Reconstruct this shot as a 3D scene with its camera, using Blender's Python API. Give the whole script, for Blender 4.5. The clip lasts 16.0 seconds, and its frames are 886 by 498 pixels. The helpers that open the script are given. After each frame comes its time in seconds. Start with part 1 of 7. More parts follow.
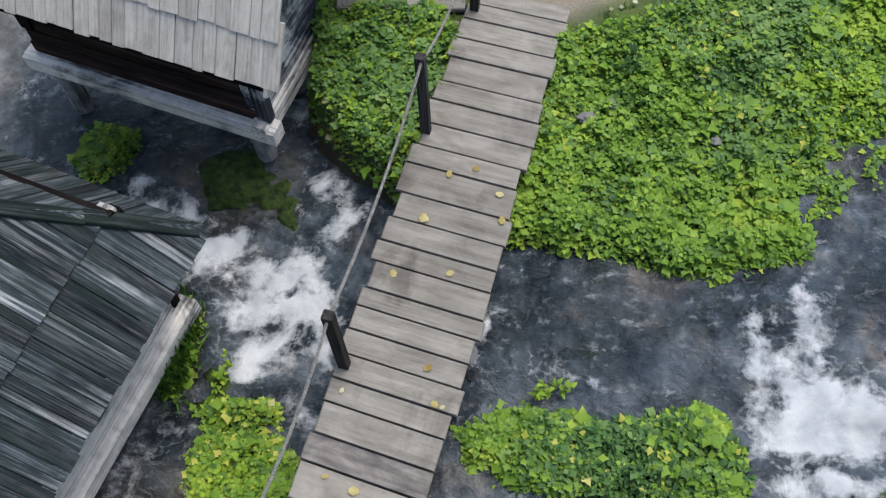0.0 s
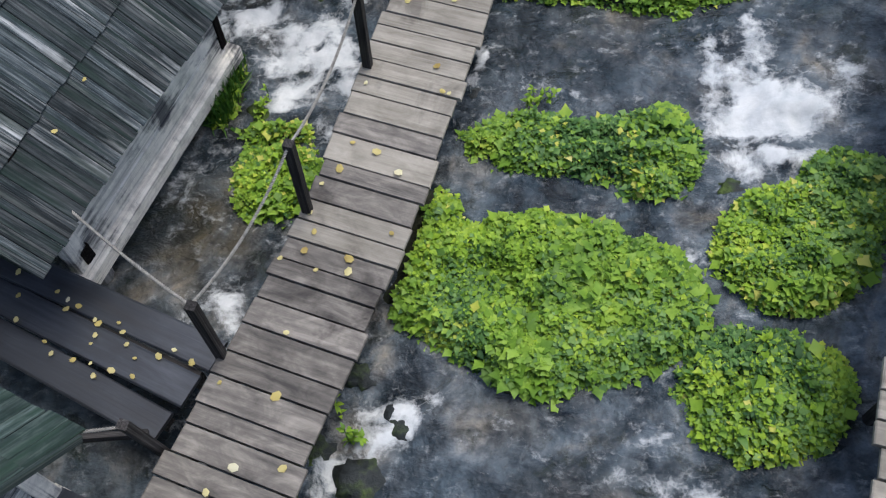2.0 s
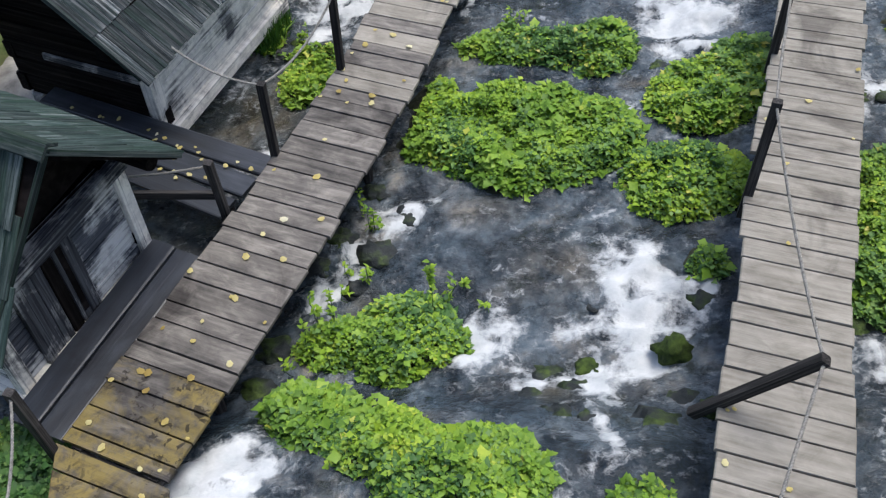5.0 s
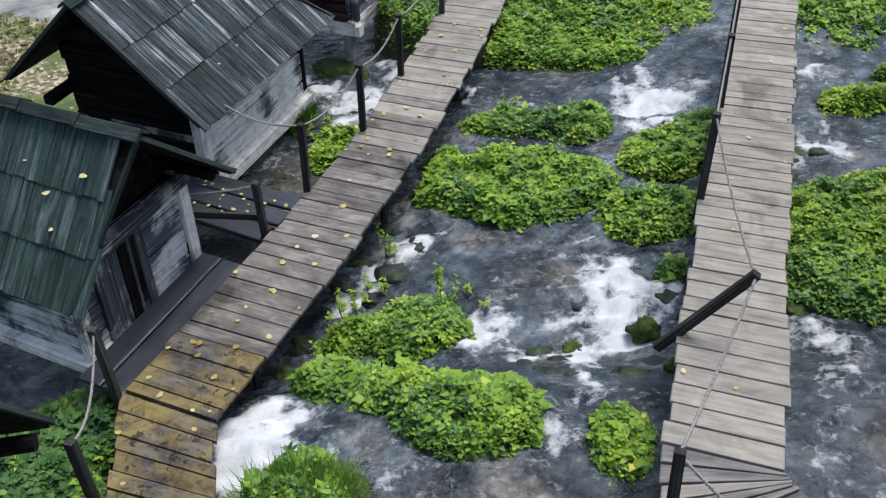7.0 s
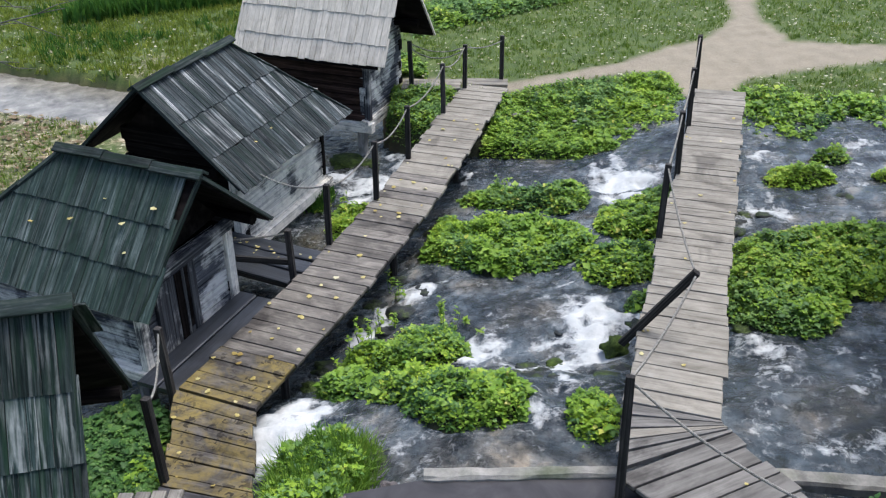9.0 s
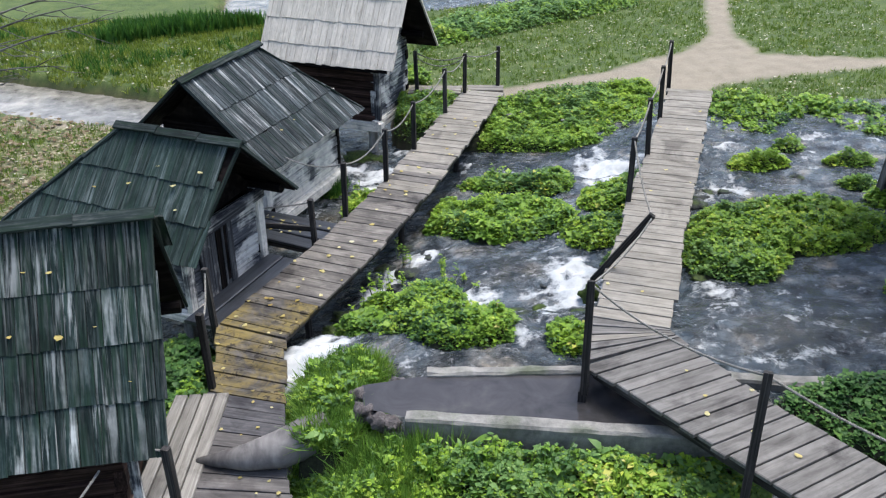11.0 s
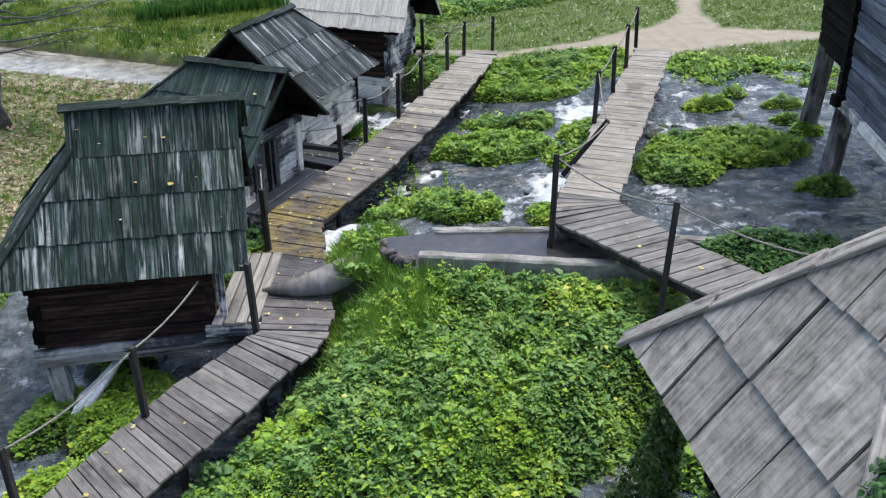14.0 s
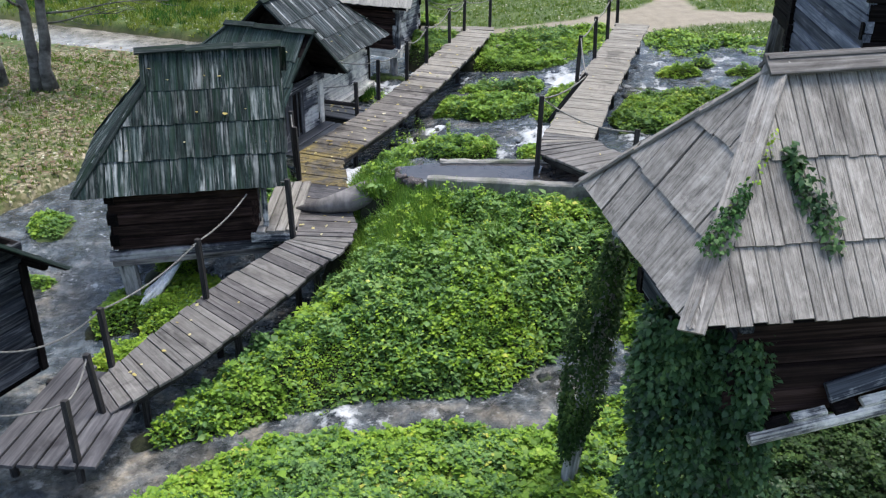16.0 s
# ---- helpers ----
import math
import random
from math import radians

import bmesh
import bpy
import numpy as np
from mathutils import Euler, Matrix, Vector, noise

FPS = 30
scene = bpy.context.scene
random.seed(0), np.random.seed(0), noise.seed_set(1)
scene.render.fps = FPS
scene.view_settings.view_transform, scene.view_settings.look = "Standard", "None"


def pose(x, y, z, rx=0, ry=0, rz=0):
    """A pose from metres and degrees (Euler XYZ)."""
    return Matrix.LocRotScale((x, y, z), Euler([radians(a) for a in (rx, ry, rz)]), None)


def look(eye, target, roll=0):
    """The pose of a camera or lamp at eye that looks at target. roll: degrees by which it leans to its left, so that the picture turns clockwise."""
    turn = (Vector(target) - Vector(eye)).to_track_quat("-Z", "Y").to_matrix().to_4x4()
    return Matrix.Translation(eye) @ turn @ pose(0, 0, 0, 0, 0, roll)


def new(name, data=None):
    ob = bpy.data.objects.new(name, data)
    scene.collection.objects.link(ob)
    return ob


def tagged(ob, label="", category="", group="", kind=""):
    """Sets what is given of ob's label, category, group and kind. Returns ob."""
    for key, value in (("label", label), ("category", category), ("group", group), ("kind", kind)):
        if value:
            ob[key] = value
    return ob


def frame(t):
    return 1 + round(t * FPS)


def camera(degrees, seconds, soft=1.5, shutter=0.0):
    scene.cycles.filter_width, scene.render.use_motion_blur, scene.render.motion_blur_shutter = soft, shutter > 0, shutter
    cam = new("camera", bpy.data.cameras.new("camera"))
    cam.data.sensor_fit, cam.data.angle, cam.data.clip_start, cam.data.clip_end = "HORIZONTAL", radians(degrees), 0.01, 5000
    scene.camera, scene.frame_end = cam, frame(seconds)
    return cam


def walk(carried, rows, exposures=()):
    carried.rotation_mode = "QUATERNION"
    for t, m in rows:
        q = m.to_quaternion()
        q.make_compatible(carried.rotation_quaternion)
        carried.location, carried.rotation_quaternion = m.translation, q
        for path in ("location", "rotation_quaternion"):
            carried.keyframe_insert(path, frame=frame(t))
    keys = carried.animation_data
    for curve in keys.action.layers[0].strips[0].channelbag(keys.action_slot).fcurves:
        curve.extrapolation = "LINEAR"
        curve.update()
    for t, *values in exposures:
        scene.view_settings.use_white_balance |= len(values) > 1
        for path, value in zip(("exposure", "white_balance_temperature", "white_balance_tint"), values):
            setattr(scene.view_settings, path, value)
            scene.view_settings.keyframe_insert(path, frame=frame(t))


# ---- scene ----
cam = camera(49.9, 16.0, soft=1.25)
PATH = [
    (0, (0.038, 0.018, 7.086), (-0.09, 0.94, 5.316), -3.2),
    (0.5, (0.088, -0.73, 7.12), (-0.039, 0.184, 5.346), -3.3),
    (1, (0.159, -1.557, 7.15), (0.025, -0.637, 5.379), -3.7),
    (1.5, (0.217, -2.379, 7.156), (0.084, -1.45, 5.39), -3.6),
    (2, (0.275, -3.148, 7.176), (0.141, -2.209, 5.415), -3.6),
    (2.5, (0.311, -3.931, 7.19), (0.182, -2.97, 5.44), -3.2),
    (3, (0.393, -4.701, 7.21), (0.255, -3.694, 5.488), -3.3),
    (3.5, (0.438, -5.487, 7.196), (0.3, -4.409, 5.518), -2.9),
    (4, (0.472, -6.247, 7.19), (0.336, -5.102, 5.556), -2.3),
    (4.5, (0.577, -7.004, 7.184), (0.43, -5.793, 5.599), -2.5),
    (7, (0.711, -10.432, 6.937), (0.559, -8.867, 5.701), -0.9),
    (7.5, (0.719, -11.096, 6.916), (0.568, -9.473, 5.756), -0.7),
    (8, (0.734, -11.746, 6.923), (0.586, -10.073, 5.838), -0.5),
    (10.5, (1.091, -14.737, 6.985), (0.919, -12.967, 6.069), -0.7),
    (11, (1.135, -15.388, 6.969), (0.964, -13.615, 6.06), -0.7),
    (11.5, (1.202, -16.043, 6.979), (1.029, -14.27, 6.07), -0.6),
    (12, (1.27, -16.727, 6.977), (1.095, -14.953, 6.071), -0.7),
    (12.5, (1.318, -17.409, 6.95), (1.144, -15.632, 6.05), -0.6),
    (13, (1.362, -18.12, 6.925), (1.19, -16.34, 6.031), -0.6),
    (13.5, (1.397, -18.821, 6.932), (1.226, -17.039, 6.04), -0.5),
    (14, (1.43, -19.55, 6.946), (1.262, -17.767, 6.055), -0.3),
    (14.5, (1.468, -20.334, 6.972), (1.301, -18.551, 6.083), -0.1),
    (15, (1.511, -21.148, 6.956), (1.346, -19.362, 6.072), 0.1),
    (15.5, (1.556, -21.959, 6.969), (1.392, -20.172, 6.085), 0.3),
    (16, (1.597, -22.806, 7.047), (1.437, -21.023, 6.156), 0.3),
]
EXPOSURES = [(0.0, 0.62), (2.0, 0.74), (4.5, 0.84), (8.0, 0.94), (11.0, 1.16), (14.0, 1.2), (16.0, 1.15)]
walk(cam, [(t, look(eye, target, roll)) for t, eye, target, roll in PATH], EXPOSURES)

# ---------------------------------------------------------------- light
SUN_EL, SUN_AZ = 73.0, 40.0          # degrees; azimuth counted from +x to +y
world = bpy.data.worlds.new("sky")
scene.world = world
world.use_nodes = True
wn = world.node_tree.nodes
sky = wn.new("ShaderNodeTexSky")
sky.sky_type = "NISHITA"
sky.sun_disc = False
sky.sun_elevation = radians(SUN_EL)
sky.sun_rotation = radians(90.0 - SUN_AZ)
sky.air_density, sky.dust_density, sky.ozone_density = 1.0, 2.6, 0.8
wn["Background"].inputs["Strength"].default_value = 0.14
world.node_tree.links.new(sky.outputs["Color"], wn["Background"].inputs["Color"])
sun = new("sun", bpy.data.lights.new("sun", "SUN"))
sun.data.energy = 1.75
sun.data.angle = radians(30.0)
sun.data.color = (1.0, 0.985, 0.945)
sx, sy = math.cos(radians(SUN_AZ)), math.sin(radians(SUN_AZ))
sun.matrix_basis = look((20 * sx, 20 * sy, 20 * math.tan(radians(SUN_EL))), (0, 0, 0))

# ---------------------------------------------------------------- materials


class Mat:
    """A node material under construction."""

    def __init__(self, name, rough=0.8, metal=0.0):
        self.m = bpy.data.materials.new(name)
        self.m.use_nodes = True
        self.n = self.m.node_tree.nodes
        self.l = self.m.node_tree.links
        self.b = self.n["Principled BSDF"]
        self.b.inputs["Roughness"].default_value = rough
        self.b.inputs["Metallic"].default_value = metal

    def add(self, kind, **values):
        node = self.n.new(kind)
        for key, value in values.items():
            node.inputs[key.replace("_", " ")].default_value = value
        return node

    def link(self, a, b):
        self.l.new(a, b)

    def coords(self, scale, kind="Object", shift=True):
        tc = self.n.new("ShaderNodeTexCoord")
        mp = self.n.new("ShaderNodeMapping")
        mp.inputs["Scale"].default_value = scale
        self.link(tc.outputs[kind], mp.inputs["Vector"])
        if shift:
            oi = self.n.new("ShaderNodeObjectInfo")
            mul = self.n.new("ShaderNodeMath")
            mul.operation = "MULTIPLY"
            mul.inputs[1].default_value = 91.0
            self.link(oi.outputs["Random"], mul.inputs[0])
            self.link(mul.outputs[0], mp.inputs["Location"])
        return mp.outputs["Vector"]

    def noise(self, vec, scale=1.0, detail=5.0, rough=0.6, distort=0.0):
        nd = self.add("ShaderNodeTexNoise", Scale=scale, Detail=detail, Roughness=rough, Distortion=distort)
        if vec is not None:
            self.link(vec, nd.inputs["Vector"])
        return nd.outputs["Fac"]

    def ramp(self, fac, stops):
        nd = self.n.new("ShaderNodeValToRGB")
        els = nd.color_ramp.elements
        while len(els) < len(stops):
            els.new(0.5)
        for el, (p, c) in zip(els, stops):
            el.position = p
            el.color = (*c, 1.0) if len(c) == 3 else c
        self.link(fac, nd.inputs["Fac"])
        return nd.outputs["Color"]

    def grey(self, fac, lo, hi, a=0.0, b=1.0):
        nd = self.n.new("ShaderNodeMapRange")
        nd.inputs["From Min"].default_value = lo
        nd.inputs["From Max"].default_value = hi
        nd.inputs["To Min"].default_value = a
        nd.inputs["To Max"].default_value = b
        self.link(fac, nd.inputs["Value"])
        return nd.outputs["Result"]

    def mix(self, fac, a, b, mode="MIX"):
        nd = self.n.new("ShaderNodeMix")
        nd.data_type = "RGBA"
        nd.blend_type = mode
        fs, sa, sb = nd.inputs[0], nd.inputs[6], nd.inputs[7]
        for sock, value in ((fs, fac), (sa, a), (sb, b)):
            if isinstance(value, (int, float)):
                sock.default_value = value
            elif isinstance(value, tuple):
                sock.default_value = (*value, 1.0)
            else:
                self.link(value, sock)
        return nd.outputs[2]

    def math(self, op, a, b=0.0):
        nd = self.n.new("ShaderNodeMath")
        nd.operation = op
        for i, value in enumerate((a, b)):
            if isinstance(value, (int, float)):
                nd.inputs[i].default_value = value
            else:
                self.link(value, nd.inputs[i])
        return nd.outputs[0]

    def random(self):
        return self.n.new("ShaderNodeObjectInfo").outputs["Random"]

    def island(self):
        return self.n.new("ShaderNodeNewGeometry").outputs["Random Per Island"]

    def attr(self, name):
        nd = self.n.new("ShaderNodeAttribute")
        nd.attribute_name = name
        return nd.outputs["Fac"]

    def done(self, colour, rough=None, bump=None, strength=0.4, dist=0.01):
        self.link(colour, self.b.inputs["Base Color"]) if not isinstance(colour, tuple) else None
        if rough is not None:
            self.link(rough, self.b.inputs["Roughness"])
        if bump is not None:
            nd = self.add("ShaderNodeBump", Strength=strength, Distance=dist)
            self.link(bump, nd.inputs["Height"])
            self.link(nd.outputs["Normal"], self.b.inputs["Normal"])
        return self.m


def wood(name, dark, mid, light, streak=0.5, grain=7.0, rough=0.8, tint=None, var=0.35, white=0.0, soak=0.6, con=0.13, bare_wood=(0.3, 0.3, 0.29), blotch=None, gloss=0.15, blot=1.0):
    """Weathered boards: grain along the local x axis of a unit board."""
    m = Mat(name, rough)
    m.b.inputs["Specular IOR Level"].default_value = gloss
    v = m.coords((0.9, grain * 0.9, grain * 0.9))
    fine = m.noise(v, 1.5, 5.0, 0.55, 0.3)
    v2 = m.coords((2.2 * blot, 1.1 * blot, 1.1 * blot))
    broad = m.noise(v2, 1.4, 6.0, 0.66, 0.5)
    both = m.math("ADD", m.math("MULTIPLY", fine, streak), m.math("MULTIPLY", broad, 1.0 - streak))
    col = m.ramp(both, [(0.5 - con, dark), (0.5, mid), (0.5 + con, light)])
    if white:
        bare = m.noise(m.coords((0.7, grain * 0.4, grain * 0.4)), 1.5, 6.0, 0.62, 0.15)
        pick = m.math("FRACT", m.math("MULTIPLY", m.random(), 7.31))
        worn = m.n.new("ShaderNodeNewGeometry")
        gate = m.math("MULTIPLY", m.grey(pick, 0.15, 0.85, 0.12, white), m.grey(m.noise(worn.outputs["Position"], 1.3, 5.0, 0.6, 0.3), 0.4, 0.6, 0.25, 1.0))
        col = m.mix(m.math("MULTIPLY", m.grey(bare, 0.47, 0.61), gate), col, bare_wood)
    geo = m.n.new("ShaderNodeNewGeometry")
    stain = m.noise(geo.outputs["Position"], 0.9, 5.0, 0.65, 0.8)
    col = m.mix(m.grey(stain, 0.55, 0.66, 0.0, soak), col, m.mix(1.0, col, (0.38, 0.37, 0.38), "MULTIPLY"))
    if blotch:
        a = m.noise(geo.outputs["Position"], 1.6, 6.0, 0.65, 0.6)
        b = m.noise(geo.outputs["Position"], 7.0, 6.0, 0.7, 0.4)
        col = m.mix(m.math("MULTIPLY", m.grey(a, 0.4, 0.56), m.grey(b, 0.34, 0.54, 0.1, 0.75)), col, blotch)
        flake = m.math("MULTIPLY", m.grey(m.noise(geo.outputs["Position"], 8.5, 4.0, 0.6, 0.6), 0.56, 0.6), m.grey(m.noise(geo.outputs["Position"], 1.1, 3.0), 0.42, 0.56))
        col = m.mix(m.math("MULTIPLY", flake, 0.85), col, (0.016, 0.014, 0.012))
    shade = m.grey(m.random(), 0.0, 1.0, 1.0 - var, 1.0 + var)
    sc = m.n.new("ShaderNodeCombineColor")
    for i in range(3):
        m.link(shade, sc.inputs[i])
    col = m.mix(1.0, col, sc.outputs["Color"], "MULTIPLY")
    if tint:
        spot = m.noise(m.coords((0.9, 1.4, 1.4)), 1.1, 3.0, 0.5)
        col = m.mix(m.grey(spot, 0.48, 0.68, 0.0, 0.75), col, tint)
    return m.done(col, m.grey(fine, 0.3, 0.7, rough + 0.1, rough - 0.12), fine, 0.55, 0.012)


def limewash(name, dark, grey, wash, cover=0.5, rough=0.85):
    """Old boards on which a white wash has flaked away in ragged patches."""
    m = Mat(name, rough)
    m.b.inputs["Specular IOR Level"].default_value = 0.15
    geo = m.n.new("ShaderNodeNewGeometry")
    grain = m.noise(m.coords((0.8, 3.2, 3.2)), 1.6, 6.0, 0.6, 0.3)
    patch = m.noise(geo.outputs["Position"], 1.3, 8.0, 0.64, 0.5)
    chip = m.noise(m.coords((2.4, 1.6, 1.6)), 1.5, 8.0, 0.7, 0.4)
    col = m.ramp(grain, [(0.34, dark), (0.62, grey)])
    whole = m.math("ADD", m.math("ADD", m.math("MULTIPLY", patch, 0.66), m.math("MULTIPLY", chip, 0.2)), m.math("MULTIPLY", grain, 0.14))
    edge = 0.5 + 0.16 * (0.5 - cover)
    mask = m.grey(whole, edge - 0.03, edge + 0.05)
    white = m.ramp(m.noise(geo.outputs["Position"], 5.0, 7.0, 0.7, 0.3), [(0.34, tuple(0.66 * c for c in wash)), (0.56, wash)])
    col = m.mix(m.math("MULTIPLY", mask, m.grey(grain, 0.3, 0.5, 0.45, 1.0)), col, white)
    return m.done(col, None, m.math("ADD", grain, m.math("MULTIPLY", mask, 0.25)), 0.6, 0.012)


DECK = wood("deck_wood", (0.12, 0.109, 0.092), (0.222, 0.206, 0.178), (0.315, 0.295, 0.26), 0.4, 4.0, 0.75, var=0.11, soak=0.7, con=0.2)
DECK_DIM = wood("dim_deck_wood", (0.05, 0.047, 0.047), (0.105, 0.099, 0.098), (0.185, 0.177, 0.174), 0.4, 4.0, 0.7, var=0.2, soak=0.8, con=0.19)
DECK_WORN = wood("worn_deck_wood", (0.07, 0.066, 0.062), (0.148, 0.141, 0.133), (0.23, 0.22, 0.208), 0.4, 4.0, 0.75, var=0.18, soak=0.8, con=0.2)
DECK_STAIN = wood("stained_deck_wood", (0.055, 0.052, 0.05), (0.125, 0.115, 0.105), (0.23, 0.212, 0.19), 0.3, 4.0, 0.7, var=0.14, soak=0.95, con=0.16)
DECK_MOSS = wood("mossy_deck_wood", (0.022, 0.02, 0.02), (0.065, 0.06, 0.056), (0.13, 0.12, 0.11), 0.35, 3.0, 0.75, None, 0.18, soak=0.8, con=0.14, blotch=(0.19, 0.145, 0.045))
DECK_PALE = wood("pale_deck_wood", (0.1, 0.094, 0.085), (0.205, 0.195, 0.178), (0.32, 0.308, 0.285), 0.4, 5.0, 0.8, var=0.2, con=0.18)
DECK_WET = wood("wet_deck_wood", (0.008, 0.0095, 0.013), (0.021, 0.025, 0.033), (0.05, 0.056, 0.068), 0.3, 4.0, 0.45, var=0.2, con=0.2, gloss=0.5)
ROOF_STREAK = wood("streaked_roof_wood", (0.006, 0.009, 0.011), (0.025, 0.033, 0.038), (0.085, 0.098, 0.106), 0.6, 5.0, 0.85, (0.013, 0.025, 0.021), 0.6, 1.0, con=0.15, bare_wood=(0.3, 0.31, 0.315))
ROOF_GREEN = wood("green_black_roof_wood", (0.004, 0.0075, 0.0077), (0.012, 0.0232, 0.0225), (0.043, 0.063, 0.061), 0.55, 4.0, 0.85, (0.012, 0.032, 0.019), 0.5, 1.0, con=0.15, bare_wood=(0.35, 0.37, 0.365))
ROOF_TEAL = wood("dark_teal_roof_wood", (0.007, 0.014, 0.0135), (0.024, 0.04, 0.037), (0.075, 0.1, 0.094), 0.55, 4.0, 0.85, (0.02, 0.042, 0.03), 0.35, 0.5, con=0.18, bare_wood=(0.26, 0.29, 0.29))
ROOF_CAP = wood("dark_ridge_wood", (0.006, 0.010, 0.010), (0.018, 0.026, 0.026), (0.06, 0.068, 0.066), 0.5, 4.0, 0.85, (0.012, 0.028, 0.016), 0.35, con=0.16)
HIP_CAP = wood("weathered_ridge_wood", (0.05, 0.046, 0.043), (0.12, 0.113, 0.107), (0.21, 0.2, 0.19), 0.5, 4.0, 0.85, var=0.12, con=0.15)
ROOF_PALE = wood("pale_grey_roof_wood", (0.3, 0.277, 0.238), (0.49, 0.457, 0.4), (0.63, 0.59, 0.525), 0.45, 5.0, 0.85, var=0.1, soak=0.25, con=0.17)
ROOF_HIP = wood("grey_roof_wood", (0.095, 0.089, 0.081), (0.24, 0.224, 0.204), (0.37, 0.35, 0.322), 0.45, 12.0, 0.8, var=0.16, con=0.15, blot=1.8)
WALL = limewash("weathered_wall_wood", (0.012, 0.013, 0.017), (0.075, 0.08, 0.09), (0.42, 0.42, 0.41), 0.35)
WALL_PALE = limewash("whitened_wall_wood", (0.03, 0.033, 0.04), (0.22, 0.215, 0.21), (0.86, 0.82, 0.74), 0.8)
WALL_MIX = limewash("half_whitened_wall_wood", (0.010, 0.013, 0.02), (0.1, 0.108, 0.125), (0.62, 0.62, 0.6), 0.5)
# dark wood, blackened further for the shade in gables and under eaves
WALL_SHADED = wood("shade_blackened_wall_wood", (0.0025, 0.002, 0.002), (0.006, 0.005, 0.0048), (0.018, 0.014, 0.013), 0.5, 5.0, 0.9, var=0.3, gloss=0.08)
WALL_RED = wood("red_brown_wall_wood", (0.005, 0.003, 0.0028), (0.024, 0.0135, 0.011), (0.07, 0.043, 0.036), 0.4, 5.0, 0.85, var=0.45)
WALL_SLATE = wood("slate_wall_wood", (0.006, 0.007, 0.010), (0.03, 0.034, 0.041), (0.12, 0.125, 0.135), 0.45, 5.0, 0.85, var=0.35)
DECK_SLATE = wood("slate_deck_wood", (0.03, 0.029, 0.033), (0.07, 0.069, 0.075), (0.13, 0.127, 0.131), 0.4, 4.0, 0.7, var=0.22, soak=0.7, con=0.16)
WALL_BLUE = wood("blue_grey_wall_wood", (0.03, 0.037, 0.05), (0.11, 0.122, 0.15), (0.3, 0.315, 0.345), 0.4, 7.0, 0.85, var=0.5, con=0.17)
POST = wood("black_post_wood", (0.011, 0.0105, 0.0105), (0.03, 0.028, 0.028), (0.07, 0.066, 0.064), 0.6, 4.0, 0.7, var=0.2)
LOG = wood("silvery_log_wood", (0.05, 0.05, 0.053), (0.27, 0.265, 0.26), (0.5, 0.485, 0.465), 0.4, 3.0, 0.85, var=0.2, con=0.15)
LOG_DARK = wood("grey_brown_log_wood", (0.02, 0.019, 0.018), (0.13, 0.122, 0.115), (0.33, 0.31, 0.29), 0.3, 3.0, 0.85, var=0.2, con=0.12)
LOG_SMOOTH = wood("smooth_grey_log_wood", (0.055, 0.052, 0.053), (0.13, 0.124, 0.125), (0.24, 0.232, 0.23), 0.3, 3.0, 0.8, var=0.1, con=0.17)


def mat_rope():
    m = Mat("rope", 0.9)
    nd = m.noise(m.coords((30, 30, 30), "Object", False), 1.0, 3.0)
    return m.done(m.ramp(nd, [(0.3, (0.16, 0.155, 0.145)), (0.7, (0.35, 0.34, 0.315))]), None, nd, 0.6, 0.01)


def mat_concrete(name, mossy=0.5):
    m = Mat(name, 0.9)
    v = m.coords((1, 1, 1), "Object", False)
    a = m.noise(v, 3.0, 8.0, 0.7)
    b = m.noise(v, 18.0, 6.0, 0.7)
    col = m.ramp(a, [(0.3, (0.07, 0.07, 0.065)), (0.5, (0.2, 0.195, 0.18)), (0.75, (0.36, 0.345, 0.32))])
    col = m.mix(m.grey(m.noise(v, 1.6, 5.0), 0.5, 0.68, 0.0, mossy), col, (0.05, 0.075, 0.02))
    return m.done(col, None, b, 0.5, 0.02)


def mat_rock(name="wet_rock", moss=0.7, rough=0.45):
    m = Mat(name, rough)
    v = m.coords((1, 1, 1), "Object", True)
    a = m.noise(v, 5.0, 8.0, 0.65)
    col = m.ramp(a, [(0.3, (0.007, 0.010, 0.012)), (0.55, (0.022, 0.027, 0.029)), (0.8, (0.07, 0.066, 0.058))])
    col = m.mix(m.grey(m.noise(v, 2.5, 4.0), 0.66 - 0.36 * moss, 0.7 - 0.2 * moss, 0.0, 0.92), col, m.ramp(m.noise(v, 14.0, 4.0), [(0.35, (0.013, 0.027, 0.006)), (0.65, (0.06, 0.095, 0.016))]))
    m.b.inputs["Specular IOR Level"].default_value = 0.25
    return m.done(col, None, a, 0.9, 0.06)


def mat_leaf(name, dark, mid, bright, yellow, rough=0.5):
    """Leaves: each one its own shade, and patches of older and younger growth."""
    m = Mat(name, rough)
    r = m.island()
    patch = m.noise(m.coords((1, 1, 1), "Object", False), 1.7, 4.0, 0.65)
    f = m.math("ADD", m.math("MULTIPLY", r, 0.46), m.math("MULTIPLY", m.grey(patch, 0.34, 0.66), 0.54))
    col = m.ramp(f, [(0.08, dark), (0.42, mid), (0.76, bright), (0.97, yellow)])
    m.b.inputs["Specular IOR Level"].default_value = 0.25
    m.done(col)
    tr = m.n.new("ShaderNodeBsdfTranslucent")
    m.link(col, tr.inputs["Color"])
    mx = m.n.new("ShaderNodeMixShader")
    mx.inputs[0].default_value = 0.3
    m.link(m.b.outputs[0], mx.inputs[1])
    m.link(tr.outputs[0], mx.inputs[2])
    m.link(mx.outputs[0], m.n["Material Output"].inputs["Surface"])
    return m.m


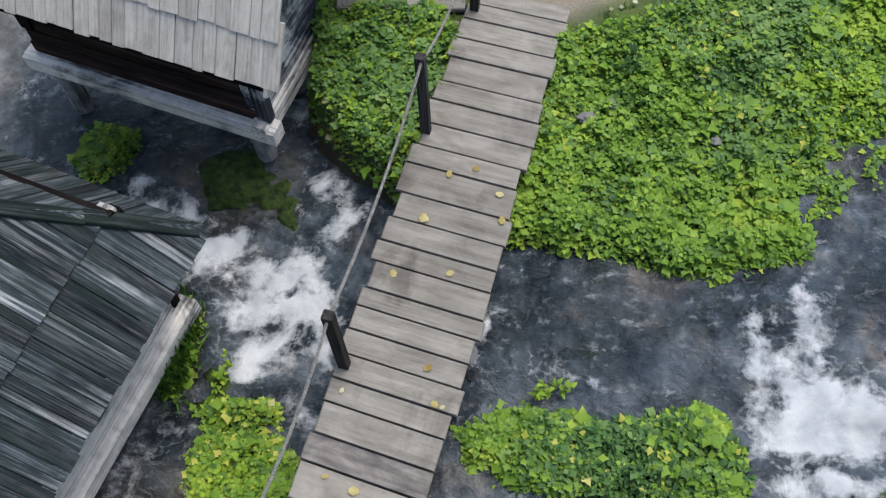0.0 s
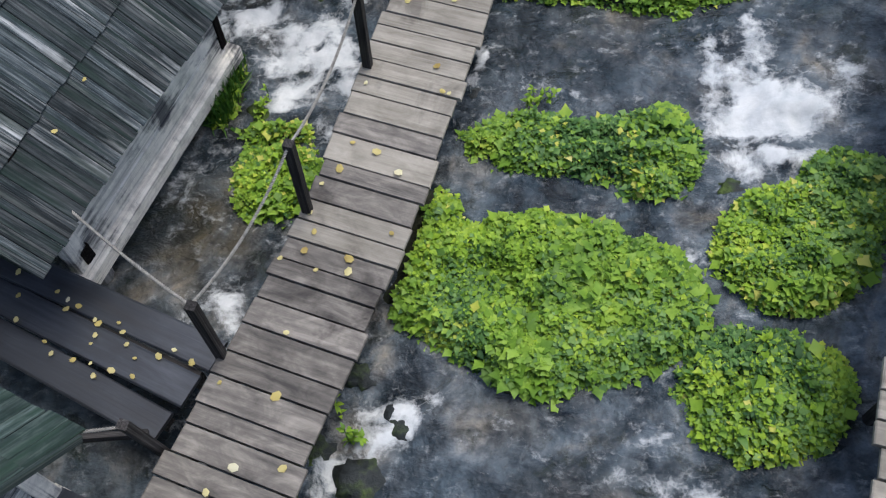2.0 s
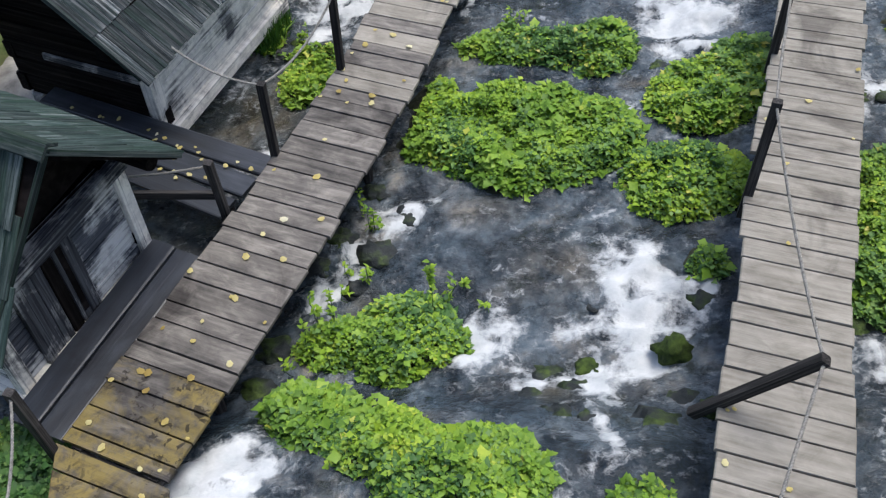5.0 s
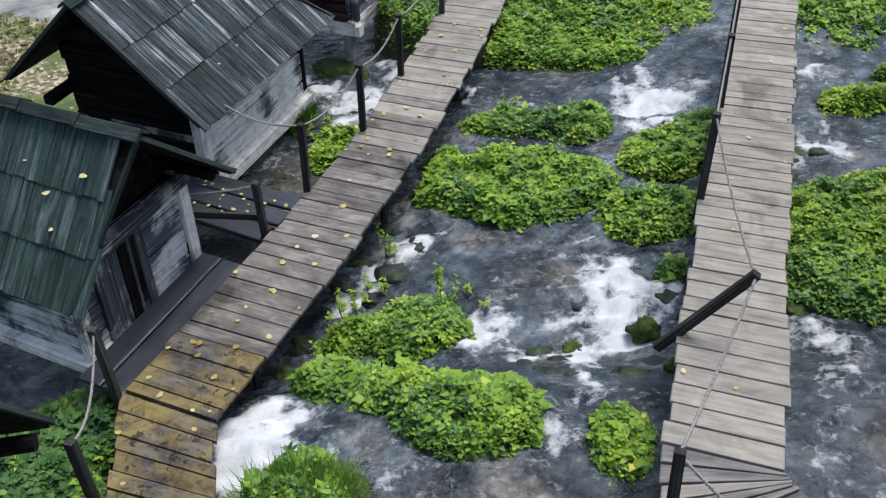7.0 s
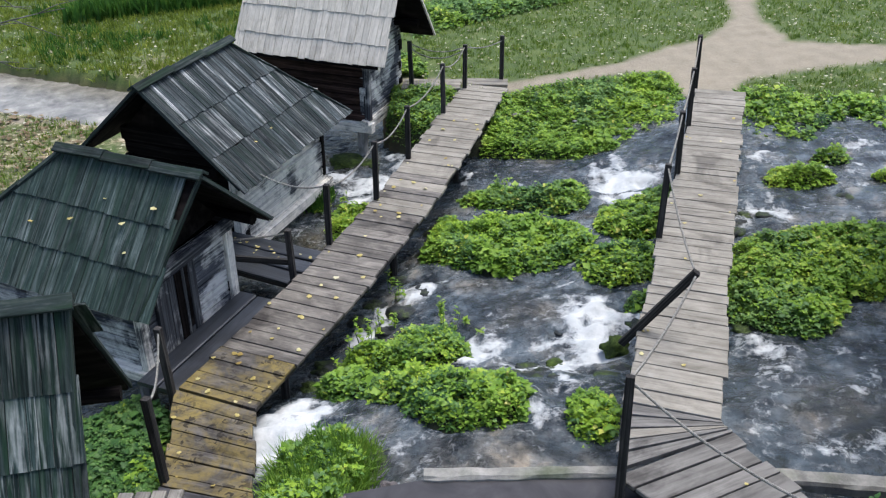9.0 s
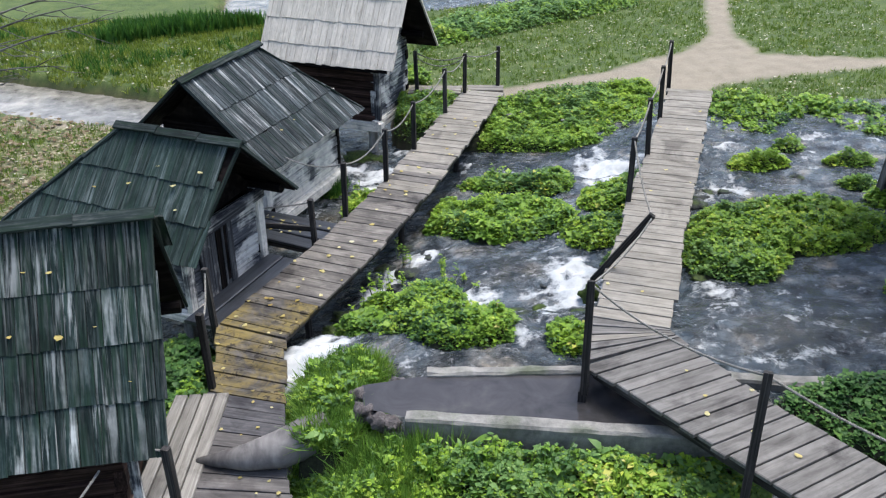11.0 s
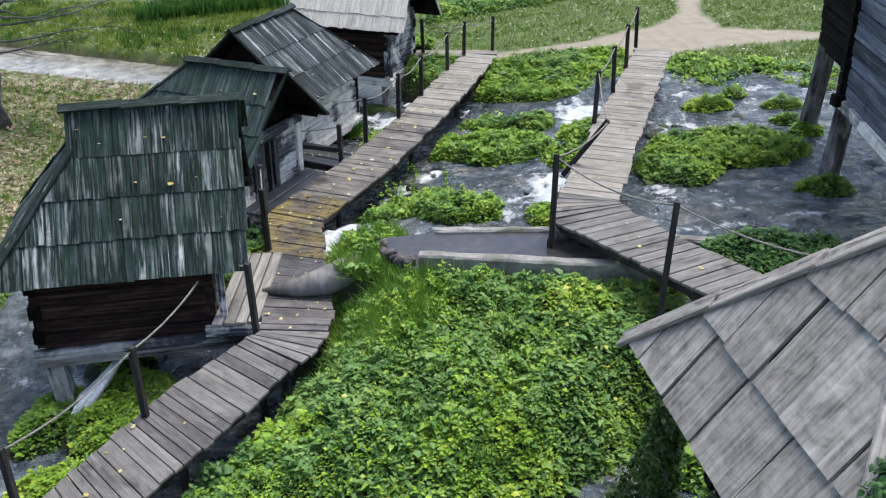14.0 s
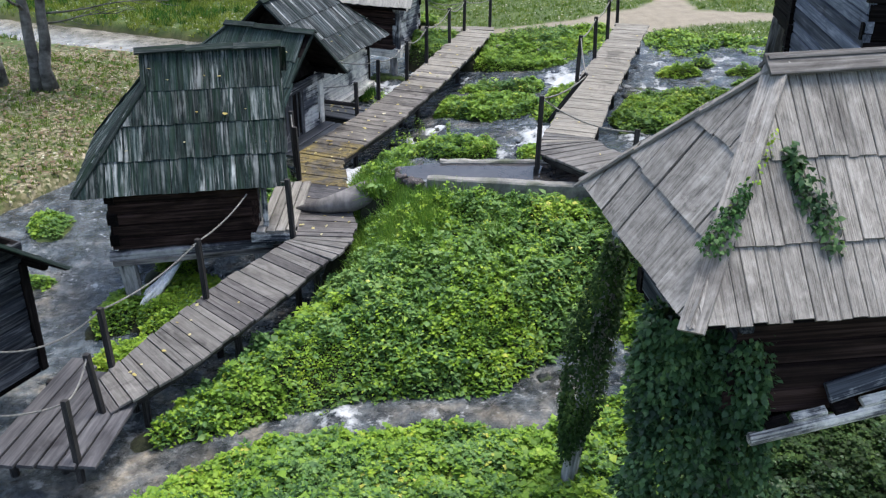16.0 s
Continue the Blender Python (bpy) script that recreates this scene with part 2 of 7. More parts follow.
LEAF = mat_leaf("herb_leaf", (0.052, 0.122, 0.018), (0.15, 0.28, 0.033), (0.25, 0.39, 0.05), (0.43, 0.5, 0.065))
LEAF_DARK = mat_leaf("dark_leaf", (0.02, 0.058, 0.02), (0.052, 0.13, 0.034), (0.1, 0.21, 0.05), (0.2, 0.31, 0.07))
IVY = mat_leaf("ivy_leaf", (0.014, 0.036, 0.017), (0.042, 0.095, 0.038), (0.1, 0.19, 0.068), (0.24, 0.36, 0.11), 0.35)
GRASS = mat_leaf("grass_blade", (0.06, 0.11, 0.018), (0.13, 0.215, 0.03), (0.21, 0.28, 0.05), (0.38, 0.39, 0.1), 0.6)
MEADOW = mat_leaf("meadow_blade", (0.07, 0.11, 0.016), (0.16, 0.22, 0.03), (0.26, 0.31, 0.05), (0.4, 0.41, 0.09), 0.6)
REED = mat_leaf("reed_blade", (0.02, 0.06, 0.012), (0.045, 0.13, 0.02), (0.09, 0.2, 0.03), (0.2, 0.3, 0.05), 0.6)
LEAF_LIME = mat_leaf("lime_leaf", (0.08, 0.17, 0.02), (0.19, 0.325, 0.03), (0.3, 0.44, 0.042), (0.46, 0.52, 0.07))
LEAF_BLUE = mat_leaf("blue_green_leaf", (0.055, 0.12, 0.036), (0.115, 0.225, 0.062), (0.18, 0.305, 0.085), (0.26, 0.38, 0.11))
LEAF_GOLD = mat_leaf("yellowing_leaf", (0.3, 0.36, 0.05), (0.45, 0.47, 0.08), (0.55, 0.53, 0.13), (0.6, 0.56, 0.25))
FALLEN = mat_leaf("fallen_leaf", (0.28, 0.2, 0.06), (0.46, 0.38, 0.13), (0.58, 0.53, 0.28), (0.66, 0.64, 0.5), 0.6)
PALE_LEAF = mat_leaf("pale_fallen_leaf", (0.2, 0.19, 0.11), (0.34, 0.33, 0.21), (0.5, 0.49, 0.38), (0.62, 0.6, 0.52), 0.6)
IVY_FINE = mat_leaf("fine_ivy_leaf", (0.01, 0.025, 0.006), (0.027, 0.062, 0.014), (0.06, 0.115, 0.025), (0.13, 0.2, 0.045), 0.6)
GRASS_LUSH = mat_leaf("lush_grass_blade", (0.05, 0.12, 0.02), (0.135, 0.26, 0.038), (0.22, 0.36, 0.055), (0.36, 0.44, 0.09), 0.6)
ROPE = mat_rope()
CONCRETE = mat_concrete("mossy_concrete")
ROCK = mat_rock("wet_rock", 0.55, 0.6)
MOSS_ROCK = mat_rock("mossy_rock", 1.5, 0.9)


def mat_rubble():
    m = Mat("rubble_stone", 0.85)
    v = m.coords((1, 1, 1), "Object", True)
    a = m.noise(v, 9.0, 8.0, 0.7)
    col = m.ramp(a, [(0.32, (0.025, 0.022, 0.022)), (0.5, (0.09, 0.078, 0.078)), (0.7, (0.19, 0.17, 0.165))])
    return m.done(col, None, a, 0.9, 0.05)


RUBBLE = mat_rubble()


def mat_ground():
    """Earth, gravel bed, lawn, trodden path and leaf litter on one sheet."""
    m = Mat("ground", 0.95)
    v = m.coords((1, 1, 1), "Object", False)
    a = m.noise(v, 2.2, 7.0, 0.65)
    b = m.noise(v, 26.0, 5.0, 0.7)
    soil = m.ramp(a, [(0.3, (0.035, 0.026, 0.016)), (0.55, (0.09, 0.065, 0.04)), (0.8, (0.17, 0.13, 0.085))])
    lawn = m.ramp(m.math("ADD", m.math("MULTIPLY", a, 0.6), m.math("MULTIPLY", b, 0.4)),
                  [(0.3, (0.022, 0.042, 0.010)), (0.5, (0.058, 0.092, 0.02)), (0.72, (0.125, 0.145, 0.04))])
    sand = m.ramp(m.math("ADD", m.math("MULTIPLY", a, 0.5), m.math("MULTIPLY", b, 0.5)),
                  [(0.3, (0.16, 0.137, 0.1)), (0.55, (0.245, 0.213, 0.163)), (0.8, (0.33, 0.29, 0.23))])
    vor = m.add("ShaderNodeTexVoronoi", Scale=14.0)
    m.link(v, vor.inputs["Vector"])
    sep = m.n.new("ShaderNodeSeparateColor")
    m.link(vor.outputs["Color"], sep.inputs["Color"])
    litter = m.ramp(sep.outputs[0], [(0.0, (0.05, 0.06, 0.02)), (0.35, (0.13, 0.10, 0.06)), (0.6, (0.2, 0.17, 0.1)), (0.9, (0.42, 0.36, 0.26))])
    col = m.mix(m.attr("lawn"), soil, lawn)
    # dark soil, taken near black to colour in shade between the plants
    col = m.mix(m.attr("plant_shade"), col, m.ramp(b, [(0.35, (0.008, 0.010, 0.005)), (0.65, (0.03, 0.036, 0.014))]))
    lit = m.math("MULTIPLY", m.attr("litter"), m.grey(m.noise(v, 0.9, 5.0, 0.65), 0.38, 0.56))
    col = m.mix(lit, col, litter)
    col = m.mix(m.attr("path"), col, sand)
    return m.done(col, None, b, 0.5, 0.03)


def mat_water(name, foamy=True):
    """Shallow running water over a slate and sandy bed, whipped white where it falls."""
    m = Mat(name, 0.08)
    v = m.coords((1, 1, 1), "Object", False)
    m.b.inputs["IOR"].default_value = 1.33
    if not foamy:
        bed = m.noise(v, 1.6, 5.0, 0.6, 0.6)
        base = m.ramp(bed, [(0.35, (0.03, 0.029, 0.03)), (0.55, (0.055, 0.053, 0.056)), (0.72, (0.08, 0.075, 0.072))])
        m.link(base, m.b.inputs["Base Color"])
        m.b.inputs["Roughness"].default_value = 0.02
        bump = m.add("ShaderNodeBump", Strength=0.012, Distance=0.05)
        m.link(m.noise(v, 5.0, 4.0), bump.inputs["Height"])
        m.link(bump.outputs["Normal"], m.b.inputs["Normal"])
        return m.m
    slow = m.attr("slow_sheen")
    bed = m.noise(v, 0.9, 6.0, 0.62, 0.8)
    flow = m.noise(m.coords((1.3, 1.0, 1.0), "Object", False), 1.9, 6.0, 0.58, 0.35)
    both = m.math("ADD", m.math("MULTIPLY", bed, 0.6), m.math("MULTIPLY", flow, 0.4))
    base = m.ramp(both, [(0.34, (0.012, 0.020, 0.028)), (0.45, (0.038, 0.053, 0.066)), (0.53, (0.08, 0.095, 0.108)), (0.6, (0.14, 0.138, 0.132)), (0.68, (0.24, 0.2, 0.152))])
    # tan slow water, paled by sky reflection put into the colour
    sheen_tint = m.ramp(both, [(0.36, (0.09, 0.083, 0.072)), (0.5, (0.2, 0.187, 0.163)), (0.64, (0.33, 0.305, 0.262))])
    base = m.mix(slow, base, sheen_tint)
    base = m.mix(m.math("MULTIPLY", m.attr("sand"), m.grey(flow, 0.36, 0.6, 0.15, 1.0)), base, m.ramp(bed, [(0.35, (0.1, 0.083, 0.06)), (0.65, (0.25, 0.205, 0.15))]))
    tone = m.noise(v, 2.4, 6.0, 0.62, 0.3)
    tone = m.mix(m.grey(tone, 0.38, 0.62), (0.3, 0.335, 0.375), (1.5, 1.52, 1.55))
    base = m.mix(m.grey(slow, 0.0, 1.0, 1.0, 0.25), base, m.mix(1.0, base, tone, "MULTIPLY"))
    base = m.mix(m.attr("deep"), base, (0.008, 0.015, 0.021))
    base = m.mix(m.math("MULTIPLY", m.attr("silt_moss"), m.grey(flow, 0.35, 0.6, 0.35, 1.0)), base, m.ramp(bed, [(0.38, (0.014, 0.013, 0.007)), (0.6, (0.06, 0.05, 0.028))]))
    # dark swirls drawn out by the current
    swirl = m.math("ABSOLUTE", m.math("SUBTRACT", m.noise(v, 1.6, 4.0, 0.58, 0.6), 0.5))
    base = m.mix(m.math("MULTIPLY", m.grey(swirl, 0.08, 0.0, 0.0, 0.5), m.math("SUBTRACT", 1.0, slow)), base, m.mix(1.0, base, (0.3, 0.33, 0.36), "MULTIPLY"))
    # moss and dark stones showing through
    deep = m.noise(v, 2.1, 6.0, 0.7, 0.5)
    base = m.mix(m.math("MULTIPLY", m.grey(deep, 0.56, 0.66, 0.0, 0.8), m.math("SUBTRACT", 1.0, slow)), base, (0.014, 0.019, 0.015))
    wave = m.noise(m.coords((1.0, 1.25, 1.0), "Object", False), 3.8, 6.0, 0.6, 0.25)
    bump = m.add("ShaderNodeBump", Distance=0.17)
    m.link(wave, bump.inputs["Height"])
    fa = m.attr("foam")
    # torn white sheets where the water falls
    cloud = m.noise(v, 2.9, 10.0, 0.66, 0.2)
    f = m.grey(m.math("ADD", fa, m.math("MULTIPLY", m.math("SUBTRACT", cloud, 0.5), 3.3)), 0.58, 1.08)
    # a lace of bubbles round them, closing up toward the falls
    lace = m.math("ABSOLUTE", m.math("SUBTRACT", m.noise(v, 3.9, 4.0, 0.55, 0.2), 0.5))
    wide = m.grey(fa, 0.2, 1.0, 0.01, 0.09)
    lace = m.math("SUBTRACT", 1.0, m.math("DIVIDE", lace, wide))
    lace = m.math("MULTIPLY", m.grey(lace, 0.0, 1.0), m.math("MULTIPLY", m.grey(fa, 0.24, 0.65, 0.0, 0.8), m.grey(cloud, 0.4, 0.58)))
    # pale glints painted on the wave crests
    crest = m.noise(m.coords((0.9, 1.2, 1.0), "Object", False), 7.0, 6.0, 0.68, 0.2)
    glint = m.math("MULTIPLY", m.math("MULTIPLY", m.grey(crest, 0.54, 0.68, 0.0, 0.42), m.grey(wave, 0.42, 0.6)), m.math("SUBTRACT", 1.0, slow))
    f = m.math("MAXIMUM", m.math("MAXIMUM", f, lace), glint)
    fine = m.noise(v, 4.0, 8.0, 0.64, 0.15)
    white = m.ramp(fine, [(0.3, (0.34, 0.37, 0.395)), (0.5, (0.46, 0.48, 0.495)), (0.66, (0.56, 0.575, 0.585))])
    m.link(m.mix(f, base, white), m.b.inputs["Base Color"])
    m.link(m.grey(f, 0.0, 1.0, 0.1, 0.8), m.b.inputs["Roughness"])
    m.link(m.math("MULTIPLY", m.grey(slow, 0.0, 1.0, 0.85, 0.12), m.grey(f, 0.0, 0.8, 1.0, 0.12)), bump.inputs["Strength"])
    froth = m.add("ShaderNodeBump", Distance=0.04)
    m.link(fine, froth.inputs["Height"])
    m.link(m.grey(f, 0.0, 1.0, 0.12, 0.35), froth.inputs["Strength"])
    m.link(bump.outputs["Normal"], froth.inputs["Normal"])
    m.link(froth.outputs["Normal"], m.b.inputs["Normal"])
    return m.m


GROUND, WATER, STILL = mat_ground(), mat_water("running_water"), mat_water("still_water", False)

# ---------------------------------------------------------------- mesh helpers
PLACE = {}


def thing(name, at, label, category, group="", kind=""):
    ob = new(name)
    ob.empty_display_size = 0.2
    ob.matrix_basis = Matrix.Translation(at)
    PLACE[ob.name] = Matrix.Translation(at)
    return tagged(ob, label, category, group, kind)


def under(ob, parent, m=None):
    """Hang ob under parent at the world pose m."""
    m = m or Matrix.Identity(4)
    if parent is None:
        ob.matrix_basis = m
    else:
        ob.parent = parent
        ob.matrix_basis = PLACE[parent.name].inverted() @ m
    PLACE[ob.name] = m
    return ob


def raw(name, verts, faces, mat, smooth=False):
    me = bpy.data.meshes.new(name)
    me.from_pydata([tuple(map(float, v)) for v in verts], [], [tuple(f) for f in faces])
    me.materials.append(mat)
    if smooth:
        me.polygons.foreach_set("use_smooth", [True] * len(me.polygons))
    me.update()
    return me


def part(name, bm, mat, parent, label="", smooth=False):
    """Link a bmesh in world coordinates as one mesh under a thing or a part."""
    me = bpy.data.meshes.new(name)
    bm.to_mesh(me)
    bm.free()
    me.materials.append(mat)
    if smooth:
        me.polygons.foreach_set("use_smooth", [True] * len(me.polygons))
    ob = under(new(name, me), parent)
    return tagged(ob, label)


def big_mesh(name, verts, tris, mat, attrs=None, smooth=False):
    """A mesh from arrays of corners and triangles or quads."""
    me = bpy.data.meshes.new(name)
    n = tris.shape[1]
    me.vertices.add(len(verts))
    me.vertices.foreach_set("co", np.asarray(verts, np.float32).ravel())
    me.loops.add(tris.size)
    me.loops.foreach_set("vertex_index", tris.astype(np.int32).ravel())
    me.polygons.add(len(tris))
    me.polygons.foreach_set("loop_start", np.arange(0, tris.size, n, dtype=np.int32))
    me.polygons.foreach_set("loop_total", np.full(len(tris), n, np.int32))
    me.update(calc_edges=True)
    if smooth:
        me.polygons.foreach_set("use_smooth", np.ones(len(tris), bool))
    for key, values in (attrs or {}).items():
        at = me.attributes.new(key, "FLOAT", "POINT")
        at.data.foreach_set("value", np.asarray(values, np.float32))
    me.materials.append(mat)
    me.validate()
    return me


def unit_board(seed, chamfer=0.06):
    """A board one unit long, wide and thick, its upper edges worn."""
    r = random.Random(seed)
    vs = []
    for sx in (-0.5, 0.5):
        j = [r.uniform(-0.05, 0.05) for _ in range(4)]
        vs += [(sx, -0.5 + j[0] * 0.4, -0.5), (sx, 0.5 + j[1] * 0.4, -0.5), (sx, 0.5 + j[1] * 0.4, 0.28 + j[2]),
               (sx, 0.5 - chamfer, 0.5), (sx, -0.5 + chamfer, 0.5), (sx, -0.5 + j[0] * 0.4, 0.28 + j[3])]
    fs = [(5, 4, 3, 2, 1, 0), (6, 7, 8, 9, 10, 11)]
    for i in range(6):
        k = (i + 1) % 6
        fs.append((i, k, k + 6, i + 6))
    return vs, fs


def unit_log(seed, sides=8):
    r = random.Random(seed)
    vs, fs = [], []
    for sx in (-0.5, 0.0, 0.5):
        for i in range(sides):
            a = 2 * math.pi * (i + 0.5) / sides
            k = 0.5 * (1 + r.uniform(-0.07, 0.07))
            vs.append((sx, k * math.cos(a), k * math.sin(a)))
    for s in range(2):
        for i in range(sides):
            k = (i + 1) % sides
            fs.append((s * sides + i, s * sides + k, (s + 1) * sides + k, (s + 1) * sides + i))
    fs.append(tuple(range(sides))[::-1])
    fs.append(tuple(range(2 * sides, 3 * sides)))
    return vs, fs


BOARD_SHAPES = [unit_board(s) for s in range(5)]
LOG_SHAPES = [unit_log(s) for s in range(4)]
MESHES = {}


def piece(name, mat, parent, a, b, width, thick, up=(0, 0, 1), log=False, twist=0.0):
    """A board or log from point a to point b, its face turned to up."""
    a, b, up = Vector(a), Vector(b), Vector(up)
    x = b - a
    length = x.length
    x.normalize()
    y = up.cross(x).normalized()
    z = x.cross(y)
    k = random.randrange(4 if log else 5)
    key = (log, k, mat.name)
    if key not in MESHES:
        MESHES[key] = raw(("log" if log else "board") + "_shape", *(LOG_SHAPES if log else BOARD_SHAPES)[k], mat)
    m = Matrix((x, y, z)).transposed().to_4x4()
    if twist:
        m = m @ Matrix.Rotation(twist, 4, "X")
    m = Matrix.Translation((a + b) / 2) @ m @ Matrix.Diagonal((length, width, thick, 1))
    return under(new(name, MESHES[key]), parent, m)


def tube(name, points, radius, mat, parent, sides=6, label=""):
    """A round bar through points; radius may be one number or one for each point."""
    radii = radius if isinstance(radius, (list, tuple)) else [radius] * len(points)
    bm = bmesh.new()
    rings = []
    for i, p in enumerate(points):
        p = Vector(p)
        d = Vector(points[min(i + 1, len(points) - 1)]) - Vector(points[max(i - 1, 0)])
        d.normalize()
        u = d.cross(Vector((0.3, 0.2, 1)) if abs(d.z) < 0.9 else Vector((1, 0.1, 0))).normalized()
        w = d.cross(u)
        rings.append([bm.verts.new(p + radii[i] * (math.cos(6.2832 * k / sides) * u + math.sin(6.2832 * k / sides) * w)) for k in range(sides)])
    for r0, r1 in zip(rings, rings[1:]):
        for k in range(sides):
            bm.faces.new((r0[k], r0[(k + 1) % sides], r1[(k + 1) % sides], r1[k]))
    bm.faces.new(rings[0][::-1])
    bm.faces.new(rings[-1])
    return part(name, bm, mat, parent, label, True)


def sagging(a, b, sag, n=10):
    a, b = Vector(a), Vector(b)
    return [a.lerp(b, i / n) - Vector((0, 0, sag * 4 * (i / n) * (1 - i / n))) for i in range(n + 1)]


# ---------------------------------------------------------------- the lie of the land


def smooth(x, a, b):
    t = np.clip((x - a) / (b - a), 0, 1)
    return t * t * (3 - 2 * t)


def ripple(x, y, f=1.0, seed=0.0):
    """Cheap uneven value about -1 to 1."""
    s = np.sin(f * (1.7 * x + 0.6 * y) + seed) + np.sin(f * (-0.9 * x + 1.9 * y) + 2.1 * seed + 1.0)
    s = s + 0.6 * np.sin(f * (3.3 * x - 2.7 * y) + 3.0 * seed) + 0.5 * np.sin(f * (4.1 * x + 4.6 * y) + 1.3 * seed)
    return s / 3.1


def lattice(x, y, seed):
    """Smooth value noise about -1 to 1 on a unit grid."""
    xi, yi = np.floor(x).astype(np.int64), np.floor(y).astype(np.int64)
    u, v = x - xi, y - yi
    u, v = u * u * (3 - 2 * u), v * v * (3 - 2 * v)

    def corner(i, j):
        n = (i * 374761393 + j * 668265263 + seed * 974711) & 0x7FFFFFFF
        n = ((n ^ (n >> 13)) * 1274126177) & 0x7FFFFFFF
        return ((n ^ (n >> 16)) & 0xFFFF) / 32767.5 - 1.0

    a = corner(xi, yi) * (1 - u) + corner(xi + 1, yi) * u
    b = corner(xi, yi + 1) * (1 - u) + corner(xi + 1, yi + 1) * u
    return a * (1 - v) + b * v


def fbm(x, y, f=1.0, octaves=4, seed=0):
    """Uneven value about -1 to 1 at several scales."""
    total, amp, norm = 0.0, 1.0, 0.0
    for k in range(octaves):
        total = total + amp * lattice(x * f + 17.3 * k, y * f - 9.1 * k, seed + k)
        norm += amp
        amp *= 0.55
        f *= 2.03
    return 1.6 * total / norm


def water_level(x, y):
    back = np.interp(x, [-14, -6, -3.2, -2.0, -0.8, 0.0, 1.2, 2.1, 3.0, 4.2, 8, 14], [-1.55, -1.5, -1.2, -1.05, -0.82, -0.63, -0.55, -0.4, -0.26, -0.02, 0.08, 0.12])
    # above the rapids the stream stands nearly as high as the mill channel
    upper = np.interp(x, [-6, -3.2, -2.4, -1.6, 0.0, 1.1, 2.0, 4.2, 8], [-1.5, -1.1, -0.65, -0.42, 0.04, 0.1, 0.16, 0.18, 0.22])
    back = back + (upper - back) * smooth(y, -2.5, -4.3)
    front = np.interp(x, [-8, -4, 0, 3, 6, 12], [-1.75, -1.6, -1.4, -1.25, -0.9, -0.7])
    s = smooth(y, -5.6, -8.2)
    far = smooth(y, 6.0, 9.5)
    return (back * (1 - s) + front * s) * (1 - far) - 1.5 * far


def oval(x, y, cx, cy, rx, ry, rot=0.0):
    a = math.radians(rot)
    dx, dy = x - cx, y - cy
    u = (dx * math.cos(a) + dy * math.sin(a)) / rx
    w = (-dx * math.sin(a) + dy * math.cos(a)) / ry
    return (1 - np.sqrt(u * u + w * w)) * min(rx, ry)


# islands and banks: name, height over the water, ovals
ISLANDS = {
    "strip": (0.06, ((0.89, 2.19, 1.15, 0.36, -4), (1.68, 2.13, 0.42, 0.52, 0))),
    "broad": (0.08, ((0.62, 0.58, 1.42, 0.8, -6), (0.55, -0.02, 0.5, 0.36, 0), (-0.41, 0.88, 0.36, 0.85, 10))),
    "eastern": (0.08, ((2.77, 1.06, 0.68, 0.62, 25), (3.26, 1.55, 0.4, 0.5, 0))),
    "round": (0.08, ((2.44, -0.31, 0.7, 0.58, 0),)),
    "double": (0.1, ((-0.38, -2.36, 0.6, 0.55, -35), (-1.12, -2.4, 0.36, 0.3, 10), (-1.12, -3.3, 0.5, 0.42, -20), (-0.45, -3.75, 0.6, 0.4, -20), (0.32, -4.2, 0.74, 0.6, -5))),
    "tuft_a": (0.08, ((1.75, -4.55, 0.33, 0.42, 0),)),
    "tuft_b": (0.08, ((2.57, -1.49, 0.22, 0.26, 0),)),
    "mill_side": (0.08, ((-2.09, 1.88, 0.56, 0.42, 0), (-2.95, 3.04, 0.26, 0.5, 10), (-2.24, 2.5, 0.4, 0.13, 0))),
    "right_bed": (0.1, ((5.46, -0.74, 1.75, 0.95, 8), (4.41, -1.6, 0.85, 0.95, 0))),
    "right_tuft": (0.08, ((5.55, 2.16, 0.62, 0.34, 0), (7.06, 1.16, 0.3, 0.22, 0))),
    "under_mill": (0.24, ((-4.25, -8.55, 0.85, 0.95, 0), (-5.35, -8.75, 0.4, 0.75, -20), (-4.9, -7.25, 0.5, 0.3, 0), (-4.6, -10.2, 0.7, 0.35, 30))),
    "between_mills": (0.3, ((-3.9, -5.2, 0.75, 0.85, 0), (-4.1, -4.1, 0.8, 0.7, 0))),
    "pond_tufts": (0.1, ((-8.2, -5.6, 0.45, 0.6, 20), (-7.6, -7.6, 0.35, 0.22, 0), (-4.9, 7.9, 0.4, 0.3, 0), (-4.2, 5.25, 0.32, 0.34, 0))),
    "leg_tufts": (0.12, ((6.9, -2.82, 0.5, 0.3, 0), (7.36, 0.42, 0.35, 0.25, 0), (6.26, 2.96, 0.3, 0.18, 0), (7.26, 2.27, 0.4, 0.22, 0))),
    "weir_strip": (0.55, ((5.2, -6.35, 1.2, 0.5, 0), (6.4, -7.2, 1.2, 0.6, 0))),
}


